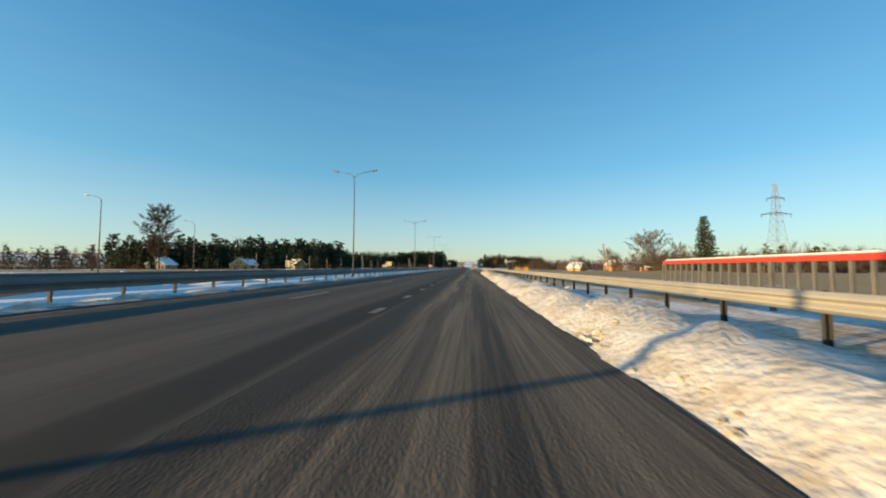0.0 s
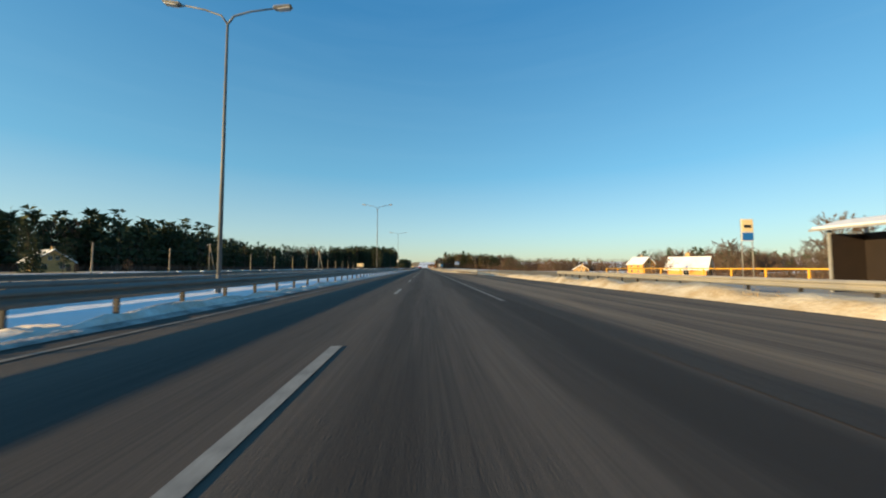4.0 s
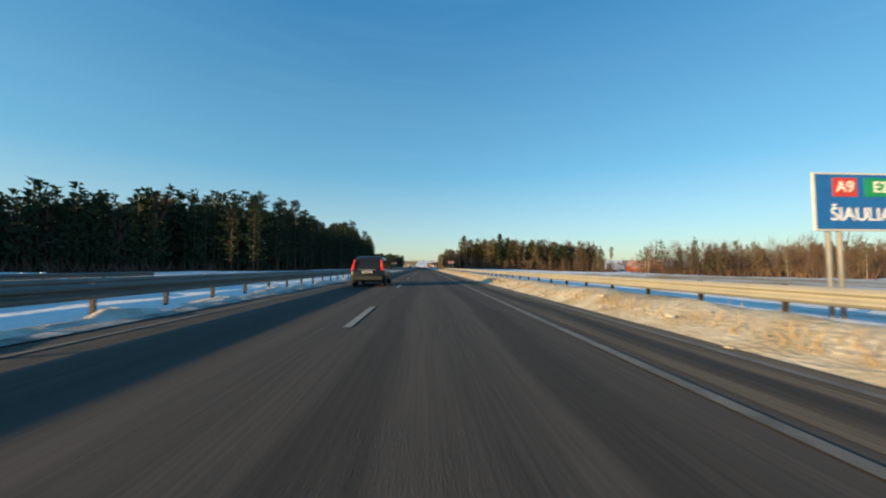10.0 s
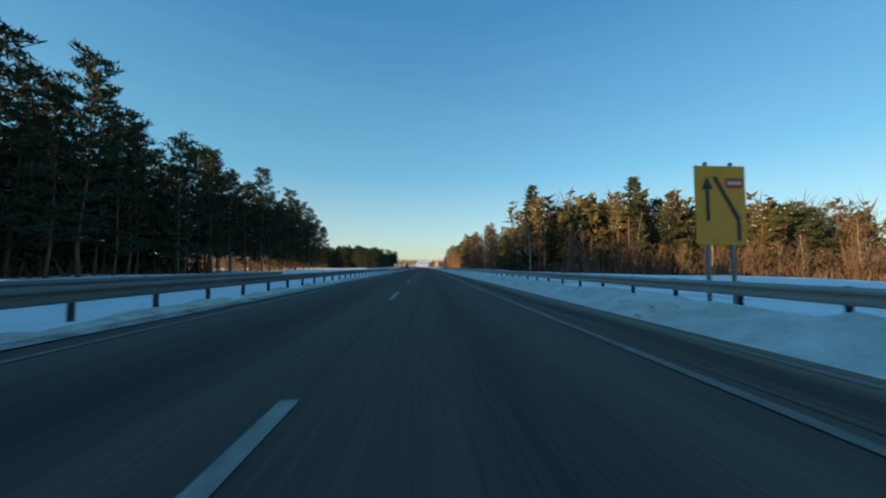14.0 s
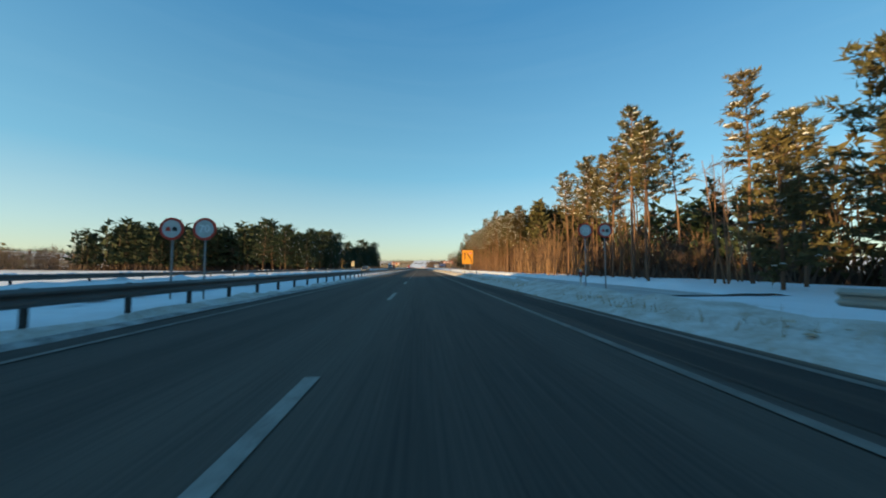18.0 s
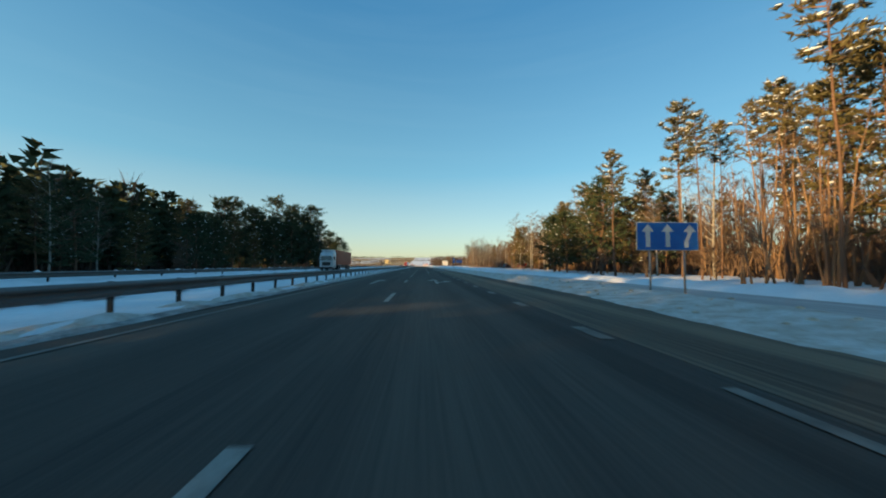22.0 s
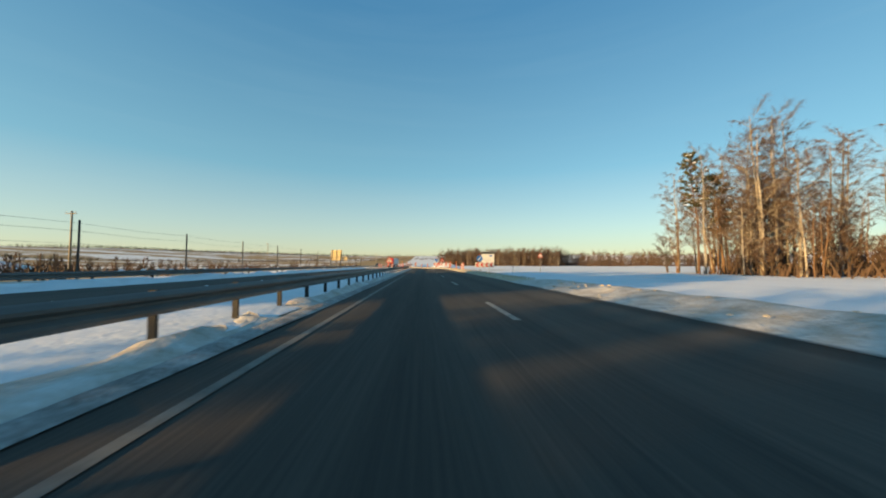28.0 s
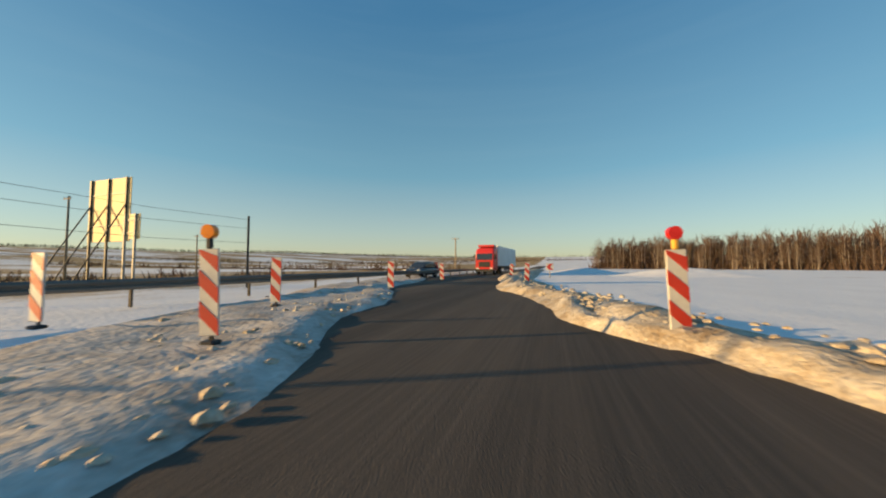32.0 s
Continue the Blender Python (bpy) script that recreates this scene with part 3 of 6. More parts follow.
sheet("median_snow", lambda y: [-9.25 + (min(-4.7, along(y, LEFT_EDGE) - 0.5) + 9.25) * i / 9 for i in range(10)], [-160 + 2.0 * i for i in range(607)], median_z, SNOW, "smooth untouched snow on the central reservation", "snow")
bank("snow_bank_left", lambda y: -4.62, [(0.15, 0), (0, 0.04), (-0.15, 0.08), (-0.35, 0.11), (-0.6, 0.08), (-0.8, 0)], -100, 1042, 0.8, DIRTY_SNOW, "low crumbly ridge of snow below the central rail", 21, 0.4)
bank("snow_bank_left", lambda y: along(y, LEFT_EDGE), [(0.15, 0), (-0.1, 0.03), (-0.3, 0.07), (-0.6, 0.1), (-0.9, 0.1), (-1.3, 0.08), (-1.8, 0.07), (-2.4, 0.06), (-3.2, 0.06), (-4.2, 0.05), (-5.2, 0)], 1040, 1134, 0.3, SLUSH, "churned low ridge of dirty slush at the edge of the bend", 23, 0.22)
bank("snow_bank_opposite", lambda y: OPP_OUT, [(0.1, 0), (-0.2, 0.16), (-0.6, 0.28), (-1.1, 0.24), (-1.8, 0.1), (-2.4, 0)], -200, 1060, 1.2, SNOW, "ridge of snow at the far edge of the other carriageway", 27, 0.5)
bank("snow_bank_opposite", lambda y: OPP_IN, [(-0.1, 0), (0.2, 0.12), (0.5, 0.2), (0.9, 0.16), (1.3, 0.1)], -200, 1050, 1.2, SNOW, "low ridge of snow at the inner edge of the other carriageway", 29, 0.5)

# loose clods of snow along the banks
rng = random.Random(77)
clods = Shape()
for i in range(6000):
    y = rng.choice((rng.uniform(-5, 40), rng.uniform(1044, 1100), rng.uniform(1040, 1075), rng.uniform(0, 90), rng.uniform(90, 760), rng.uniform(760, 1030), rng.uniform(990, 1120), rng.uniform(1030, 1090), rng.uniform(1044, 1080)))
    if rng.random() < 0.3 and y > 1050:
        x = along(y, LEFT_EDGE) - 0.1 - abs(rng.gauss(0.4, 1.3))
    else:
        x = along(y, RIGHT_EDGE) + abs(rng.gauss(0.6, 0.55))
    clods.lump((x, y, 0.28 * smooth01((x - along(y, RIGHT_EDGE)) / 0.8) if x > along(y, RIGHT_EDGE) else 0.05), rng.uniform(0.03, 0.1), rng, 0.6, 5)
tagged(part("snow_clods", clods, CRUST), "loose clods of broken snow and ice on the banks", "snow", kind="stuff")
lumps = Shape()
for i in range(900):
    y = rng.uniform(560, 1050)
    lumps.lump((-8.3 + rng.gauss(0, 0.25), y, 0.22), rng.uniform(0.12, 0.38), rng, 0.6, 6)
tagged(part("snow_lumps", lumps, SNOW), "line of thrown snow lumps beside the other carriageway", "snow", kind="stuff")


# ---------------- guard rails ----------------
W_BEAM = [(0.0, 0.31), (0.03, 0.295), (0.078, 0.25), (0.078, 0.215), (0.02, 0.17), (0.02, 0.14), (0.078, 0.095), (0.078, 0.06), (0.03, 0.015), (0.0, 0.0)]
beam = Shape()
outer = [(x + 0.0, z) for x, z in W_BEAM]
inner_ = [(x - 0.008, z) for x, z in reversed(W_BEAM)]
beam_profile = outer + inner_
nb_ = len(beam_profile)
for yy in (0.0, 4.02):
    beam.v += [(x, yy, z) for x, z in beam_profile]
for i in range(nb_):
    j = (i + 1) % nb_
    beam.f.append((i, j, nb_ + j, nb_ + i))
beam.f += [tuple(range(nb_ - 1, -1, -1)), tuple(range(nb_, 2 * nb_))]
BEAM = beam.mesh("rail_beam", ZINC)
pst = Shape().box((-0.075, 0, 0.34), (0.10, 0.012, 0.82)).box((-0.03, 0.022, 0.34), (0.012, 0.05, 0.82)).box((-0.12, 0.022, 0.34), (0.012, 0.05, 0.82))
POST = pst.mesh("rail_post", POST_STEEL)


BEAM_DARK = beam.mesh("rail_beam", ZINC_DARK)


def rail_section(panels=12, gap=2.0, bm=None):
    g = thing("guard_rail", "galvanised steel guard rail with folded beam on steel posts", "guard rail", group="guard rails")
    for i in range(panels):
        part("rail_beam", bm or BEAM, ZINC, g, m=pose(0, 4.0 * i, 0.43))
    for i in range(int(panels * 4 / gap)):
        p = part("rail_post", POST, POST_STEEL, g, m=pose(0, gap * i + 0.6, 0))
    return g


near_rail = rail_section(bm=BEAM_DARK)
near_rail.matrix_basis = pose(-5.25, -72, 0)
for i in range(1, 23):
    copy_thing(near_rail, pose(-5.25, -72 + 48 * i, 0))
last_rail = rail_section(5, bm=BEAM_DARK)
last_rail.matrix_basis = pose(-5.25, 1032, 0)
far_rail = rail_section(12, 4.0, BEAM_DARK)
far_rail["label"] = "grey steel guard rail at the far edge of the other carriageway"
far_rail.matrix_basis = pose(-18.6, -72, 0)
for i in range(1, 25):
    if not 8 < i < 14:
        copy_thing(far_rail, pose(-18.6, -72 + 48 * i, 0))
for i in range(0, 12):
    copy_thing(far_rail, pose(-8.55, -72 + 48 * i, 0, 0, 0, 0))["label"] = "steel guard rail on the far side of the central reservation"
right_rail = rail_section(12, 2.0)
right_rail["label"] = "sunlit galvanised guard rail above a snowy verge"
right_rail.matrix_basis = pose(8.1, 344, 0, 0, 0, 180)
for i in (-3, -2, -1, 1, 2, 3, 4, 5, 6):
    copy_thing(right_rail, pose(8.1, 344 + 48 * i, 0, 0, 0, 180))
copy_thing(right_rail, pose(15.6, 143.8, 0, 0, 0, 174.5))
for i in range(0, 3):
    copy_thing(right_rail, pose(11.0, 0 + 48 * i, 0, 0, 0, 180))

# snow lying on the far rails
caps = Shape()
for i in range(420):
    caps.lump((-18.62 + rng.uniform(-0.03, 0.03), rng.choice((rng.uniform(-60, 355), rng.uniform(602, 1050))), 0.74), rng.uniform(0.07, 0.2), rng, 0.5, 5)
tagged(part("snow_caps", caps, SNOW), "patches of snow lying along the far rail", "snow", kind="stuff")
# ---------------- trees ----------------
def blade(s, p, d, length, width, rng):
    """One thin pointed spray of needles or twigs."""
    d = Vector(d).normalized()
    a = d.cross(Vector((rng.uniform(-1, 1), rng.uniform(-1, 1), rng.uniform(-1, 1)))).normalized() * width / 2
    p = Vector(p)
    k = len(s.v)
    s.v += [tuple(p - a), tuple(p + a), tuple(p + d * length)]
    s.f.append((k, k + 1, k + 2))


def tuft(s, p, out, size, rng, n=7, broad=0.3, wide=0.0):
    p = Vector(p)
    for _ in range(n):
        d = Vector(out) * 0.7 + Vector((rng.gauss(0, 0.6), rng.gauss(0, 0.6), rng.gauss(0.15, 0.45)))
        q = p + Vector((rng.gauss(0, 1), rng.gauss(0, 1), rng.gauss(0, 0.35))) * wide
        blade(s, q, d, size * rng.uniform(0.6, 1.25), size * broad, rng)


def bent_trunk(h, r, rng, lean=0.03, steps=7, bend=0.006):
    pts, x, y = [], 0.0, 0.0
    dx, dy = rng.gauss(0, lean), rng.gauss(0, lean)
    for i in range(steps + 1):
        pts.append((x, y, h * i / steps - (0.25 if i == 0 else 0)))
        x += dx * h / steps + rng.gauss(0, bend * h)
        y += dy * h / steps + rng.gauss(0, bend * h)
    return pts, [r * (1.15 if i == 0 else 1) * (1 - 0.86 * i / steps) + 0.012 for i in range(steps + 1)]


def on_line(pts, f):
    f = min(0.9999, max(0, f)) * (len(pts) - 1)
    i = int(f)
    return Vector(pts[i]).lerp(Vector(pts[i + 1]), f - i)


def pine(seed, h, crown=0.42, spread=2.1, snow=30, needles=NEEDLE, thick=1.0, girth=0.07):
    rng = random.Random(seed)
    t = thing("pine_tree", "dark pine with a deep snow-dusted crown" if crown > 0.7 else "tall pine with bare reddish trunk and snow-dusted crown", "tree", group="pines")
    pts, rad = bent_trunk(h, girth + 0.06 * girth * h, rng, 0.03 if girth > 0.06 else 0.012, 7, 0.006 if girth > 0.06 else 0.0022)
    tr = Shape().tube(pts, rad, 7)
    lim, cr, sn = Shape(), Shape(), Shape()
    for i in range(9):                                   # dead stubs on the bare stem
        p = on_line(pts, rng.uniform(0.22, 1 - crown))
        w = rng.uniform(0, 6.28)
        q = p + Vector((math.cos(w), math.sin(w), rng.uniform(-0.25, 0.2))) * rng.uniform(0.4, 1.3)
        lim.tube([p, q], [0.028, 0.008], 4)
    nb = int((26 + 22 * crown) * (0.95 + 0.1 * thick))
    for i in range(nb):
        u = i / (nb - 1)
        f = 1 - crown * (1 - u) ** 1.05
        p = on_line(pts, f)
        w = i * 2.4 + rng.uniform(-0.5, 0.5)
        ln = spread * (0.16 + 1.0 * math.sin(math.pi * min(1, (1 - u) * 0.72 + 0.04)) ** 0.9) * rng.uniform(0.5, 1.2)
        d = Vector((math.cos(w), math.sin(w), rng.uniform(-0.05, 0.4) + 0.5 * u))
        q = p + d * ln
        m_ = p.lerp(q, 0.55) + Vector((0, 0, -0.08 * ln))
        lim.tube([p, m_, q], [0.05, 0.03, 0.01], 3, False)
        for k in range(6 if thick > 0.2 else 4):
            f2 = 0.35 + 0.7 * k / (5 if thick > 0.2 else 3)
            c = (p.lerp(m_, f2 / 0.55) if f2 < 0.55 else m_.lerp(q, (f2 - 0.55) / 0.5)) + Vector((rng.gauss(0, 0.16), rng.gauss(0, 0.16), rng.gauss(0.05, 0.12))) * ln * 0.5
            tuft(cr, c, d, 0.5 + 0.12 * thick, rng, 9, 0.24 + 0.09 * thick, 0.07 * spread * (0.6 + thick))
            if rng.random() < snow / 130:
                sn.lump(c + Vector((0, 0, 0.1)), rng.uniform(0.14, 0.34), rng, 0.4, 4)
    part("trunk", tr, BARK_PINE, t, smooth=True)
    tagged(part("branchwork", lim, BARK_PINE, t), kind="stuff")
    tagged(part("crown", cr, needles, t, "dark green needle crown"), kind="stuff")
    if sn.v:
        tagged(part("snow_on_crown", sn, SNOW, t, "clumps of snow on the branches"), kind="stuff")
    return t


def spruce(seed, h, r=0.23, snow=12):
    rng = random.Random(seed)
    t = thing("spruce_tree", "dark green conical spruce with drooping branches", "tree", group="spruces")
    pts, rad = bent_trunk(h, 0.12 + 0.008 * h, rng, 0.006)
    lim, cr, sn = Shape(), Shape(), Shape()
    n = int(h * 7)
    for i in range(n):
        u = i / n
        p = on_line(pts, 0.07 + 0.92 * u)
        ln = h * r * (1 - u) ** 0.85 * rng.uniform(0.7, 1.12) + 0.25
        w = i * 2.4 + rng.uniform(-0.4, 0.4)
        d = Vector((math.cos(w), math.sin(w), -0.22 + 0.5 * u))
        q = p + d * ln
        lim.tube([p, q], [0.035, 0.008], 3, False)
        steps = max(2, int(ln / 0.42))
        for k in range(steps):
            c = p.lerp(q, (k + 0.7) / steps) + Vector((rng.gauss(0, 0.1), rng.gauss(0, 0.1), rng.gauss(-0.05, 0.08)))
            tuft(cr, c, d + Vector((0, 0, -0.25)), 0.7, rng, 9, 0.38, 0.2)
            if rng.random() < snow / 100:
                sn.lump(c + Vector((0, 0, 0.06)), rng.uniform(0.1, 0.22), rng, 0.4, 5)
    part("trunk", Shape().tube(pts, rad, 7), BARK_DARK, t, smooth=True)
    tagged(part("branchwork", lim, BARK_DARK, t), kind="stuff")
    tagged(part("crown", cr, NEEDLE_DARK, t, "dense dark needle crown"), kind="stuff")
    if sn.v:
        tagged(part("snow_on_crown", sn, SNOW, t, "snow on the branch tips"), kind="stuff")
    return t


def bare_tree(seed, h, name, label, bark, twig, spread=0.3, start=0.3, limbs=16, twigs=9, droop=0.2, width=0.035, stems=1, dome=False):
    """A leafless tree of limbs, side limbs and a haze of fine twigs."""
    rng = random.Random(seed)
    t = thing(name, label, "tree", group=name.replace("_", " ") + "s")
    tr, lim, tw = Shape(), Shape(), Shape()
    for st in range(stems):
        pts, rad = bent_trunk(h * rng.uniform(0.85, 1), (0.045 + 0.006 * h) / stems ** 0.4, rng, 0.03 + 0.05 * (stems > 1))
        if stems > 1:
            ox, oy = rng.uniform(-0.5, 0.5), rng.uniform(-0.5, 0.5)
            pts = [(a + ox, b + oy, c) for a, b, c in pts]
        tr.tube(pts, rad, 6)
        for i in range(limbs):
            u = i / limbs
            f = start + (1 - start) * u
            p = on_line(pts, f)
            w = i * 2.4 + rng.uniform(-0.6, 0.6)
            ln = h * spread * (math.sin(math.pi * (0.3 + 0.55 * u)) if dome else 1 - 0.62 * u) * rng.uniform(0.6, 1.15)
            d = Vector((math.cos(w), math.sin(w), rng.uniform(0.5, 1.1)))
            q = p + d.normalized() * ln
            lim.tube([p, p.lerp(q, 0.5) + Vector((0, 0, -0.03 * ln)), q], [0.01 + 0.0026 * h * (1 - u), 0.022, 0.008], 4, False)
            for k in range(4):
                a = p.lerp(q, 0.3 + 0.22 * k)
                d2 = (d.normalized() + Vector((rng.gauss(0, 0.6), rng.gauss(0, 0.6), rng.gauss(0.15, 0.35)))).normalized()
                b = a + d2 * ln * rng.uniform(0.25, 0.5)
                lim.tube([a, b], [0.02, 0.006], 3, False)
                for _ in range(twigs):
                    c = a.lerp(b, rng.uniform(0.2, 1.0))
                    blade(tw, c, d2 + Vector((rng.gauss(0, 0.6), rng.gauss(0, 0.6), rng.gauss(-droop, 0.5))), rng.uniform(0.4, 0.85) * (0.4 + 0.045 * h), width, rng)
    part("trunk", tr, bark, t, smooth=True)
    tagged(part("branchwork", lim, bark, t), kind="stuff")
    tagged(part("twig_haze", tw, twig, t, "haze of fine bare twigs"), kind="stuff")
    return t


stock = {
    "pine": [pine(100 + i, h, c, s_, sn, NEEDLE, 0.35) for i, (h, c, s_, sn) in enumerate(((17, 0.46, 1.8, 42), (18.5, 0.43, 1.7, 46), (16, 0.5, 1.9, 48), (17.5, 0.4, 1.6, 40), (15, 0.6, 2.0, 48)))],
    "young": [pine(140 + i, h, c, s_, sn, NEEDLE, 0.8) for i, (h, c, s_, sn) in enumerate(((13, 0.84, 2.3, 22), (11, 0.9, 2.2, 26), (14.5, 0.78, 2.6, 18)))],
    "shade": [pine(160 + i, h, c, s_, sn, NEEDLE_DARK, 0.9) for i, (h, c, s_, sn) in enumerate(((19, 0.86, 2.7, 3), (19.6, 0.84, 2.6, 2), (18.4, 0.9, 2.8, 4), (19.2, 0.84, 2.5, 2)))],
    "full": [pine(170 + i, h, c, s_, sn, NEEDLE_DARK, 1.0) for i, (h, c, s_, sn) in enumerate(((13, 0.86, 3.0, 12), (14.5, 0.82, 3.2, 10), (11, 0.9, 2.8, 14)))],
    "stem": [pine(190 + i, h, c, s_, sn, NEEDLE, 0.1, 0.043) for i, (h, c, s_, sn) in enumerate(((16.5, 0.3, 1.35, 40), (17.5, 0.26, 1.25, 44), (15.5, 0.34, 1.45, 40), (17, 0.24, 1.2, 46)))],
    "spruce": [spruce(180, 13, 0.22), spruce(181, 15.5, 0.235), spruce(182, 9, 0.26, 20)],
    "birch": [bare_tree(200 + i, h, "birch_tree", "bare birch with pale trunk and fine brown twigs", BARK_BIRCH, TWIG, 0.25, 0.24, 22, 27, 0.6, 0.023) for i, h in enumerate((16, 14, 18, 11))],
    "bush": [bare_tree(220 + i, h, "bare_bush", "leafless brown thicket of thin stems", BARK_DARK, TWIG, 0.42, 0.15, 9, 9, 0.0, 0.045, 3) for i, h in enumerate((4.5, 6.0, 3.2))],
    "sapling": [bare_tree(230 + i, h, "young_tree", "cluster of thin bare golden-brown stems", BARK_GOLD, TWIG, 0.13, 0.25, 8, 7, 0.1, 0.035, 3) for i, h in enumerate((10, 12, 9, 11))],
    "willow": [bare_tree(250, 17.8, "broadleaf_tree", "leafless tree with a tall rounded crown", BARK_DARK, TWIG, 0.26, 0.16, 70, 44, 0.1, 0.07, 1, True)],
    "broad": [bare_tree(240 + i, h, "broadleaf_tree", "leafless broad-crowned tree with grey branches", BARK_DARK, TWIG_GREY, 0.46, 0.16, 54, 34, 0.1, 0.055, 1, True) for i, h in enumerate((12, 9))],
}
used = {}


def plant(kind, x, y, rng, scale=None, which=None, label=None):
    """Set a tree of the stock on the ground; the first of each model is moved, the rest are copies."""
    i = rng.randrange(len(stock[kind])) if which is None else which
    sc = scale or rng.uniform(0.88, 1.12)
    m = Matrix.Translation((x, y, ground_z(x, y) + 0.03)) @ Matrix.Rotation(rng.uniform(0, 6.28), 4, "Z") @ Matrix.Scale(sc, 4)
    src = stock[kind][i]
    if (kind, i) not in used:
        used[kind, i] = True
        src.matrix_basis = m
        ob = src
    else:
        ob = copy_thing(src, Matrix.Identity(4))
        ob.matrix_basis = m
    if label:
        ob["label"] = label
    return ob


def wood(x0, x1, y0, y1, gap, mix, seed, scale=1.0, jitter=0.4, gap_x=None):
    """Trees over a block of land; mix lists kinds."""
    rng = random.Random(seed)
    y = y0
    while y <= y1:
        x = x0
        while x <= x1:
            k = rng.choice(mix)
            plant(k, x + rng.uniform(-jitter, jitter) * gap, y + rng.uniform(-jitter, jitter) * gap, rng, scale * rng.uniform(0.86, 1.14))
            x += gap_x or gap
        y += gap


def far_wood(name, points, count, h, width, seed, label, needles=NEEDLE_DARK, bare=0.3, bark=None, low=0.16, under=0.16, leaf=1.0, fine=1.0):
    """A far belt of simple trees along a line of points, joined."""
    rng = random.Random(seed)
    sh, tw, tk = Shape(), Shape(), Shape()
    for _ in range(count):
        f = rng.uniform(0, len(points) - 1.0001)
        i = int(f)
        a, b = Vector((*points[i], 0)), Vector((*points[i + 1], 0))
        p = a.lerp(b, f - i)
        nrm = (b - a).normalized().cross(Vector((0, 0, 1)))
        p += nrm * rng.uniform(-0.5, 0.5) * width
        z = ground_z(p.x, p.y)
        hh = h * rng.choice((rng.uniform(0.55, 1.0), rng.uniform(0.8, 1.22)))
        tk.tube([(p.x, p.y, z - 0.2), (p.x + rng.gauss(0, 0.2), p.y, z + hh * 0.9)], [0.10, 0.03], 3, False)
        r = hh * rng.uniform(0.10, 0.17)
        for k in range(16 if under else 0):              # undergrowth at the foot
            w = rng.uniform(0, 6.28)
            blade(tw, (p.x + rng.gauss(0, 1.6), p.y + rng.gauss(0, 1.6), z - 0.1), (math.cos(w) * 0.4, math.sin(w) * 0.4, 1), rng.uniform(0.5, 1.0) * (0.9 + under * hh), 0.22 + 0.012 * hh, rng)
        if rng.random() < bare:
            for k in range(int(50 / fine)):
                w = rng.uniform(0, 6.28)
                u = rng.random()
                rr = r * 1.25 * math.sin(3.14 * (0.15 + 0.8 * u)) * rng.uniform(0.0, 1.0)
                q = Vector((p.x + rr * math.cos(w), p.y + rr * math.sin(w), z + hh * (0.1 + 0.8 * u)))
                blade(tw, q, (math.cos(w) * 0.45, math.sin(w) * 0.45, rng.uniform(0.5, 1.4)), hh * rng.uniform(0.14, 0.26) * (0.5 + 0.5 * fine), (0.07 + 0.0085 * hh) * fine, rng)
        else:
            for k in range(int(58 / leaf)):
                w = rng.uniform(0, 6.28)
                u = rng.random()
                zz = low + (0.98 - low) * u
                rr = r * 1.15 * (1.06 - u) * rng.uniform(0.2, 1.2)
                q = Vector((p.x + rr * math.cos(w), p.y + rr * math.sin(w), z + hh * zz))
                blade(sh, q, (math.cos(w), math.sin(w), rng.uniform(-0.3, 0.9)), hh * rng.uniform(0.07, 0.14) * leaf, hh * 0.075 * leaf, rng)
    ob = thing(name, label, "woodland", kind="stuff")
    part("trunk_mass", tk, bark or BARK_DARK, ob)
    if sh.v:
        part("crown_mass", sh, needles, ob)
    if tw.v:
        part("bare_crown_mass", tw, TWIG, ob)
    return ob
# ---------------- woods along the road ----------------
# tall dark wood on the left
wood(-44, -39, 417, 466, 4.8, ["shade"], 31, 0.94, 0.35, 5)
wood(-44, -39, 471, 500, 5.2, ["shade"], 30, 0.94, 0.35, 5)
wood(-44, -39, 504, 566, 4.6, ["shade"], 29, 1.14, 0.35, 5)
wood(-44, -39, 571, 612, 5.2, ["shade"], 28, 1.05, 0.35, 5)
for x, y, sc in ((-42, 620, 1.0), (-44.5, 625, 0.95), (-41, 628, 0.9), (-47, 629, 1.0), (-43, 632, 0.95)):
    plant("shade", x, y, random.Random(round(y)), sc)
far_wood("far_wood", [(-58, 418), (-58, 556)], 950, 18, 26, 33, "deep dark pine wood behind the front trees", bare=0.0, low=0.03, leaf=0.55)
far_wood("far_wood", [(-56, 556), (-58, 630)], 330, 17.5, 20, 38, "thinner end of the pine wood with light between the stems", bare=0.0, low=0.48, under=0)
far_wood("far_wood", [(-190, 350), (-135, 385), (-84, 424), (-62, 430)], 950, 16.5, 36, 37, "dark pine wood at the edge of a field", bare=0.15, leaf=0.6)
far_wood("far_wood", [(-200, 186), (-114, 226), (-106, 272)], 460, 17.5, 36, 34, "dark pine wood at the edge of a field", bare=0.12)
far_wood("far_wood", [(-102, 282), (-108, 335)], 170, 12.5, 40, 32, "dark pine wood at the edge of a field", bare=0.12)
far_wood("far_wood", [(-170, 300), (-150, 330), (-150, 370)], 360, 19, 40, 35, "belt of dark pine wood beyond the fields", bare=0.2, low=0.1)
far_wood("far_wood", [(-420, 420), (-260, 400), (-140, 345)], 760, 20, 60, 36, "long belt of mixed wood beyond the fields", bare=0.3)
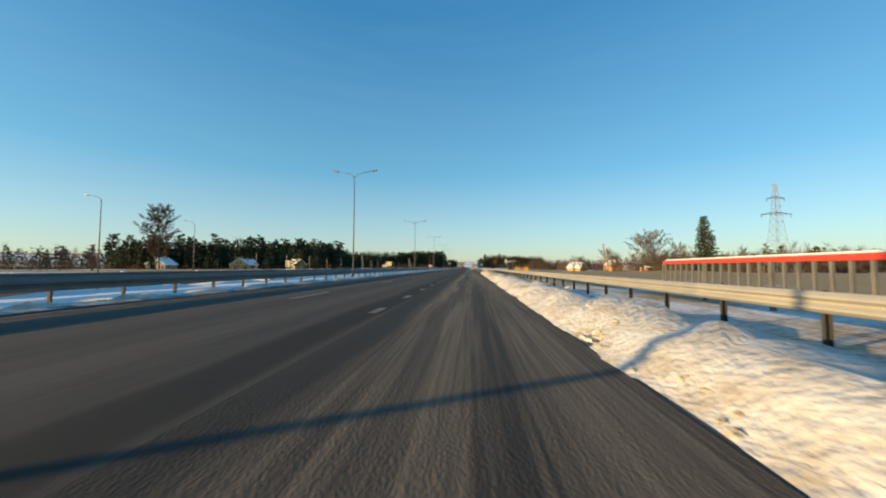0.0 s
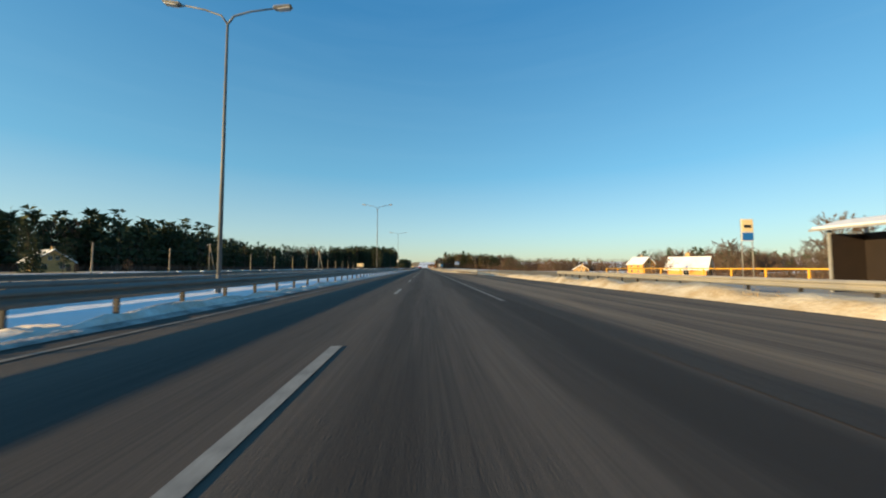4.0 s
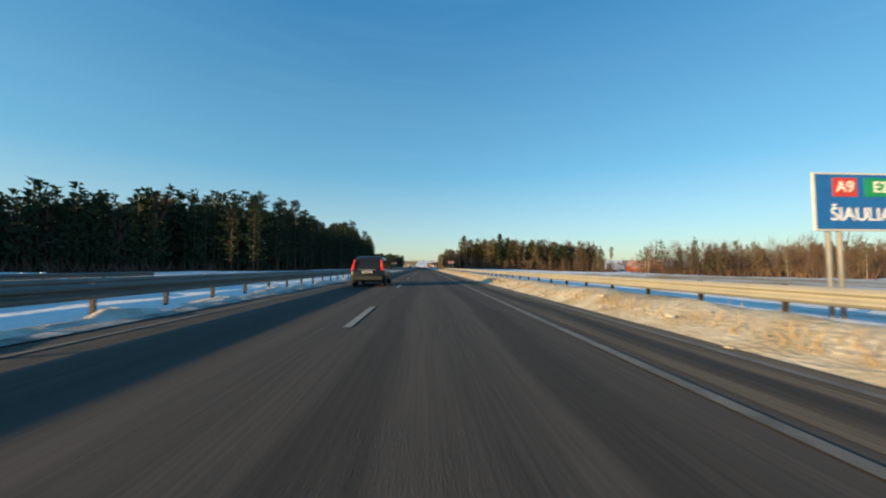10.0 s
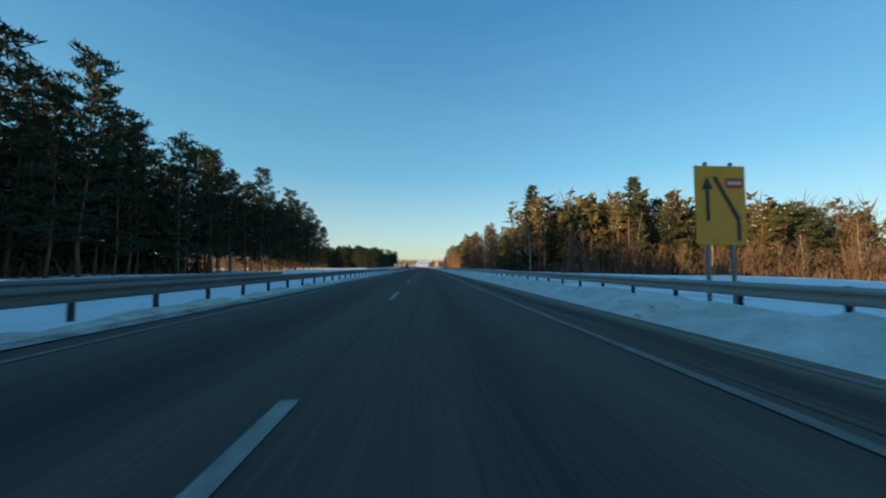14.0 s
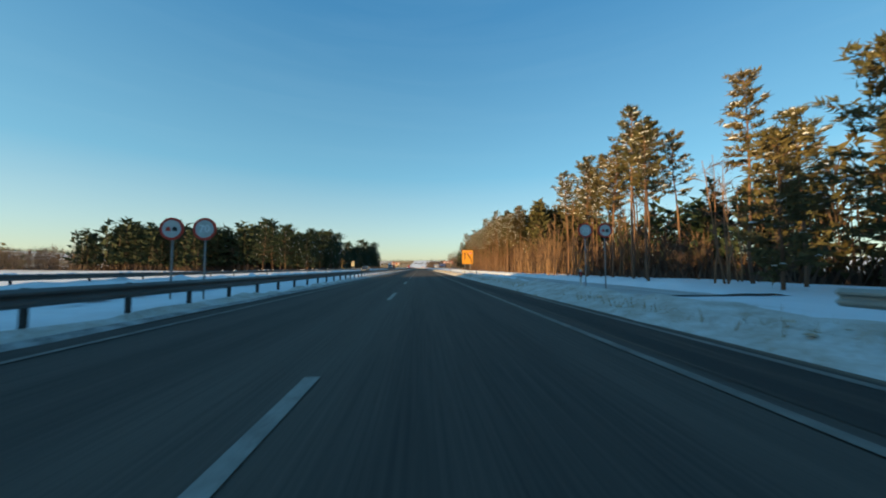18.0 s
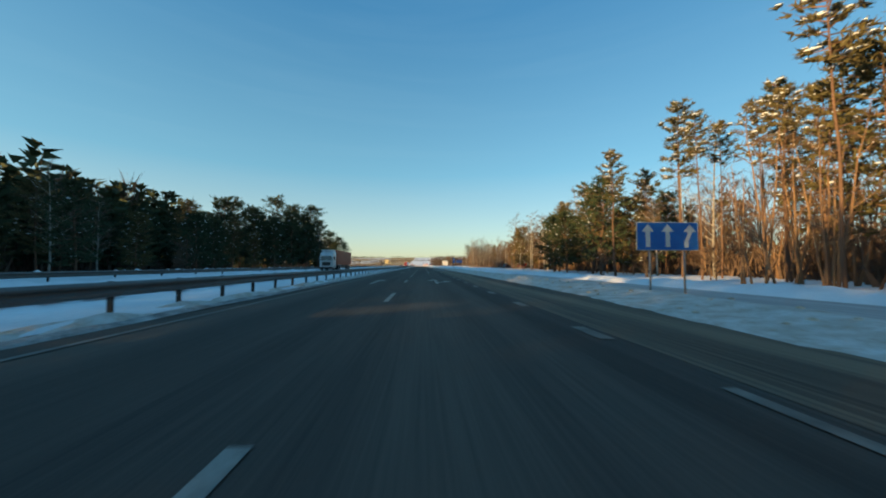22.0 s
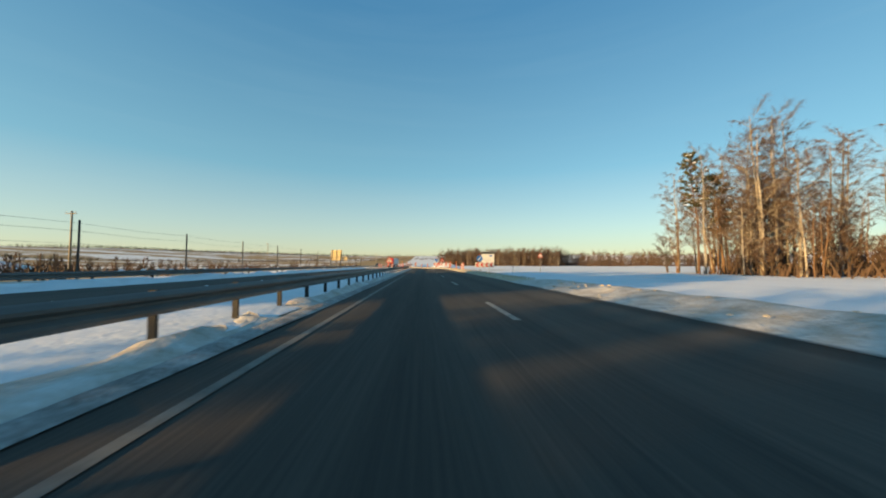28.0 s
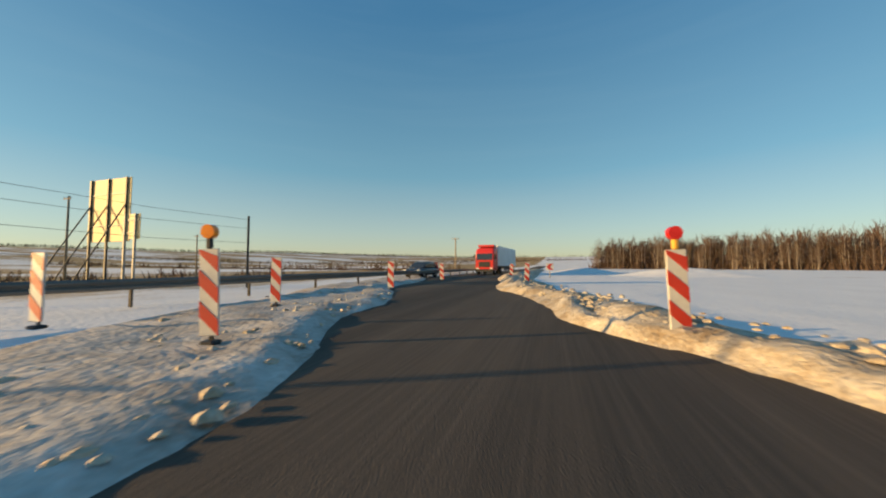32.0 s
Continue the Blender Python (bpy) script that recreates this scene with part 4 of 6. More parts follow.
# mixed wood on the right, facing the open field
wood(26, 127, 552, 560, 8, ["young", "birch", "pine", "birch", "spruce", "sapling", "full"], 41, 1.0, 0.48, 6.6)
wood(30, 118, 565, 566, 6, ["young", "spruce", "full"], 41, 1.3, 0.48, 8.4)
wood(21, 29, 570, 656, 4.4, ["young", "pine", "stem", "pine", "birch", "sapling"], 42, 0.75, 0.4, 4.4)
far_wood("far_wood", [(28, 572), (122, 572)], 540, 18, 24, 43, "mixed wood behind the front row", NEEDLE, 0.5, None, 0.06, 0.16, 0.8)
far_wood("far_wood", [(45, 585), (45, 660)], 300, 15.5, 24, 47, "mixed wood behind the front row", NEEDLE, 0.2, None, 0.06, 0.16, 0.6)
far_wood("far_wood", [(105, 440), (170, 470), (320, 490)], 560, 11.5, 50, 44, "brown leafless wood and thickets across the field", NEEDLE, 0.85, None, 0.16, 0.3, 0.7, 0.5)
far_wood("far_wood", [(170, 330), (290, 400), (520, 420)], 900, 15, 60, 45, "brown leafless wood beyond the houses", NEEDLE_DARK, 0.85, None, 0.16, 0.3)
far_wood("far_wood", [(160, 205), (330, 320), (600, 360)], 800, 14, 60, 46, "far leafless wood", NEEDLE_DARK, 0.85, None, 0.16, 0.3)
# tall sunlit pine stand
wood(22.5, 32, 662, 681.5, 3.2, ["pine", "stem", "pine", "pine", "sapling"], 50, 0.92, 0.4, 3.2)
wood(22, 31, 684.5, 700, 2.1, ["sapling", "sapling", "sapling", "bush"], 49, 0.66, 0.4, 2.4)
wood(21.8, 27, 702, 711, 2.0, ["stem", "stem", "pine"], 59, 0.75, 0.4, 2.3)
wood(21.5, 24, 712, 768, 1.7, ["stem"], 51, 0.8, 0.48, 2.2)
wood(22.5, 25, 769, 786, 2.3, ["sapling", "sapling", "stem"], 60, 0.86, 0.45, 2.4)
wood(25, 30, 772, 796, 4.0, ["young", "stem", "pine", "stem"], 39, 0.84, 0.45, 4.2)
far_wood("far_wood", [(31, 660), (31, 776)], 300, 4.5, 8, 57, "brown undergrowth among the pine trunks", NEEDLE, 0.97)
far_wood("far_wood", [(32, 696), (32, 780)], 520, 13.2, 13, 52, "deep sunlit stand behind the front trunks", NEEDLE, 0.05, BARK_PINE, 0.66, 0.1, 0.6)
far_wood("far_wood", [(46, 664), (46, 784)], 320, 12, 12, 48, "dark depth of the pine stand", NEEDLE_DARK, 0.3, None, 0.2, 0.4)
wood(23, 35, 782, 808, 4.6, ["pine", "sapling", "birch", "bush"], 53, 0.8)
wood(25, 34, 808, 831, 3.6, ["young", "sapling", "pine", "young", "full"], 58, 0.82, 0.4, 4.2)
wood(28, 38, 835, 876, 4.0, ["sapling", "birch", "young", "birch", "birch", "sapling"], 40, 0.88, 0.45, 4.2)
wood(27, 41, 884, 962, 6.2, ["birch", "birch", "birch", "birch", "bush", "sapling"], 54, 0.72)
far_wood("far_wood", [(44, 790), (47, 960)], 540, 11, 18, 55, "brown mixed wood behind the roadside trees", NEEDLE, 0.8, None, 0.16, 0.3, 0.8, 0.5)
far_wood("far_wood", [(38, 782), (40, 962)], 330, 4.2, 10, 56, "brown undergrowth between the birches", NEEDLE, 1.0, None, 0.16, 0.5)
# left groups
wood(-48, -37, 742, 757, 5.2, ["full"], 61, 1.0, 0.4, 5.5)
# low trees added to close a gap that lets a sun patch onto the road
wood(-46, -38, 758, 763, 4, ["full"], 68, 0.62, 0.4, 4)
wood(-48, -37, 765, 796, 6.2, ["full"], 69, 1.08, 0.4, 5.5)
wood(-50, -34, 806, 850, 5.6, ["full", "full", "young", "bush", "birch"], 62, 0.76, 0.4, 6.5)
wood(-44, -33, 850, 878, 4.6, ["full"], 67, 1.14, 0.4, 5.5)
wood(-50, -42, 890, 904, 3.4, ["full", "bush", "bush"], 98, 0.46, 0.4, 3.2)
# small trees added on the sun's side to shade the inn's lower gable
wood(-80, -70, 888, 896, 5, ["full", "spruce"], 99, 0.36, 0.4, 5)
wood(-76, -64, 862, 890, 9, ["full", "full", "shade"], 68, 0.95)
wood(-50, -33, 914, 940, 5.2, ["full", "full", "young", "broad"], 63, 0.92, 0.4, 6)
# this belt and the next are made tall so their shadows cross the road
far_wood("far_wood", [(-120, 768), (-70, 756), (-62, 804)], 560, 15, 22, 64, "dark wood behind the front trees", NEEDLE_DARK, 0.15, None, 0.15)
far_wood("far_wood", [(-62, 800), (-66, 872)], 380, 16, 18, 66, "dark trees added behind the roadside group for shade", NEEDLE_DARK, 0.3, None, 0.1)
far_wood("far_wood", [(-128, 768), (-260, 830), (-460, 920)], 640, 9, 50, 65, "low bare scrub along the field", NEEDLE, 0.95)
# birch group near the road works
rng = random.Random(71)
for x, y, k, sc in ((19.8, 993, "birch", 0.72), (21.5, 996, "pine", 0.78), (22, 990.5, "birch", 0.62), (24, 999, "birch", 0.82), (26.0, 992, "birch", 0.86), (25.5, 997, "pine", 0.74), (28.5, 1002, "birch", 0.9), (30, 994, "birch", 0.9), (31.5, 989, "birch", 0.8), (33.5, 985, "birch", 0.78), (34, 997, "birch", 0.78), (37, 988, "sapling", 1.1), (39, 994, "birch", 0.7), (36, 981, "bush", 0.9), (29, 987, "bush", 0.9), (23.5, 989, "bush", 0.8), (41, 984, "pine", 0.76), (44, 990, "birch", 0.8)):
    plant(k, x + 11, y + 7, rng, sc * 1.14)
for i in range(54):
    plant(rng.choice(("birch", "birch", "birch", "sapling", "bush")), rng.uniform(34.5, 52), rng.uniform(992, 1013), rng, rng.uniform(0.82, 1.1))
far_wood("far_wood", [(35, 999), (54, 999)], 60, 4, 12, 70, "brown thicket under the birches", NEEDLE, 1.0, None, 0.16, 0.4)
far_wood("far_wood", [(17, 1262), (58, 1238), (96, 1206)], 760, 12.2, 26, 72, "brown birch copse standing in the snow field", NEEDLE_DARK, 1.0, BARK_BIRCH, 0.16, 0.3)
rng = random.Random(78)
for i in range(44):
    u = rng.random()
    plant("birch", 9 + 84 * u + rng.gauss(0, 2), 1252 - 56 * u + rng.uniform(-5, 3), rng, rng.uniform(0.56, 0.8))
far_wood("far_wood", [(100, 1226), (162, 1194)], 240, 10, 22, 76, "brown birch copse standing in the snow field", NEEDLE_DARK, 1.0, BARK_BIRCH, 0.16, 0.3)
far_wood("far_wood", [(150, 1180), (230, 1210)], 160, 9, 20, 73, "low brown copse in the snow field", NEEDLE_DARK, 0.85)
far_wood("far_wood", [(-900, 2050), (-300, 2300), (300, 2350), (900, 2000)], 700, 7, 110, 74, "dark far hedgerows and woods on the hills", NEEDLE_DARK, 0.4)
far_wood("far_wood", [(-700, 1400), (-350, 1520), (-60, 1700)], 420, 4.5, 60, 75, "line of far trees across the snow", NEEDLE_DARK, 0.7)
# start of the road
rng = random.Random(81)
plant("willow", -122, 133, rng, 1.5, 0, "great leafless willow with a rounded crown")
plant("spruce", 96, 141, rng, 1.45, 1, "lone dark spruce in a field")
for x, y, sc, k in ((77, 149, 1.2, 0), (84, 153, 1.3, 0), (65.6, 156, 1.0, 1), (92, 150, 0.95, 0), (72, 165, 0.8, 1), (58, 168, 0.7, 1)):
    plant("broad", x, y, rng, sc, k)
for i in range(26):
    plant("bush", rng.uniform(45, 120), rng.uniform(128, 175), rng, rng.uniform(0.5, 1.0))
for i in range(10):
    plant("bush", rng.uniform(-125, -98), rng.uniform(85, 110), rng, rng.uniform(0.7, 1.1))
for i in range(40):
    plant(rng.choice(("birch", "bush", "bush")), rng.uniform(48, 150), rng.uniform(370, 425), rng, rng.uniform(0.36, 0.6))
for x, y, sc in ((138, 300, 0.8), (144, 296, 0.8)):
    plant("broad", x, y, rng, sc)
far_wood("far_wood", [(70, 215), (140, 235), (260, 225)], 200, 5, 60, 82, "brown thicket across the field", NEEDLE, 0.97)

# hedges and thickets on the open land at the end
far_wood("far_wood", [(-40, 1000), (-120, 1060), (-260, 1080)], 130, 2.6, 14, 83, "low brown hedge beside the snow field", NEEDLE, 1.0, None, 0.16, 0.5)
far_wood("far_wood", [(-60, 1240), (-220, 1290), (-520, 1300)], 300, 4, 40, 84, "brown line of bushes across the snow", NEEDLE, 0.95, None, 0.16, 0.4)
far_wood("far_wood", [(120, 1420), (420, 1500), (800, 1480)], 500, 6.5, 60, 85, "brown leafless wood along the rise", NEEDLE_DARK, 0.85, None, 0.16, 0.3)
far_wood("far_wood", [(-420, 1620), (-150, 1800), (150, 1850)], 500, 5, 80, 86, "brown hedges on the far slope", NEEDLE_DARK, 0.8, None, 0.16, 0.3)
rng = random.Random(87)
for x, y, sc in ((-52, 934, 1.2), (-56, 922, 1.25), (-46, 942, 1.1)):
    plant("broad", x, y, rng, sc)
# added dark growth that stands in for the shade on the lower gable
far_wood("hedge", [(-73, 902), (-55, 905)], 70, 4.6, 4, 77, "dark evergreen growth added to darken the inn's lower gable", NEEDLE_DARK, 0.0, None, 0.0, 0)
# two belts hidden behind nearer trees, added so their shadows reach the road
far_wood("far_wood", [(-58, 944), (-74, 966)], 150, 16, 16, 88, "dark wood added beyond the inn to shade the road", NEEDLE_DARK, 0.2, None, 0.08)
far_wood("far_wood", [(-92, 930), (-78, 956)], 230, 16.5, 16, 89, "dark wood added behind the inn to shade the road", NEEDLE_DARK, 0.15, None, 0.08)
for i in range(26):
    plant(rng.choice(("full", "spruce", "bush", "bush")), rng.uniform(-150, -70), rng.uniform(120, 215), rng, rng.uniform(0.45, 0.8))
wood(52, 96, 561, 562, 6, ["full", "spruce", "young"], 92, 1.42, 0.45, 7)
far_wood("far_wood", [(132, 640), (260, 625), (460, 620)], 260, 10, 40, 90, "dark mixed wood behind the red barns", NEEDLE_DARK, 0.6)
far_wood("far_wood", [(-1700, 1500), (-1200, 1750), (-700, 2100), (-200, 2500)], 1700, 8, 40, 91, "dark line of woods along the far ridge", NEEDLE_DARK, 0.4)
far_wood("far_wood", [(-34, 985), (-60, 1050), (-90, 1150)], 90, 2.0, 30, 93, "low brown bushes in the dry grass", NEEDLE, 1.0, None, 0.16, 0.5)
rng = random.Random(94)
for i in range(14):
    plant(rng.choice(("full", "full", "young")), -116 + 3.4 * i + rng.uniform(-1, 1), 768 - 1.0 * i + rng.uniform(-2, 2), rng, rng.uniform(0.85, 1.15))
far_wood("far_wood", [(-330, 165), (-205, 190), (-150, 222)], 260, 12, 30, 95, "dark mixed wood behind the village", NEEDLE_DARK, 0.35)
far_wood("far_wood", [(80, 454), (112, 448), (160, 455)], 170, 11, 16, 96, "brown leafless thicket at the edge of a field", NEEDLE_DARK, 0.8, None, 0.16, 0.25, 0.6, 0.45)
far_wood("far_wood", [(28, 546), (76, 547), (126, 547)], 150, 6.5, 5, 97, "sunlit brown thicket along the edge of the wood", NEEDLE, 0.97, None, 0.16, 0.3)
# ---------------- road furniture ----------------
GLASS = mat("dark window glass", (0.02, 0.025, 0.03), 0.08, 0.0, alt=(0.03, 0.035, 0.04), scale=1, spec=0.9)
LAMP_HEAD = mat("grey lamp housing", (0.26, 0.26, 0.26), 0.45, 0.3, scale=4)
LENS = mat("lamp lens", (0.75, 0.75, 0.72), 0.2, spec=0.7, scale=6)
AMBER = mat("amber lamp lens", (0.85, 0.28, 0.02), 0.25, spec=0.6, alt=(0.7, 0.2, 0.02), scale=8)
RED_LENS = mat("red lamp lens", (0.6, 0.02, 0.015), 0.2, spec=0.7, scale=8)
GREEN = mat("green sheeting", (0.03, 0.28, 0.1), 0.45, scale=4)
SIGN_YELLOW = mat("yellow sheeting", (0.68, 0.3, 0.018), 0.5, alt=(0.58, 0.25, 0.018), scale=4)
BOARD_BACK = mat("pale board", (0.7, 0.56, 0.3), 0.6, alt=(0.6, 0.47, 0.25), scale=2)


def posts_of(t, xs, top, r=0.04, base=-0.3, y=0.05):
    for x in xs:
        part("post", Shape().tube([(x, y, base), (x, y, top)], [r, r], 8), POLE, t, smooth=True)


def disc(cx, cz, r, y0, y1, n=28):
    return Shape().prism([(cx + r * math.cos(-2 * math.pi * i / n), cz + r * math.sin(-2 * math.pi * i / n)) for i in range(n)], y0, y1)


def triangle(cx, cz, side, y0, y1):
    h = side * 0.866
    b = side * 0.06
    pts = [(cx - side / 2 + b, cz - h / 3), (cx - side / 2 + b * 0.4, cz - h / 3 + b), (cx - b * 0.6, cz + h * 2 / 3 - b * 0.3), (cx + b * 0.6, cz + h * 2 / 3 - b * 0.3), (cx + side / 2 - b * 0.4, cz - h / 3 + b), (cx + side / 2 - b, cz - h / 3)]
    return Shape().prism(pts, y0, y1)


def add_triangle(t, cx, cz, side, symbol, face=WHITE):
    p = part("triangle_panel", triangle(cx, cz, side, -0.015, 0.012), REFL_RED, t, "red-bordered triangular panel")
    part("panel_face", triangle(cx, cz - side * 0.012, side * 0.72, -0.022, -0.013), face, p)
    k = side
    s = Shape()
    if symbol == "narrow":
        s.prism([(cx - 0.14 * k, cz - 0.2 * k), (cx - 0.07 * k, cz - 0.2 * k), (cx - 0.04 * k, cz + 0.16 * k), (cx - 0.08 * k, cz + 0.16 * k)], -0.028, -0.02)
        s.prism([(cx + 0.07 * k, cz - 0.2 * k), (cx + 0.13 * k, cz - 0.2 * k), (cx + 0.07 * k, cz + 0.14 * k), (cx + 0.03 * k, cz + 0.14 * k)], -0.028, -0.02)
    elif symbol == "works":
        s.prism([(cx - 0.2 * k, cz - 0.2 * k), (cx + 0.22 * k, cz - 0.2 * k), (cx + 0.1 * k, cz - 0.09 * k)], -0.028, -0.02)
        s.prism([(cx - 0.1 * k, cz - 0.12 * k), (cx - 0.02 * k, cz - 0.16 * k), (cx + 0.06 * k, cz + 0.12 * k), (cx - 0.02 * k, cz + 0.18 * k)], -0.029, -0.021)
    elif symbol == "bump":
        s.prism([(cx - 0.22 * k, cz - 0.18 * k), (cx + 0.22 * k, cz - 0.18 * k), (cx + 0.18 * k, cz - 0.1 * k), (cx + 0.1 * k, cz - 0.02 * k), (cx, cz - 0.1 * k), (cx - 0.1 * k, cz - 0.02 * k), (cx - 0.18 * k, cz - 0.1 * k)], -0.028, -0.02)
    else:
        s.prism([(cx - 0.05 * k, cz - 0.2 * k), (cx + 0.05 * k, cz - 0.2 * k), (cx + 0.035 * k, cz + 0.14 * k), (cx - 0.035 * k, cz + 0.14 * k)], -0.028, -0.02)
        s.prism([(cx - 0.16 * k, cz - 0.02 * k), (cx + 0.16 * k, cz - 0.02 * k), (cx + 0.16 * k, cz + 0.04 * k), (cx - 0.16 * k, cz + 0.04 * k)], -0.029, -0.021)
    part("symbol", s, BLACK, p)


def add_round(t, cx, cz, r, kind, text=""):
    if kind == "limit":
        p = part("round_panel", disc(cx, cz, r, -0.015, 0.012), REFL_RED, t, "round red-rimmed panel")
        part("panel_face", disc(cx, cz, r * 0.78, -0.022, -0.013), WHITE, p)
        if text:
            part("lettering", lettering(text, r * 0.95), BLACK, p, m=pose(cx, -0.026, cz))
        else:
            for dx in (-0.28, 0.28):
                part("symbol", Shape().prism([(cx + (dx - 0.22) * r, cz - 0.2 * r), (cx + (dx + 0.22) * r, cz - 0.2 * r), (cx + (dx + 0.2) * r, cz + 0.02 * r), (cx + (dx + 0.1) * r, cz + 0.18 * r), (cx + (dx - 0.1) * r, cz + 0.18 * r), (cx + (dx - 0.2) * r, cz + 0.02 * r)], -0.028, -0.02), BLACK if dx > 0 else REFL_RED, p)
    elif kind == "stop":
        p = part("round_panel", disc(cx, cz, r, -0.015, 0.012), REFL_RED, t, "round red panel with white bar")
        part("symbol", Shape().box((cx, -0.02, cz), (r * 1.4, 0.016, r * 0.4)), WHITE, p)
    else:
        p = part("round_panel", disc(cx, cz, r, -0.015, 0.012), BLUE, t, "round blue panel with slanting white arrow")
        a = Shape().prism([(cx + 0.62 * r, cz + 0.5 * r), (cx + 0.5 * r, cz + 0.62 * r), (cx - 0.28 * r, cz - 0.16 * r), (cx - 0.16 * r, cz - 0.28 * r)], -0.024, -0.012)
        a.prism([(cx - 0.58 * r, cz - 0.58 * r), (cx - 0.05 * r, cz - 0.42 * r), (cx - 0.42 * r, cz - 0.05 * r)], -0.025, -0.013)
        part("symbol", a, WHITE, p)


def lane_sign(x, y, w, z0, z1, arrows, label):
    """A blue board that shows the lanes as white arrows; each arrow is (foot, head) as shares of the width."""
    t = thing("lane_sign", label, "road sign", pose(x, y, 0))
    posts_of(t, (-w * 0.28, w * 0.28), z1 - 0.1)
    p = part("sign_panel", Shape().box((0, 0, (z0 + z1) / 2), (w, 0.03, z1 - z0), bevel=0.012), WHITE, t, "white-edged board")
    h = z1 - z0
    part("panel_face", Shape().box((0, -0.018, (z0 + z1) / 2), (w - 0.05, 0.012, h - 0.05)), BLUE, p, "blue reflective face")
    for a, b in arrows:
        xa, xb = (a - 0.5) * w, (b - 0.5) * w
        q = 0.035 * w
        s = Shape()
        if abs(a - b) < 0.01:
            s.prism([(xa - q, z0 + 0.12 * h), (xa + q, z0 + 0.12 * h), (xa + q, z0 + 0.68 * h), (xa - q, z0 + 0.68 * h)], -0.032, -0.022)
        else:
            s.prism([(xa - q, z0 + 0.1 * h), (xa + q, z0 + 0.1 * h), (xa + q, z0 + 0.34 * h), (xb + q, z0 + 0.62 * h), (xb + q, z0 + 0.72 * h), (xb - q, z0 + 0.72 * h), (xb - q, z0 + 0.56 * h), (xa - q, z0 + 0.3 * h)], -0.032, -0.022)
        s.prism([(xb - 0.1 * w, z0 + 0.66 * h), (xb + 0.1 * w, z0 + 0.66 * h), (xb, z0 + 0.92 * h)], -0.033, -0.023)
        part("arrow", s, WHITE, p)
    return t


def striped_panel(x, y, lamp="", turn=0.0, z=0.0, lean=0.0, flip=1):
    """A red and white slanted-stripe marker board, as used at road works; flip turns the slant round."""
    t = thing("marker_board", "red and white striped marker board in snow" + (" with %s lamp" % lamp if lamp else ""), "marker board", Matrix.Translation((x, y, z)) @ Matrix.Rotation(radians(turn), 4, "Z") @ Matrix.Rotation(radians(lean), 4, "Y"), group="marker boards")
    w, h, b = 0.27, 1.16, 0.06
    p = part("board", Shape().box((0, 0, b + h / 2), (w, 0.035, h), bevel=0.01), WHITE, t)
    part("foot", Shape().box((0, 0.02, -0.03), (0.2, 0.2, 0.06), bevel=0.02).box((0, 0.035, 0.3), (0.05, 0.03, 0.6)), DARK, t, "black rubber foot")
    for i in range(-1, 4):
        lo = i * 0.42
        pts = [(-flip * w / 2, lo + 0.26), (flip * w / 2, lo), (flip * w / 2, lo + 0.21), (-flip * w / 2, lo + 0.47)][::flip]
        pts = [(px, min(h, max(0, pz))) for px, pz in pts]
        if max(q[1] for q in pts) - min(q[1] for q in pts) > 0.05:
            part("stripe", Shape().prism([(px * 0.985, b + pz) for px, pz in pts], -0.024, -0.0185), REFL_RED, p)
    if lamp:
        l_ = part("warning_lamp", Shape().box((0, 0, b + h + 0.07), (0.08, 0.07, 0.15), bevel=0.02), DARK if lamp == "amber" else YELLOW, t)
        part("lens", disc(0, b + h + 0.23, 0.095, -0.05, 0.05, 20), AMBER if lamp == "amber" else RED_LENS, l_, lamp + " lens")
    return t


def chevron_board(x, y, w, h, z0, n, turn=0.0, red_ground=True, lamp="", frame_red=False):
    """A board of arrow bands that point left."""
    t = thing("chevron_board", "red and white chevron board on steel posts" if n > 1 else "single red chevron on a white board on a post", "road sign", pose(x, y, 0, 0, 0, turn), group="chevron boards")
    posts_of(t, (-w * 0.25, w * 0.25) if n > 1 else (0,), z0 + h * 0.9)
    p = part("board", Shape().box((0, 0, z0 + h / 2), (w, 0.03, h), bevel=0.01), REFL_RED if frame_red else WHITE, t)
    if frame_red:
        part("board_face", Shape().box((0, -0.018, z0 + h / 2), (w - 0.08, 0.012, h - 0.08)), WHITE, p)
    cell = w / n
    for i in range(n):
        a = -w / 2 + cell * i + cell * 0.06
        v = [(a, z0 + h / 2), (a + cell * 0.4, z0 + h * 0.05), (a + cell * (0.8 if n > 1 else 0.88), z0 + h * 0.05), (a + cell * 0.42, z0 + h / 2), (a + cell * (0.8 if n > 1 else 0.88), z0 + h * 0.95), (a + cell * 0.4, z0 + h * 0.95)]
        part("chevron", Shape().prism(v[:4], -0.034, -0.0255).prism([v[0], v[3], v[4], v[5]], -0.034, -0.0255), REFL_RED, p)
    if lamp:
        l_ = part("warning_lamp", Shape().box((0, 0, z0 + h + 0.08), (0.11, 0.09, 0.16), bevel=0.02), YELLOW, t)
        part("lens", disc(0, z0 + h + 0.26, 0.1, -0.05, 0.05, 18), RED_LENS, l_, "red lens")
    return t


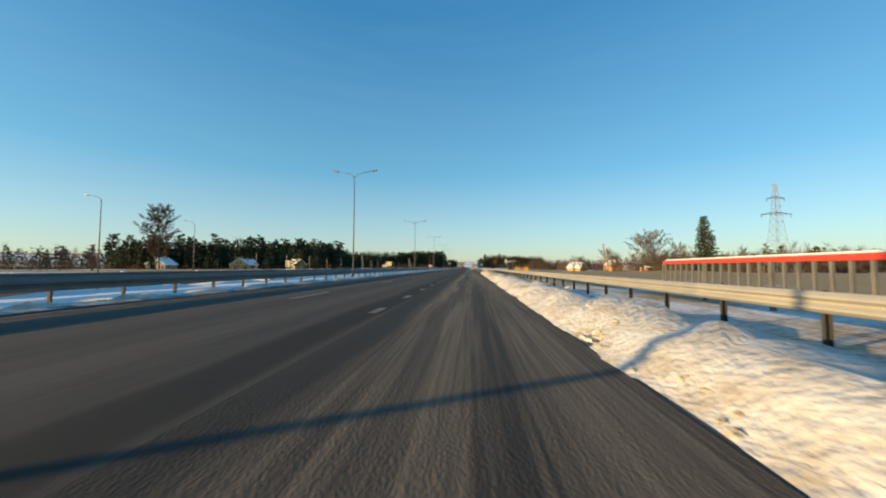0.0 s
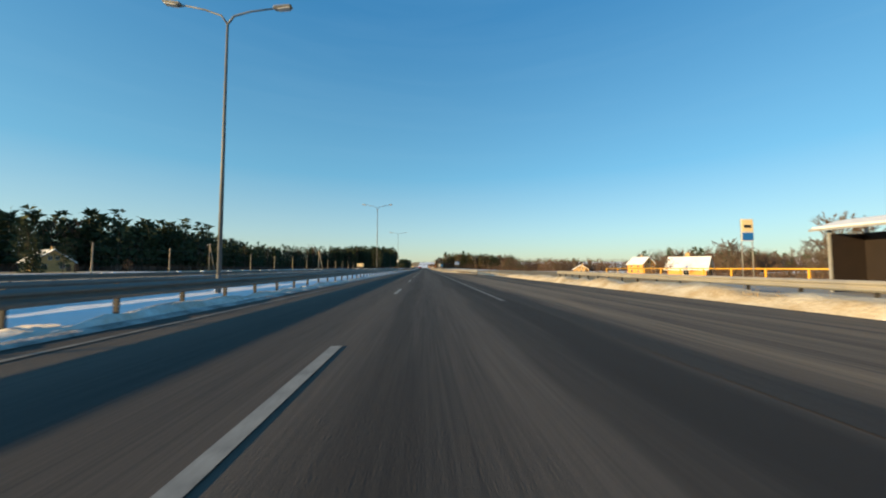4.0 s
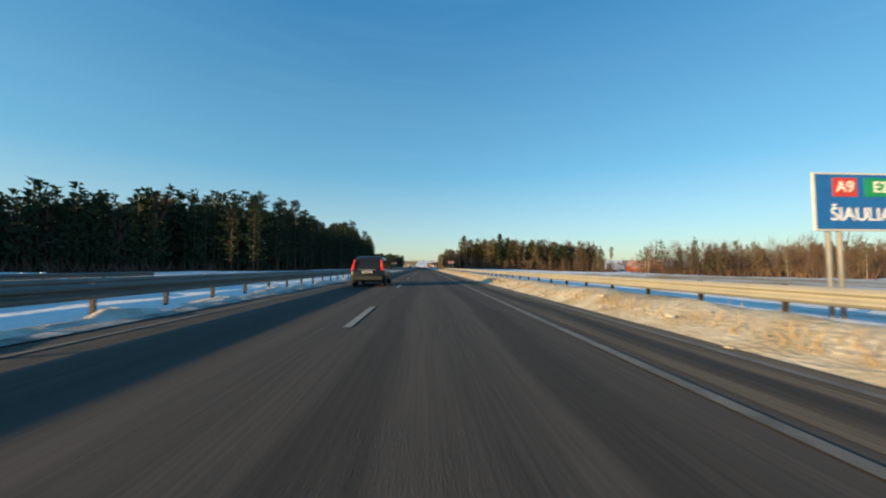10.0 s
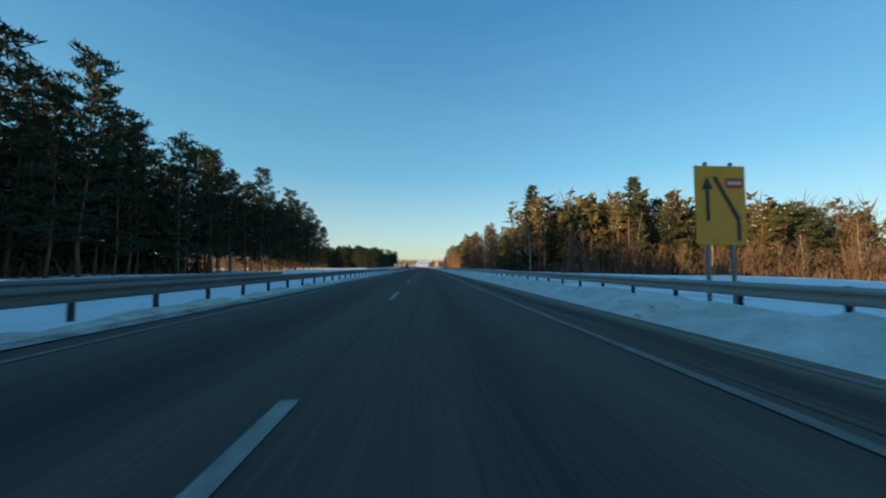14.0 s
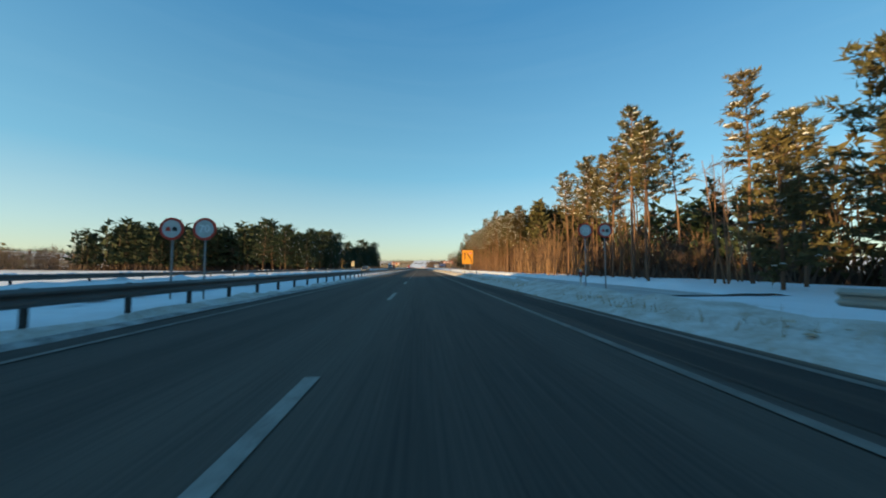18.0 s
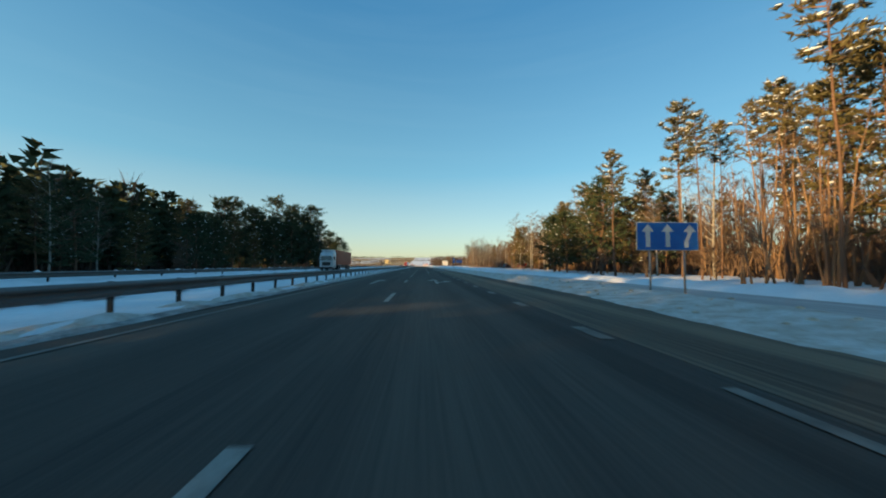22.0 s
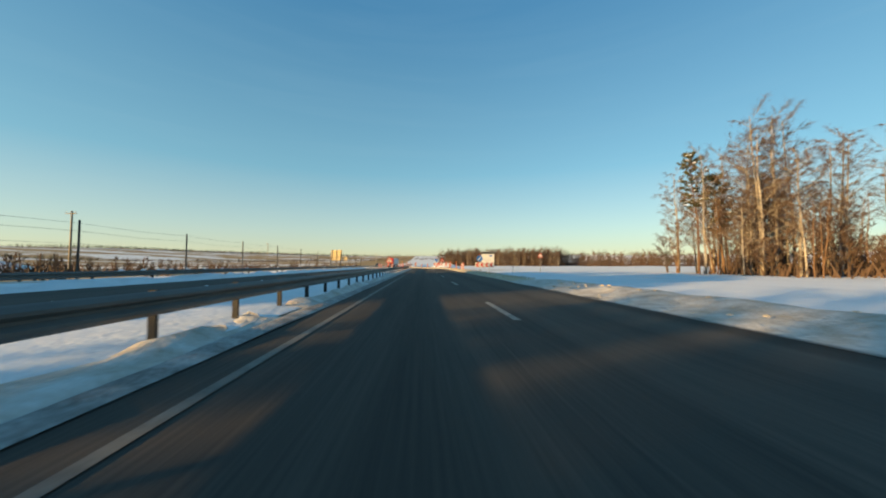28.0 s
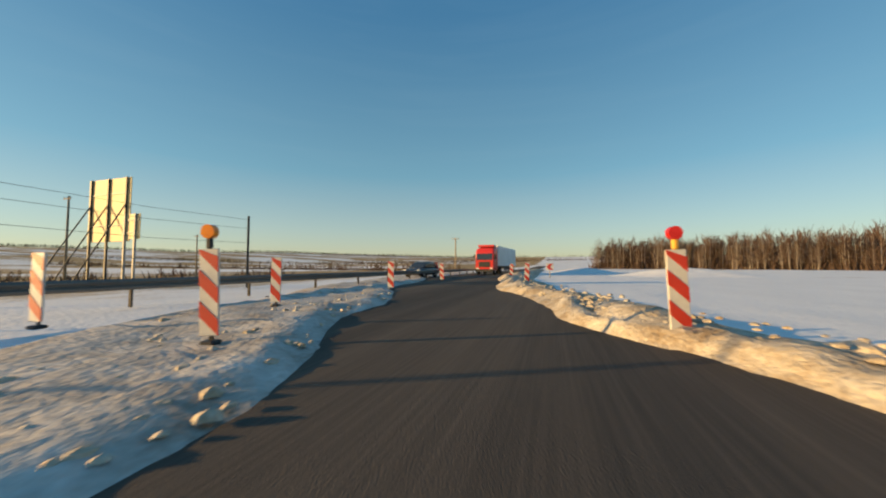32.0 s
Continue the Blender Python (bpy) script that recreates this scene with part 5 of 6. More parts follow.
# --- street lamps ---
def light_pole(x, y, h, arms=2):
    t = thing("street_lamp", "tall galvanised street lamp with two outreach arms" if arms == 2 else "tall galvanised street lamp with one arm", "street lamp", pose(x, y, ground_z(x, y)), group="street lamps")
    part("base", Shape().tube([(0, 0, -0.2), (0, 0, 0.9)], [0.11, 0.095], 10), LAMP_POLE, t, smooth=True)
    part("mast", Shape().tube([(0, 0, 0.9), (0, 0, h * 0.5), (0, 0, h - 0.4)], [0.085, 0.07, 0.045], 10), LAMP_POLE, t, smooth=True)
    for sg in (-1, 1)[:arms]:
        part("arm", Shape().tube([(0, 0, h - 0.45), (sg * 0.25, 0, h - 0.1), (sg * 0.9, 0, h + 0.12), (sg * 1.9, 0, h + 0.3)], [0.04, 0.036, 0.032, 0.028], 8), LAMP_POLE, t, smooth=True)
        hd = part("lamp_head", Shape().box((sg * 2.2, 0, h + 0.35), (0.75, 0.28, 0.13), Matrix.Rotation(radians(-sg * 8), 3, "Y"), bevel=0.05), LAMP_HEAD, t)
        part("diffuser", Shape().box((sg * 2.25, 0, h + 0.27), (0.5, 0.22, 0.04), Matrix.Rotation(radians(-sg * 8), 3, "Y"), bevel=0.015), LENS, hd)


for y in (-4, 37.5, 79.8, 121, 166.2, 212.6):
    light_pole(-6.9, y, 11.6)
light_pole(-43, 42, 10.5, 1)
light_pole(-50, 66, 10.5, 1)
t = thing("equipment_box", "small pale switch box strapped to a lamp post", "switch box", pose(-6.9, 212.3, 0))
part("casing", Shape().box((0, -0.28, 3.1), (0.5, 0.3, 0.75), bevel=0.03), WHITE, t)
part("bracket", Shape().box((0, -0.1, 3.1), (0.2, 0.2, 0.12)), DARK, t)


RAILING = mat("dull railing steel", (0.16, 0.152, 0.14), 0.65, 0.2, alt=(0.1, 0.096, 0.09), scale=2)


# --- bridge parapet with a red rail ---
def parapet():
    a, b = Vector((12.4, -9, 0)), Vector((14.8, 16.5, 0))
    t = thing("bridge_railing", "grey bar railing with a broad red top rail", "railing")
    d = (b - a)
    ang = Matrix.Rotation(math.atan2(-d.x, d.y), 3, "Z")
    mid = (a + b) / 2
    part("top_rail", Shape().box((mid.x, mid.y, 1.28), (0.09, d.length, 0.13), ang, bevel=0.02), RED, t, "red painted top rail")
    part("snow_strip", Shape().box((mid.x, mid.y, 1.385), (0.09, d.length * 0.98, 0.05), ang, bevel=0.02), SNOW, t, "strip of snow on the rail")
    part("bottom_rail", Shape().box((mid.x, mid.y, 0.3), (0.06, d.length, 0.06), ang), RAILING, t)
    bar = Shape().box((0, 0, 0.75), (0.06, 0.07, 0.92)).mesh("baluster", RAILING)
    for i in range(58):
        p = a.lerp(b, (i + 0.5) / 58)
        part("baluster", bar, RAILING, t, m=pose(p.x, p.y, 0))
    pp = Shape().box((0, 0, 0.55), (0.1, 0.1, 1.35)).mesh("post", RAILING)
    for i in range(9):
        p = a.lerp(b, i / 8)
        part("post", pp, RAILING, t, m=pose(p.x, p.y, 0))


parapet()


# --- pylon ---
def pylon(x, y, h):
    t = thing("power_pylon", "slender grey steel lattice pylon with cross-arms", "pylon", pose(x, y, ground_z(x, y)))
    def at(sx, sy, z):
        w = 2.2 * (1 - z / h) ** 1.3 + 0.35
        return (sx * w, sy * w, z)
    zs = [0, 3.5, 7, 10, 13, 15.5, 18, 20.5, 23, h]
    for sx in (-1, 1):
        for sy in (-1, 1):
            part("leg", Shape().tube([at(sx, sy, z) for z in zs], [0.06] * len(zs), 4), LAMP_POLE, t)
    for a, b in zip(zs, zs[1:]):
        s = Shape()
        for p, q in (((-1, -1), (1, -1)), ((1, -1), (1, 1)), ((1, 1), (-1, 1)), ((-1, 1), (-1, -1))):
            s.tube([at(*p, a), at(*q, b)], [0.026, 0.026], 4).tube([at(*q, a), at(*p, b)], [0.026, 0.026], 4).tube([at(*p, b), at(*q, b)], [0.026, 0.026], 4)
        part("brace", s, LAMP_POLE, t)
    for z, w in ((17.8, 4.4), (22.6, 2.6)):
        part("cross_arm", Shape().tube([(-w, 0, z), (0, 0, z + 0.7), (w, 0, z)], [0.06, 0.16, 0.06], 4).tube([(-w, 0, z), (w, 0, z)], [0.06, 0.06], 4), LAMP_POLE, t)
        for sg in (-1, 1):
            part("insulator", Shape().tube([(sg * w * 0.95, 0, z), (sg * w * 0.95, 0, z - 0.9)], [0.07, 0.07], 6), DARK, t)


pylon(98, 111.6, 27)


def a_pole(x, y, h, lean=1.2, label="weathered timber power pole with a slanting brace"):
    t = thing("power_pole", label, "power pole", pose(x, y, ground_z(x, y)), group="power poles")
    part("pole", Shape().tube([(0, 0, -0.4), (0, 0, h)], [0.15, 0.1], 8), WOODPOLE, t, smooth=True)
    if lean:
        part("brace", Shape().tube([(lean, 0.2, -0.4), (0.1, 0, h * 0.94)], [0.13, 0.1], 8), WOODPOLE, t, smooth=True)
    part("cross_bar", Shape().box((0, -0.12, h - 0.35), (1.3, 0.08, 0.1)), WOODPOLE, t)
    for dx in (-0.55, 0.0, 0.55):
        part("insulator", Shape().tube([(dx, -0.12, h - 0.3), (dx, -0.12, h - 0.08)], [0.045, 0.035], 6), WHITE, t)


for x, y, h, ln in ((43.7, 101.8, 8.2, 1.4), (-34.6, 226, 6.8, 1.6), (-62, 212, 8.0, 1.6), (-46, 1008, 8.2, 0), (-59.2, 1094, 10, 0), (-74, 1120, 8.2, 0), (-24, 1130, 6.5, 0)):
    a_pole(x, y, h, ln)


# --- bus stop ---
def bus_shelter(x, y):
    t = thing("bus_shelter", "dark metal bus shelter with a curved pale roof", "bus shelter", pose(x, y, -0.05))
    dark = mat("dark shelter panel", (0.02, 0.013, 0.011), 0.6, alt=(0.013, 0.009, 0.008), scale=2)
    part("back_wall", Shape().box((0.7, 2.0, 1.35), (0.06, 4.0, 2.6)), dark, t)
    part("side_wall", Shape().box((-0.12, 0.03, 1.37), (1.8, 0.06, 2.64)), dark, t, "dark end wall")
    part("side_wall", Shape().box((-0.15, 3.97, 1.35), (1.65, 0.06, 2.5)), dark, t)
    for px, py in ((-0.98, 0.06), (-0.98, 3.94), (0.78, 0.06), (0.78, 3.94), (0.3, -0.02)):
        part("post", Shape().box((px, py, 1.4), (0.08, 0.08, 2.9)), SIGNBACK, t, "grey steel post")
    roof = Shape()
    prof = [(-1.45, 2.72), (-0.9, 2.86), (-0.2, 3.05), (0.5, 3.15), (0.95, 3.1), (1.25, 2.98)]
    roof.prism(prof + [(a, b + 0.09) for a, b in reversed(prof)], -0.35, 4.35)
    part("roof", roof, SIGNBACK, t, "grey curved roof")
    part("roof_snow", Shape().prism([(a, b + 0.095) for a, b in prof] + [(a, b + 0.16) for a, b in reversed(prof)], -0.25, 4.2), SNOW, t, "thin layer of snow")
    part("bench", Shape().box((0.35, 2.0, 0.5), (0.45, 3.0, 0.06), bevel=0.02).box((0.35, 0.9, 0.25), (0.35, 0.08, 0.5)).box((0.35, 3.1, 0.25), (0.35, 0.08, 0.5)), WOODPOLE, t)


bus_shelter(19.7, 117)
sheet("bus_platform", [13.8, 15, 18, 21.2], [104 + 2 * i for i in range(14)], lambda x, y: 0.02 + 0.015 * noise.noise((x, y, 1)), CONCRETE, "concrete bus platform dusted with snow", "pavement")
t = thing("bus_stop_sign", "blue and white bus stop plate on a thin post", "bus stop sign", pose(18.5, 124.5, 0))
posts_of(t, (-0.3, 0.3), 3.7, 0.025)
p = part("frame", Shape().box((0, 0, 3.1), (0.68, 0.03, 1.2), bevel=0.01), WHITE, t)
part("plate", Shape().box((0, -0.02, 2.75), (0.6, 0.015, 0.4)), BLUE, p, "blue lower plate")
part("plate", Shape().box((0, -0.02, 3.33), (0.6, 0.015, 0.6)), BOARD_BACK, p, "pale upper plate")
part("symbol", Shape().box((0, -0.03, 3.3), (0.4, 0.01, 0.16)), BLACK, p)


def pipe_fence(points, label):
    t = thing("pipe_fence", label, "fence")
    for a, b in zip(points, points[1:]):
        a, b = Vector((*a, 0)), Vector((*b, 0))
        n = max(1, round((b - a).length / 2.6))
        part("rail", Shape().tube([a + Vector((0, 0, 1.0)), b + Vector((0, 0, 1.0))], [0.045, 0.045], 8), YELLOW, t, smooth=True)
        part("rail", Shape().tube([a + Vector((0, 0, 0.35)), b + Vector((0, 0, 0.35))], [0.03, 0.03], 6), YELLOW, t, smooth=True)
        for i in range(n + 1):
            p = a.lerp(b, i / n)
            part("post", Shape().box((p.x, p.y, 0.4), (0.085, 0.085, 1.2)), YELLOW, t)


pipe_fence([(20.8, 91.2), (22.2, 104), (23.2, 114)], "yellow painted pipe railing along a ditch")
pipe_fence([(23.4, 118), (24.4, 150)], "yellow painted pipe railing behind the bus stop")


# --- boards on the far side ---
def plain_board(x, y, w, z0, z1, face, label, legs=(-0.3, 0.3), turn=0.0, struts=False):
    t = thing("notice_board", label, "board", pose(x, y, ground_z(x, y), 0, 0, turn))
    part("panel", Shape().box((0, 0, (z0 + z1) / 2), (w, 0.05, z1 - z0), bevel=0.015), face, t)
    for k in legs:
        part("leg", Shape().box((k * w, -0.07, z1 / 2 - 0.1), (0.1, 0.1, z1 + 0.2)), DARK if struts else POLE, t)
        if struts:
            part("strut", Shape().tube([(k * w, -0.1, z1 * 0.75), (k * w, -2.4, 0)], [0.035, 0.035], 6), DARK, t)
    part("cross_rail", Shape().box((0, -0.045, z0 + 0.25 * (z1 - z0)), (w * 0.95, 0.04, 0.06)).box((0, -0.045, z1 - 0.25 * (z1 - z0)), (w * 0.95, 0.04, 0.06)), POLE, t)
    return t


plain_board(-22.9, 121, 2.0, 1.6, 3.1, BOARD_BACK, "pale back of a large road sign")
plain_board(-24.6, 122, 1.8, 1.2, 2.0, BOARD_BACK, "pale back of a smaller road sign")
plain_board(-20.4, 225, 2.2, 1.5, 2.6, BOARD_BACK, "pale back of a road sign beside the far carriageway")
plain_board(-30, 66, 1.1, 1.2, 2.5, BOARD_BACK, "pale rounded sign back")
plain_board(-19.8, 735.2, 0.95, 1.6, 3.1, BOARD_BACK, "pale sign back on two posts", legs=(-0.3, 0.3))
plain_board(-31.3, 1082.8, 3.6, 2.6, 6.2, BOARD_BACK, "large sunlit timber-framed board seen from behind", legs=(-0.42, 0.0, 0.42), struts=True)
plain_board(-28, 1082, 1.3, 2.6, 3.9, BOARD_BACK, "small pale board beside a large one")
plain_board(9.3, 295, 0.75, 1.75, 3.4, BOARD_BACK, "pale tall panel on a single thin post", legs=(0.1,))
for x, y in ((-19.6, 950), (-20.6, 952)):
    plain_board(x, y, 0.9, 1.5, 2.4, DARK, "dark back of a road sign", legs=(0,))

lane_sign(13.2, 234.8, 1.65, 2.2, 3.3, [(0.2, 0.2), (0.5, 0.5), (0.85, 0.55)], "blue lane board with white arrows, one lane joining")
lane_sign(10.6, 778, 2.5, 1.65, 2.75, [(0.18, 0.18), (0.5, 0.5), (0.8, 0.86)], "blue lane board with three white arrows beside snow")
t = thing("direction_sign", "wide blue board with white bars on two posts", "road sign", pose(12.3, 871, 0))
posts_of(t, (-0.65, 0.65), 2.5)
p = part("sign_panel", Shape().box((0, 0, 2.2), (1.95, 0.03, 0.86), bevel=0.012), WHITE, t)
part("panel_face", Shape().box((0, -0.018, 2.2), (1.88, 0.012, 0.79)), BLUE, p)
for k in (-0.62, -0.2, 0.22, 0.62):
    part("bar", Shape().box((k, -0.03, 2.17), (0.07, 0.012, 0.52)), WHITE, p)
t = thing("direction_sign", "tall narrow blue board with a white symbol", "road sign", pose(10.7, 871.4, 0))
posts_of(t, (-0.2, 0.2), 3.0)
p = part("sign_panel", Shape().box((0, 0, 2.45), (0.68, 0.03, 1.4), bevel=0.012), WHITE, t)
part("panel_face", Shape().box((0, -0.018, 2.45), (0.62, 0.012, 1.33)), BLUE, p)
part("symbol", Shape().box((0, -0.03, 2.72), (0.4, 0.012, 0.42), bevel=0.004), WHITE, p)

# --- route sign ---
t = thing("direction_sign", "blue direction board with route number and white town name", "road sign", pose(11.8, 340.6, 0))
posts_of(t, (-1.1, -0.82, 0.55, 0.85), 3.1, 0.05)
p = part("sign_panel", Shape().box((0, 0, 2.585), (2.98, 0.04, 1.37), bevel=0.015), WHITE, t, "white-edged board")
part("panel_face", Shape().box((0, -0.023, 2.585), (2.88, 0.012, 1.27)), BLUE, p, "blue reflective face")
part("route_patch", Shape().box((-0.72, -0.034, 2.92), (0.6, 0.012, 0.44), bevel=0.004), REFL_RED, p, "red route patch")
part("lettering", lettering("A9", 0.38), WHITE, p, m=pose(-0.72, -0.045, 2.92))
part("route_patch", Shape().box((0.35, -0.034, 2.92), (1.15, 0.012, 0.44), bevel=0.004), GREEN, p, "green route patch")
part("lettering", lettering("E272", 0.37), WHITE, p, m=pose(0.35, -0.045, 2.92))
part("lettering", lettering("ŠIAULIAI 14", 0.44), WHITE, p, m=pose(0, -0.034, 2.28))


# --- warning signs ---
def warning_pair(x, y, signs, label, gap=0.95, top=2.45):
    t = thing("warning_signs", label, "road sign", pose(x, y, 0))
    n = len(signs)
    for i, (kind, sym) in enumerate(signs):
        cx = (i - (n - 1) / 2) * gap
        posts_of(t, (cx,), top + 0.25, 0.03)
        if kind == "tri":
            add_triangle(t, cx, top, 0.9, sym)
        else:
            add_round(t, cx, top, 0.36, "limit", sym)


warning_pair(-7.5, 439.4, [("tri", "narrow"), ("tri", "works")], "pair of red-bordered warning triangles on posts", 0.85, 2.2)
warning_pair(9.9, 440.2, [("tri", "narrow"), ("tri", "works")], "pair of red-bordered warning triangles above the rail", 1.0, 2.5)
warning_pair(9.6, 643, [("round", "70"), ("round", "")], "speed limit and no overtaking signs on posts", 1.0, 2.9)
warning_pair(-6.3, 638, [("round", ""), ("round", "70")], "speed limit and no overtaking signs on posts", 1.0, 2.3)
warning_pair(-6.2, 727, [("tri", "narrow"), ("tri", "works"), ("round", "50")], "row of two warning triangles and a round sign", 0.85, 2.2)
warning_pair(9.1, 729.2, [("round", "50"), ("tri", "works"), ("tri", "narrow")], "row of a round sign and two warning triangles", 1.0, 2.55)
warning_pair(-6.2, 1008, [("tri", "narrow")], "red-bordered warning triangle on a post", 1, 1.6)
warning_pair(16.5, 1014.8, [("tri", "bump")], "warning triangle for an uneven road on a post", 1, 2.4)


def diversion_board(x, y, z0, z1, w):
    t = thing("diversion_board", "tall yellow board with black route arrows and a red patch", "road sign", pose(x, y, 0))
    posts_of(t, (-w * 0.25, w * 0.25), z1 + 0.1, 0.05)
    p = part("sign_panel", Shape().box((0, 0, (z0 + z1) / 2), (w, 0.04, z1 - z0), bevel=0.012), SIGN_YELLOW, t)
    h = z1 - z0
    a = Shape().prism([(-0.3 * w, z0 + 0.3 * h), (-0.23 * w, z0 + 0.3 * h), (-0.23 * w, z0 + 0.72 * h), (-0.3 * w, z0 + 0.72 * h)], -0.03, -0.021)
    a.prism([(-0.38 * w, z0 + 0.7 * h), (-0.15 * w, z0 + 0.7 * h), (-0.265 * w, z0 + 0.86 * h)], -0.031, -0.022)
    part("arrow", a, BLACK, p)
    part("arrow", Shape().prism([(0.3 * w, z0 + 0.05 * h), (0.37 * w, z0 + 0.05 * h), (0.37 * w, z0 + 0.34 * h), (-0.08 * w, z0 + 0.86 * h), (-0.16 * w, z0 + 0.86 * h), (0.3 * w, z0 + 0.3 * h)], -0.03, -0.021), BLACK, p)
    r = part("patch", Shape().box((0.27 * w, -0.026, z1 - 0.22 * h), (0.34 * w, 0.012, 0.13 * h)), REFL_RED, p)
    part("bar", Shape().box((0.27 * w, -0.035, z1 - 0.22 * h), (0.26 * w, 0.01, 0.04 * h)), WHITE, r)
    return t


diversion_board(8.9, 488.6, 1.65, 3.75, 1.4)
diversion_board(8.6, 682, 1.65, 3.85, 1.7)


def delineator(x, y):
    t = thing("delineator_post", "thin white roadside post with a dark band", "delineator", pose(x, y, 0), group="delineators")
    part("post", Shape().box((0, 0, 0.45), (0.1, 0.05, 1.1), bevel=0.015), WHITE, t)
    part("band", Shape().box((0, 0, 0.82), (0.104, 0.054, 0.2), Matrix.Rotation(0.0, 3, "Y")), BLACK, t)
    part("reflector", Shape().box((0, -0.029, 0.82), (0.05, 0.008, 0.14)), REFL_RED, t)


for x, y in ((14, 744.5), (7.4, 679), (7.6, 667), (7.4, 640), (9.2, 1060), (10.5, 1008.5), (7.2, 700), (6.6, 905)):
    delineator(x, y)


# --- road works ---
t = chevron_board(7.3, 1012.4, 2.76, 0.7, 0.69, 4)
add_round(t, -0.74, 1.97, 0.45, "keep")
part("pole_stub", Shape().tube([(-0.74, 0.03, 1.4), (-0.74, 0.03, 2.62)], [0.03, 0.03], 8), RED, t)
t = chevron_board(3.0, 1067.4, 2.9, 0.8, 0.85, 4)
add_round(t, -0.62, 2.4, 0.45, "keep")
add_round(t, 1.15, 2.4, 0.45, "stop")
l_ = part("pole_stub", Shape().tube([(-0.62, 0.03, 1.4), (-0.62, 0.03, 3.0)], [0.03, 0.03], 8), POLE, t)
part("pole_stub", Shape().tube([(1.15, 0.03, 1.4), (1.15, 0.03, 2.8)], [0.03, 0.03], 8), POLE, t)
part("lamp", disc(-0.62, 3.08, 0.1, -0.05, 0.05, 18), RED_LENS, l_, "red lamp")
chevron_board(5.0, 1047, 0.6, 1.0, 0.62, 1, 0, False, "red", True)
chevron_board(4.4, 1053.1, 0.6, 1.0, 0.62, 1, 0, False, "red", True)
chevron_board(2.7, 1061.4, 0.6, 1.0, 0.62, 1, 0, False, "", True)
chevron_board(-3.95, 1071, 0.75, 0.8, 0.62, 1, 12, False, "red", False)
chevron_board(-7.6, 1107, 0.75, 0.7, 0.7, 1, 12, False, "", False)
for x, y, lamp, turn in ((4.7, 1017.5, "", 0), (5.4, 1026, "", 0), (5.1, 1033, "amber", 0), (4.2, 1039.6, "", 0), (1.9, 1056.5, "", 4), (-0.4, 1059.6, "", 4), (-2.1, 1066.5, "", 8), (-5.6, 1075.5, "red", 10), (-8.8, 1091.4, "", 10), (-10.6, 1099, "", 8),
                         (-5.4, 1023.5, "amber", 0), (-6.0, 1054.6, "amber", 6), (-12.7, 1055.5, "", 8), (-14.3, 1062.5, "", 8), (-8.67, 1062.6, "", 12), (-13.7, 1063.4, "", 8), (-10.9, 1068, "", 12), (-11.63, 1073.4, "amber", 14), (-14.15, 1077.2, "", 14), (-14.1, 1083.8, "", 10), (-14.9, 1093.7, "", 6), (-15.5, 1073.4, "", 8)):
    striped_panel(x, y, lamp, turn, 0.1, rng.uniform(-3, 3), -1 if x > -5 and lamp != "red" else 1)
# white information board with a dark heading
t = thing("information_board", "large white project board with a dark heading on posts", "board", pose(22.3, 1089, ground_z(22.3, 1089)))
for k in (-1.7, -0.2, 1.7):
    part("leg", Shape().box((k, 0.1, 2.7), (0.14, 0.14, 6.2)), POLE, t)
p = part("panel", Shape().box((0, 0, 3.55), (4.9, 0.06, 4.9), bevel=0.02), WHITE, t)
part("heading", Shape().box((0, -0.036, 5.5), (4.8, 0.014, 0.85)), DARK, p, "dark heading strip")
part("picture", Shape().box((1.1, -0.036, 4.35), (0.95, 0.014, 0.6)), BLUE, p)
part("picture", Shape().box((-1.1, -0.036, 4.35), (0.45, 0.014, 0.5)), BOARD_BACK, p)
for i in range(5):
    part("bar", Shape().box((-0.2, -0.036, 3.3 - 0.36 * i), (3.0 - 0.5 * (i % 2), 0.012, 0.08)), SIGNBACK, p)

# snow heap behind the boards
def mound(x, y, rx, ry, h, seed, label):
    s = Shape()
    n, m_ = 36, 12
    s.v.append((x, y, h))
    for i in range(1, m_ + 1):
        for j in range(n):
            w = 2 * math.pi * j / n
            u = i / m_
            q = 1 + 0.18 * noise.noise((math.cos(w) * 1.5, math.sin(w) * 1.5, seed))
            px, py = x + rx * u * q * math.cos(w), y + ry * u * q * math.sin(w)
            z = h * (1 - smooth01(u)) ** 0.9 + 0.16 * noise.noise((px * 0.9, py * 0.9, seed)) * (1 - u) + ground_z(px, py) * u - 0.06 * (i == m_)
            s.v.append((px, py, z))
    for j in range(n):
        s.f.append((0, 1 + j, 1 + (j + 1) % n))
    for i in range(m_ - 1):
        for j in range(n):
            a, b = 1 + i * n + j, 1 + i * n + (j + 1) % n
            s.f.append((a, a + n, b + n, b))
    return tagged(part("snow_mound", s, SNOW, smooth=True), label, "snow heap")


mound(5.5, 1073, 6, 5.0, 1.6, 4, "tall smooth heap of cleared snow")
mound(8, 1120, 9, 7, 0.9, 9, "rounded heap of cleared snow")
mound(-2, 1140, 7, 9, 0.9, 12, "rounded heap of cleared snow")
mound(13, 950, 5, 4, 0.7, 15, "low heap of cleared snow")
mound(14, 905, 6, 4, 0.6, 17, "low heap of cleared snow")
mound(-60, 1010, 14, 8, 2.0, 19, "sunlit drift of snow in the field")


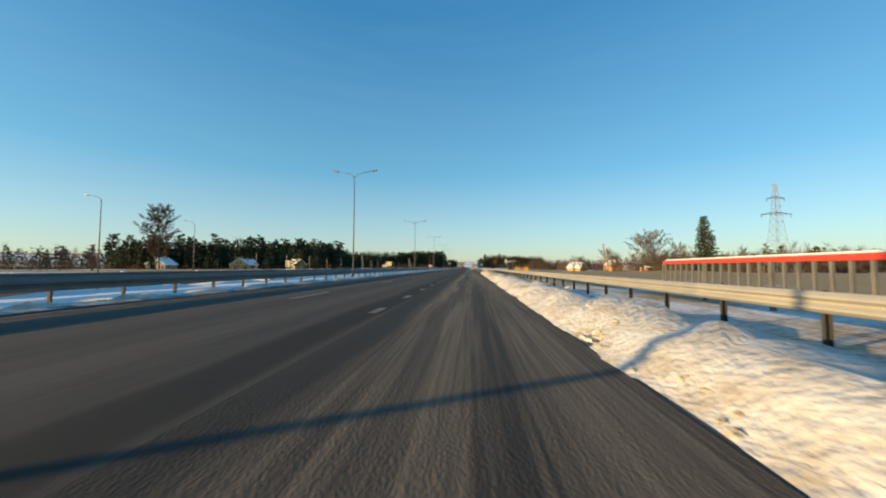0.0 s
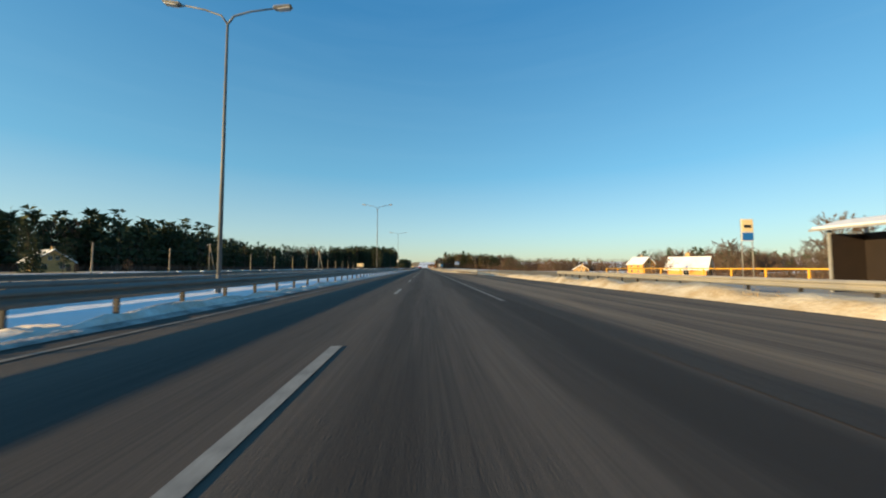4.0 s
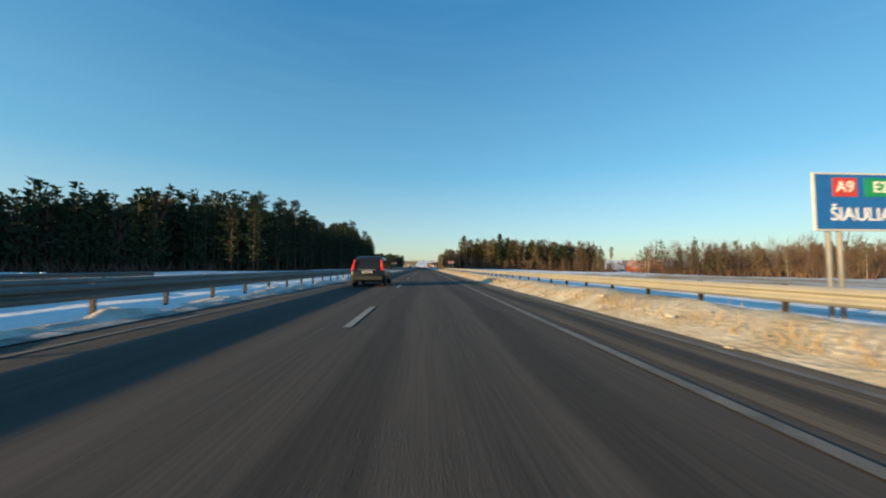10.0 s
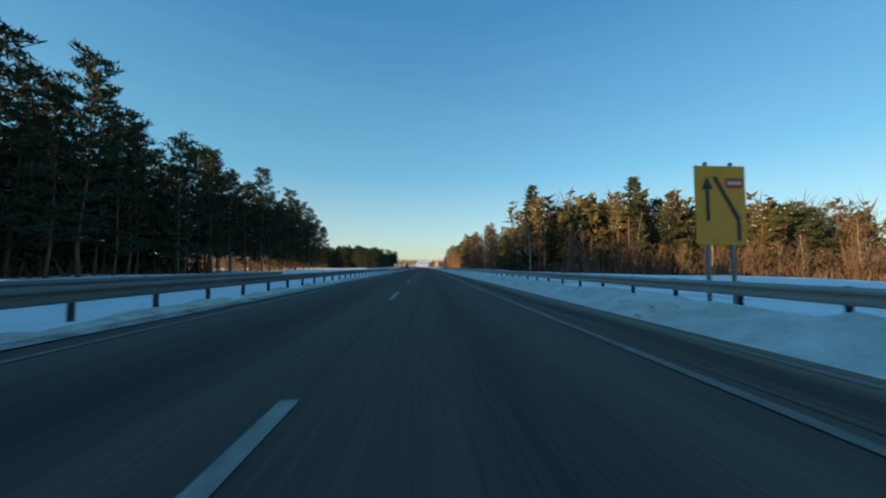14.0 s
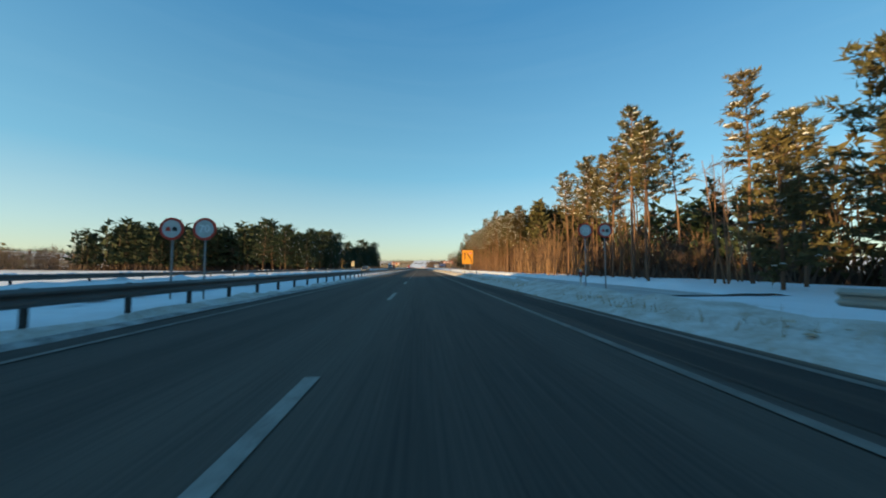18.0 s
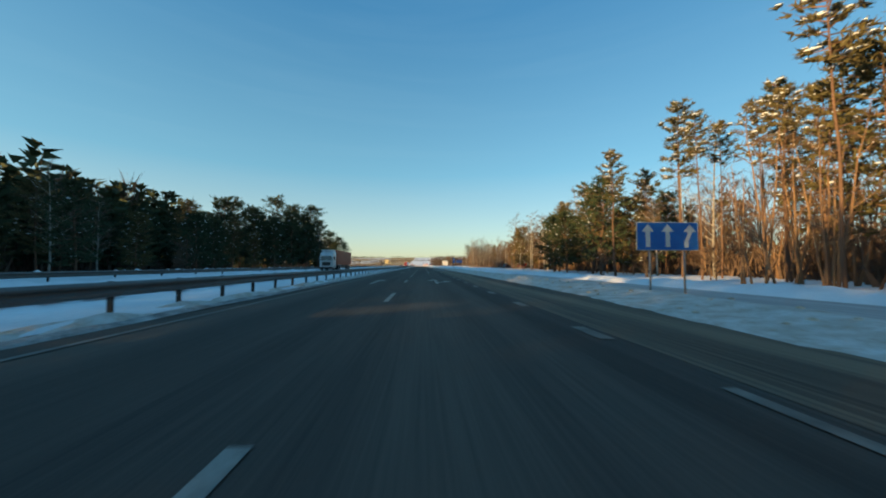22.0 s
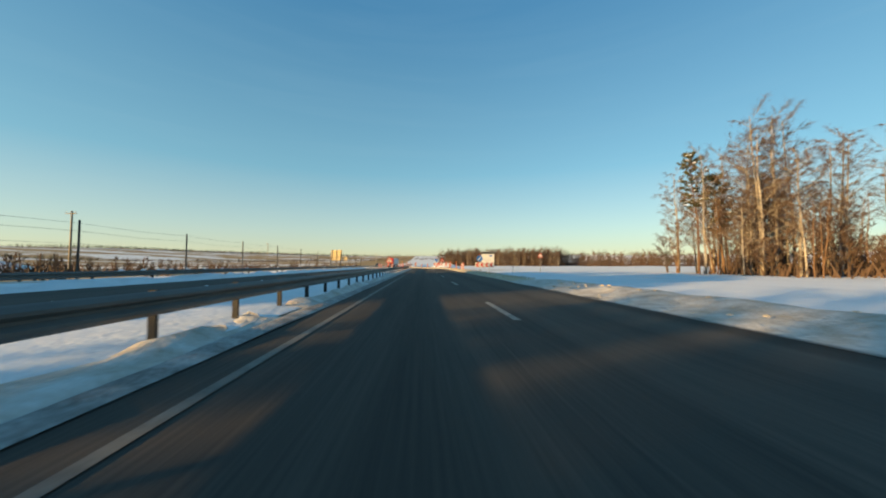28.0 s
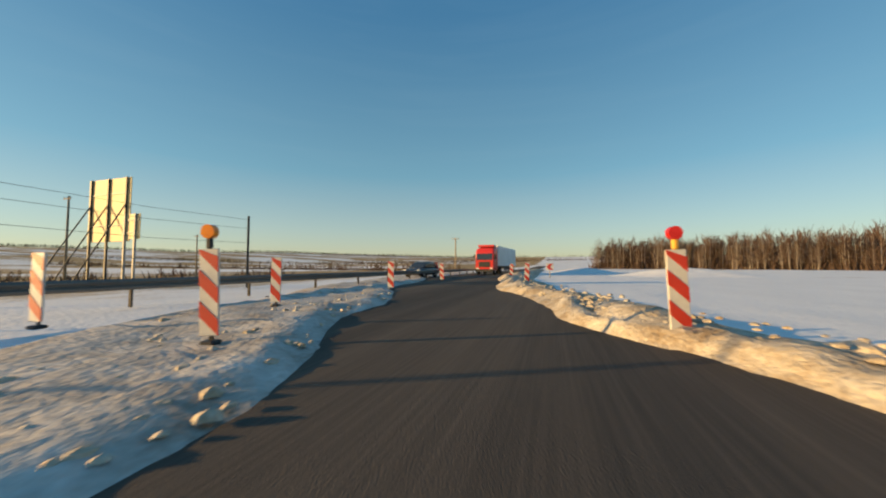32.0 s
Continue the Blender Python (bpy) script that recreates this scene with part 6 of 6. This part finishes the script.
# --- tall field fence ---
t = thing("field_fence", "line of tall thin fence posts strung with wires", "fence")
fp = Shape().tube([(0, 0, -0.3), (0, 0, 3.9)], [0.07, 0.06], 6).mesh("post", DARK)
for i in range(16):
    part("post", fp, DARK, t, m=pose(-23.5, 935 + 10 * i, 0))
for z in (3.7, 3.2, 2.4, 1.5):
    pts = []
    for i in range(31):
        pts.append((-23.5, 935 + 5 * i, z - (0.1 if i % 2 else 0)))
    part("wire", Shape().tube(pts, [0.009] * 31, 3, False), DARK, t)
t = thing("field_fence", "row of tall pale timber posts with thin wires", "fence")
fp = Shape().tube([(0, 0, -0.3), (0, 0, 3.0)], [0.06, 0.05], 6).mesh("post", WOODPOLE)
for i in range(26):
    part("post", fp, WOODPOLE, t, m=pose(-24.0, 46.5 + 8.0 * i, 0))
for z in (2.7, 1.9, 1.1):
    part("wire", Shape().tube([(-24.0, 46.5 + 8.0 * i, z) for i in range(26)], [0.007] * 26, 3, False), DARK, t)


# ---------------- buildings ----------------
OCHRE = mat("ochre timber wall", (0.66, 0.33, 0.08), 0.8, alt=(0.52, 0.25, 0.06), scale=1.2, stretch=(1, 1, 6), bump=0.2)
BARN_RED = mat("red barn wall", (0.3, 0.06, 0.035), 0.8, alt=(0.2, 0.045, 0.03), scale=1.2, stretch=(4, 4, 0.5))
PLASTER = mat("yellow plaster", (0.46, 0.30, 0.12), 0.85, alt=(0.36, 0.24, 0.10), scale=0.8)
GREYWALL = mat("grey wall", (0.34, 0.32, 0.29), 0.85, alt=(0.24, 0.23, 0.21), scale=0.8)
ROOF_SNOW = mat("snowy roof", (0.8, 0.82, 0.86), 0.8, alt=(0.62, 0.64, 0.68), scale=0.7, bump=0.3, bscale=4)
ROOF_THIN = mat("roof with thin snow", (0.42, 0.3, 0.26), 0.8, alt=(0.24, 0.1, 0.07), scale=0.5, amount=0.6, bump=0.3, bscale=4)
PORCH = mat("grey-brown plaster", (0.3, 0.25, 0.19), 0.85, alt=(0.22, 0.18, 0.14), scale=0.9)
BROWN = mat("brown joinery", (0.12, 0.07, 0.04), 0.7, scale=3)


def house(name, label, x, y, w, d, eave, ridge, wall, turn=0.0, roof=ROOF_SNOW, windows=(3, 2), floors=2, chimney=True, door=True, along_y=False):
    """A gabled house: ridge along its depth (local y), the gable looks to -y."""
    t = thing(name, label, "house", pose(x, y, ground_z(x, y) - 0.2, 0, 0, turn))
    th = 0.3
    gable = [(-w / 2, 0), (w / 2, 0), (w / 2, eave), (0, ridge), (-w / 2, eave)]
    part("gable_wall", Shape().prism(gable, 0, th), wall, t)
    part("gable_wall", Shape().prism(gable, d - th, d), wall, t)
    for sg in (-1, 1):
        part("side_wall", Shape().box((sg * (w / 2 - th / 2), d / 2, eave / 2), (th, d - 2 * th, eave)), wall, t)
        over = 0.6
        sl = math.hypot(w / 2, ridge - eave)
        ux, uz = (w / 2) / sl, -(ridge - eave) / sl
        e = (sg * (w / 2 + over * ux), eave + over * uz)
        part("roof_slope", Shape().prism([(0, ridge + 0.02), e, (e[0], e[1] + 0.24), (0, ridge + 0.26)][::sg], -0.5, d + 0.5), roof, t, "snow-covered roof slope")
    nx, ny = windows
    def window(px, py, pz, ww, hh, side):
        wn_ = thing_part = part("window", Shape().box((px, py, pz), (ww, 0.08, hh) if side == 0 else (0.1, ww, hh)), WHITE, t, "white window frame")
        off_ = (0, -0.045, 0) if side == 0 else (0.055 * side, 0, 0)
        for k in (-1, 1):
            c = (px + off_[0] + (k * ww * 0.23 if side == 0 else 0), py + off_[1] + (0 if side == 0 else k * ww * 0.23), pz)
            part("pane", Shape().box(c, (ww * 0.4, 0.02, hh * 0.86) if side == 0 else (0.02, ww * 0.4, hh * 0.86)), GLASS, wn_)
    fh = eave / floors
    for f in range(floors):
        for i in range(nx):
            window((i - (nx - 1) / 2) * w / (nx + 0.4), -0.01, fh * (f + 0.55), 1.0, 1.25, 0)
        for sg in (-1, 1):
            for i in range(ny):
                window(sg * (w / 2 + 0.01), d * (i + 0.7) / (ny + 0.4), fh * (f + 0.55), 1.1, 1.25, sg)
    if ridge - eave > 2.4:
        for k in (-0.7, 0.7):
            window(k, -0.01, eave + (ridge - eave) * 0.3, 0.85, 1.1, 0)
    if chimney:
        part("chimney", Shape().box((w * 0.12, d * 0.55, ridge + 0.3), (0.6, 0.8, 1.7), bevel=0.02), PLASTER, t)
    if door:
        part("door", Shape().box((w * 0.36, -0.03, 1.05), (0.95, 0.1, 2.1), bevel=0.01), BROWN, t)
    return t


house("house", "ochre timber house with a steep snowy roof", 125, 292, 11, 9, 5.4, 9.2, OCHRE, 24)
house("house", "small ochre outbuilding with snow on its roof", 147, 285, 7, 7, 2.6, 4.4, OCHRE, 20, floors=1, windows=(2, 1), chimney=False)
house("house", "low pale cottage with a snowy roof and yellow chimney", 99, 319, 9, 8, 2.4, 5.0, PLASTER, -20, floors=1)
house("house", "low pale cottage far across a field", 150, 330, 9, 8, 2.4, 5.0, GREYWALL, -10, floors=1)
house("house", "small yellow house with a steep snowy roof", 62, 178, 6, 7, 2.2, 4.6, OCHRE, 40, floors=1, windows=(1, 1))
house("barn", "red barn with a snow-covered roof", 167, 566, 14, 22, 4.2, 8.0, BARN_RED, 60, roof=ROOF_THIN, floors=1, windows=(2, 3), chimney=False)
house("barn", "low red barn wing with snow on its roof", 154, 561, 10, 9, 2.6, 4.6, BARN_RED, 50, roof=ROOF_THIN, floors=1, windows=(2, 1), chimney=False)
for x, y, w_, a, c in ((-112, 168, 8, 30, PLASTER), (-128, 190, 9, -25, GREYWALL), (-98, 205, 8, 60, PLASTER), (-150, 160, 9, 10, GREYWALL)):
    house("house", "small pale village house with a snowy gable roof", x, y, w_, 9, 2.8, 6.0, c, a, floors=1, windows=(2, 2))
house("shed", "long low grey-green shed with a flat snowy roof", -112, 66, 9, 30, 3.4, 4.0, GREYWALL, 70, floors=1, windows=(2, 4), chimney=False)


# --- roadside inn ---
def inn():
    t = house("inn", "long two-storey inn, yellow gable in the sun, snowy roof", -62.8, 908.6, 9.4, 20, 10.6, 13.4, PLASTER, 0, windows=(2, 6), floors=3, door=False)
    part("cladding", Shape().box((4.715, 10, 8.7), (0.05, 19.9, 3.6)), BROWN, t, "dark timber cladding of the upper floor")
    b = part("balcony", Shape().box((5.4, 10, 6.6), (1.5, 19.6, 0.16), bevel=0.02), BROWN, t, "dark timber balcony")
    part("balustrade", Shape().box((6.1, 10, 7.2), (0.07, 19.6, 1.0)), BROWN, b)
    a = part("porch", Shape().box((7.6, 5, 2.3), (5.8, 8, 4.6), bevel=0.05), PORCH, t, "grey-brown porch with dark arches")
    part("porch_roof", Shape().box((8.0, 5, 5.5), (7.4, 9.6, 0.25), Matrix.Rotation(radians(16), 3, "Y")), ROOF_SNOW, a, "sloping snowy porch roof")
    part("cladding", Shape().box((7.6, 5, 4.2), (5.86, 8.06, 1.3)), BROWN, a, "dark timber band")
    part("hut", Shape().box((9.5, 26, 1.3), (4, 5, 2.6), bevel=0.03), BROWN, t, "dark timber kiosk")
    part("hut_roof", Shape().box((9.5, 26, 2.72), (4.8, 5.8, 0.22), Matrix.Rotation(radians(8), 3, "Y")), ROOF_SNOW, t, "snowy flat roof")
    part("chimney", Shape().box((0.6, 5, 13.9), (1.2, 1.0, 2.2), bevel=0.03), PLASTER, t, "broad sunlit chimney")
    part("chimney", Shape().box((0.6, 18, 13.9), (1.2, 1.0, 2.0), bevel=0.03), PLASTER, t, "broad sunlit chimney")
    def arch(c, r):
        return [(c - r, 0.2), (c + r, 0.2)] + [(c + r * math.cos(w), 1.7 + r * math.sin(w)) for w in [math.pi * i / 10 for i in range(11)]]
    for k in (-2.0, 2.0):
        pts = arch(5 + k, 1.3)
        s = Shape()
        m_ = len(pts)
        s.v += [(10.53, py, pz) for py, pz in pts] + [(10.49, py, pz) for py, pz in pts]
        s.f += [tuple(range(m_)), tuple(range(2 * m_ - 1, m_ - 1, -1))] + [(i, m_ + i, m_ + (i + 1) % m_, (i + 1) % m_) for i in range(m_)]
        part("arch", s, BROWN, a, "dark archway")
        part("arch", Shape().prism(arch(7.6 + k * 0.65, 1.0), 0.96, 1.0), BROWN, a, "dark archway")


inn()


# ---------------- vehicles ----------------
PAINT_BLACK = mat("black car paint", (0.012, 0.012, 0.014), 0.3, 0.0, alt=(0.014, 0.014, 0.016), scale=1.5, spec=0.35)
PAINT_DARK = mat("dark blue car paint", (0.02, 0.024, 0.035), 0.25, spec=0.7, scale=1.5)
PAINT_WINE = mat("dark red car paint", (0.12, 0.015, 0.012), 0.3, spec=0.6, scale=1.5)
CAB_RED = mat("red lorry paint", (0.55, 0.03, 0.025), 0.35, spec=0.6, scale=1)
CAB_WHITE = mat("white lorry paint", (0.62, 0.64, 0.66), 0.4, spec=0.6, scale=1)
TARP = mat("rust-red tarpaulin", (0.38, 0.09, 0.035), 0.6, alt=(0.3, 0.07, 0.03), scale=0.8, bump=0.2, bscale=3)
TRAILER = mat("white trailer side", (0.72, 0.73, 0.74), 0.5, alt=(0.6, 0.61, 0.62), scale=0.6)
RUBBER = mat("tyre rubber", (0.02, 0.02, 0.02), 0.85, scale=8)
CHROME = mat("alloy", (0.55, 0.55, 0.56), 0.3, 0.8, scale=6)


def loft(sections, n=16, power=4.0):
    """A hull through sections (y, half width, bottom, top); rounded oblong rings."""
    s = Shape()
    for y, w, z0, z1 in sections:
        zc, zh = (z0 + z1) / 2, (z1 - z0) / 2
        for j in range(n):
            a = 2 * math.pi * (j + 0.5) / n
            c, d = math.cos(a), math.sin(a)
            s.v.append((w * math.copysign(abs(c) ** (2 / power), c), y, zc + zh * math.copysign(abs(d) ** (2 / power), d)))
    k = len(sections)
    for i in range(k - 1):
        for j in range(n):
            s.f.append((i * n + j, (i + 1) * n + j, (i + 1) * n + (j + 1) % n, i * n + (j + 1) % n))
    s.f += [tuple(range(n)), tuple((k - 1) * n + j for j in range(n - 1, -1, -1))]
    return s


def wheel(t, x, y, r, w=0.22, double=False):
    tyre = Shape()
    n = 24
    for px, rr in ((-w / 2, r * 0.62), (-w / 2, r * 0.94), (-w * 0.35, r), (w * 0.35, r), (w / 2, r * 0.94), (w / 2, r * 0.62)):
        for j in range(n):
            a = 2 * math.pi * j / n
            tyre.v.append((px, rr * math.cos(a), rr * math.sin(a)))
    for i in range(6):
        for j in range(n):
            tyre.f.append((i * n + j, i * n + (j + 1) % n, ((i + 1) % 6) * n + (j + 1) % n, ((i + 1) % 6) * n + j))
    wh = part("wheel", tyre, RUBBER, t, smooth=True, m=pose(x, y, r))
    rim = Shape()
    sg = 1 if x > 0 else -1
    for j in range(5):
        a = 2 * math.pi * j / 5
        c = Vector((sg * w * 0.4, 0.36 * r * math.cos(a), 0.36 * r * math.sin(a)))
        rim.box(c, (0.03, r * 0.16, r * 0.6), Matrix.Rotation(a - math.pi / 2, 3, "X"))
    rim.tube([(sg * w * 0.3, 0, 0), (sg * w * 0.45, 0, 0)], [r * 0.16, r * 0.14], 10)
    part("rim", rim, CHROME, wh)
    part("hub_disc", Shape().tube([(sg * w * 0.1, 0, 0), (sg * w * 0.2, 0, 0)], [r * 0.62, r * 0.62], 20), DARK, wh)


def car(name, label, m, paint, L=4.6, W=1.87, H=1.68, estate=True, lit=False):
    """A car that looks along +y, its rear at y = 0."""
    t = thing(name, label, "car", m)
    b = 0.24
    part("body", loft([(0.0, W * 0.44, b + 0.22, 0.86), (0.08, W * 0.485, b + 0.08, 0.96), (0.6, W * 0.5, b, 1.0), (L * 0.5, W * 0.5, b, 0.97), (L * 0.74, W * 0.495, b, 0.95), (L * 0.93, W * 0.465, b + 0.04, 0.84), (L - 0.03, W * 0.42, b + 0.12, 0.72), (L, W * 0.36, b + 0.2, 0.62)], 20, 5.0), paint, t, smooth=True)
    back = 0.22 if estate else 0.75
    part("cabin", loft([(back - 0.08, W * 0.40, 0.88, 1.02), (back + 0.22, W * 0.40, 0.88, H - 0.12), (back + 0.6, W * 0.40, 0.88, H), (L * 0.52, W * 0.40, 0.88, H - 0.01), (L * 0.6, W * 0.405, 0.88, H - 0.1), (L * 0.76, W * 0.43, 0.86, 0.98)], 20, 5.5), paint, t, smooth=True)
    part("rear_window", Shape().poly([(-W * 0.33, back - 0.04, 1.02), (W * 0.33, back - 0.04, 1.02), (W * 0.29, back + 0.21, H - 0.2), (-W * 0.29, back + 0.21, H - 0.2)]).poly([(-W * 0.33, back - 0.03, 1.02), (-W * 0.29, back + 0.22, H - 0.2), (W * 0.29, back + 0.22, H - 0.2), (W * 0.33, back - 0.03, 1.02)]), GLASS, t)
    part("windscreen", Shape().box((0, L * 0.69, H * 0.76), (W * 0.7, 0.02, 0.68), Matrix.Rotation(radians(57), 3, "X")), GLASS, t)
    for sg in (-1, 1):
        for a, c in ((0.16, 0.34), (0.36, 0.55), (0.57, 0.66)):
            part("side_window", Shape().prism([(0, 0)] * 0 + [(0, 0)] * 0 + [(sg * W * 0.415 - 0.01, 1.02), (sg * W * 0.415 + 0.01, 1.02), (sg * W * 0.402 + 0.01, H - 0.22), (sg * W * 0.402 - 0.01, H - 0.22)], L * a, L * c), GLASS, t)
        part("tail_lamp", Shape().box((sg * W * 0.42, 0.14, 1.0), (0.16, 0.14, 0.42), Matrix.Rotation(radians(-sg * 12), 3, "Y"), bevel=0.03).box((sg * W * 0.39, 0.24, 1.3), (0.1, 0.12, 0.34), Matrix.Rotation(radians(-sg * 6), 3, "Y"), bevel=0.03), RED_LENS, t, "tall red tail lamp")
        part("headlamp", Shape().box((sg * W * 0.38, L - 0.12, 0.72), (0.36, 0.2, 0.16), bevel=0.04), LENS, t)
        part("mirror", Shape().box((sg * (W * 0.5 + 0.07), L * 0.66, 1.06), (0.2, 0.12, 0.14), bevel=0.03), paint, t)
        wheel(t, sg * (W * 0.5 - 0.13), L * 0.19, 0.35)
        wheel(t, sg * (W * 0.5 - 0.13), L * 0.8, 0.35)
    part("rear_bumper", Shape().box((0, 0.04, 0.48), (W * 0.88, 0.14, 0.26), bevel=0.05), DARK, t)
    part("front_bumper", Shape().box((0, L - 0.06, 0.42), (W * 0.84, 0.14, 0.22), bevel=0.05), DARK, t)
    pl = part("number_plate", Shape().box((0, -0.045, 0.8), (0.52, 0.02, 0.115), bevel=0.004), WHITE, t)
    part("bar", Shape().box((0, -0.058, 0.8), (0.4, 0.008, 0.06)), BLACK, pl)
    pf = part("number_plate", Shape().box((0, L + 0.02, 0.45), (0.52, 0.02, 0.115), bevel=0.004), WHITE, t)
    part("trim", Shape().box((0, -0.02, 0.92), (0.9, 0.03, 0.04), bevel=0.01), CHROME, t)
    return t


car("estate_car", "black estate car with tall red tail lamps", pose(-1.65, 352, 0), PAINT_BLACK)
car("car", "dark car on the far carriageway", pose(-13.6, 722, 0, 0, 0, 180), PAINT_DARK, 4.5, 1.8, 1.5, False)
car("car", "dark car coming round the bend", pose(-19.4, 1104, 0, 0, 0, 176), PAINT_DARK, 4.6, 1.85, 1.55)
car("car", "dark car parked on a snowy track by the trees", pose(30, 887, ground_z(30, 887), 0, 0, -50), PAINT_DARK, 4.3, 1.75, 1.5)
car("car", "dark red car parked among the trees", pose(32.5, 868, ground_z(32.5, 868), 0, 0, 70), PAINT_WINE, 4.5, 1.8, 1.6)


def lorry(name, label, m, cab, box, length=13.4):
    """A lorry that looks along -y, its front at y = 0."""
    t = thing(name, label, "lorry", m)
    c = part("cab", loft([(0.0, 1.16, 0.5, 2.3), (0.12, 1.22, 0.45, 2.9), (0.5, 1.25, 0.42, 3.45), (1.6, 1.25, 0.42, 3.75), (2.15, 1.25, 0.42, 3.75)], 20, 8), cab, t, smooth=False)
    part("windscreen", Shape().box((0, 0.05, 2.35), (2.1, 0.1, 0.85), Matrix.Rotation(radians(-8), 3, "X"), bevel=0.03), GLASS, c)
    for sg in (-1, 1):
        part("side_window", Shape().box((sg * 1.245, 0.75, 2.35), (0.04, 0.8, 0.7), bevel=0.01), GLASS, c)
        part("headlamp", Shape().box((sg * 0.9, 0.03, 0.85), (0.4, 0.12, 0.22), bevel=0.04), LENS, c)
        part("mirror", Shape().box((sg * 1.42, 0.25, 2.4), (0.2, 0.12, 0.6), bevel=0.03), DARK, c)
    part("grille", Shape().box((0, 0.0, 1.35), (1.5, 0.1, 0.7), bevel=0.03), DARK, c)
    part("bumper", Shape().box((0, 0.02, 0.55), (2.4, 0.25, 0.4), bevel=0.06), DARK, c)
    part("wind_shield", Shape().prism([(-1.1, 3.7), (1.1, 3.7), (1.05, 3.95), (-1.05, 3.95)], 0.9, 2.1), cab, c)
    tr = part("trailer", Shape().box((0, 2.7 + length / 2, 2.55), (2.5, length, 2.75), bevel=0.04), box, t)
    part("chassis", Shape().box((0, 2.2 + length / 2, 1.0), (1.2, length + 1.5, 0.3)), DARK, t)
    part("side_guard", Shape().box((-1.2, 2.7 + length * 0.45, 0.75), (0.05, length * 0.35, 0.35)).box((1.2, 2.7 + length * 0.45, 0.75), (0.05, length * 0.35, 0.35)), DARK, t)
    for sg in (-1, 1):
        for y in (1.0, 4.4, length - 1.6, length - 0.3, length + 1.0):
            wheel(t, sg * 1.08, y, 0.5, 0.3)
        for i in range(9):
            part("rib", Shape().box((sg * 1.262, 3.4 + i * (length - 1.4) / 8, 2.55), (0.03, 0.06, 2.6)), box, tr)
    return t


lorry("lorry", "red lorry cab with a long white trailer", pose(-15.8, 1114.5, 0, 0, 0, -4), CAB_RED, TRAILER)
lorry("lorry", "white lorry cab with a rust-red tarpaulin trailer", pose(-16.6, 830, 0), CAB_WHITE, TARP)

# --- dry grass along the snowy verge at the start ---
rng = random.Random(91)
gr = Shape()
for i in range(46000):
    y = rng.choice((rng.uniform(16, 120), rng.uniform(60, 230), rng.uniform(190, 330), rng.uniform(190, 440), rng.uniform(320, 450), rng.uniform(600, 762), rng.uniform(986, 1046)))
    x = along(y, RIGHT_EDGE) + 0.5 + abs(rng.gauss(0.4, 0.75))
    if noise.noise((x * 0.4, y * 0.06, 3.0)) < -0.42:
        continue
    lift = 0.12 if y > 900 else 0.16
    blade(gr, (x, y, ground_z(x, y) + lift), (rng.gauss(0, 0.35), rng.gauss(0, 0.35), 1), rng.uniform(0.12, 0.4) * (0.8 if y > 900 else 1), 0.026, rng)
tagged(part("dry_grass", gr, GRASS), "dry yellow grass stems poking through the snow", "grass", kind="stuff")
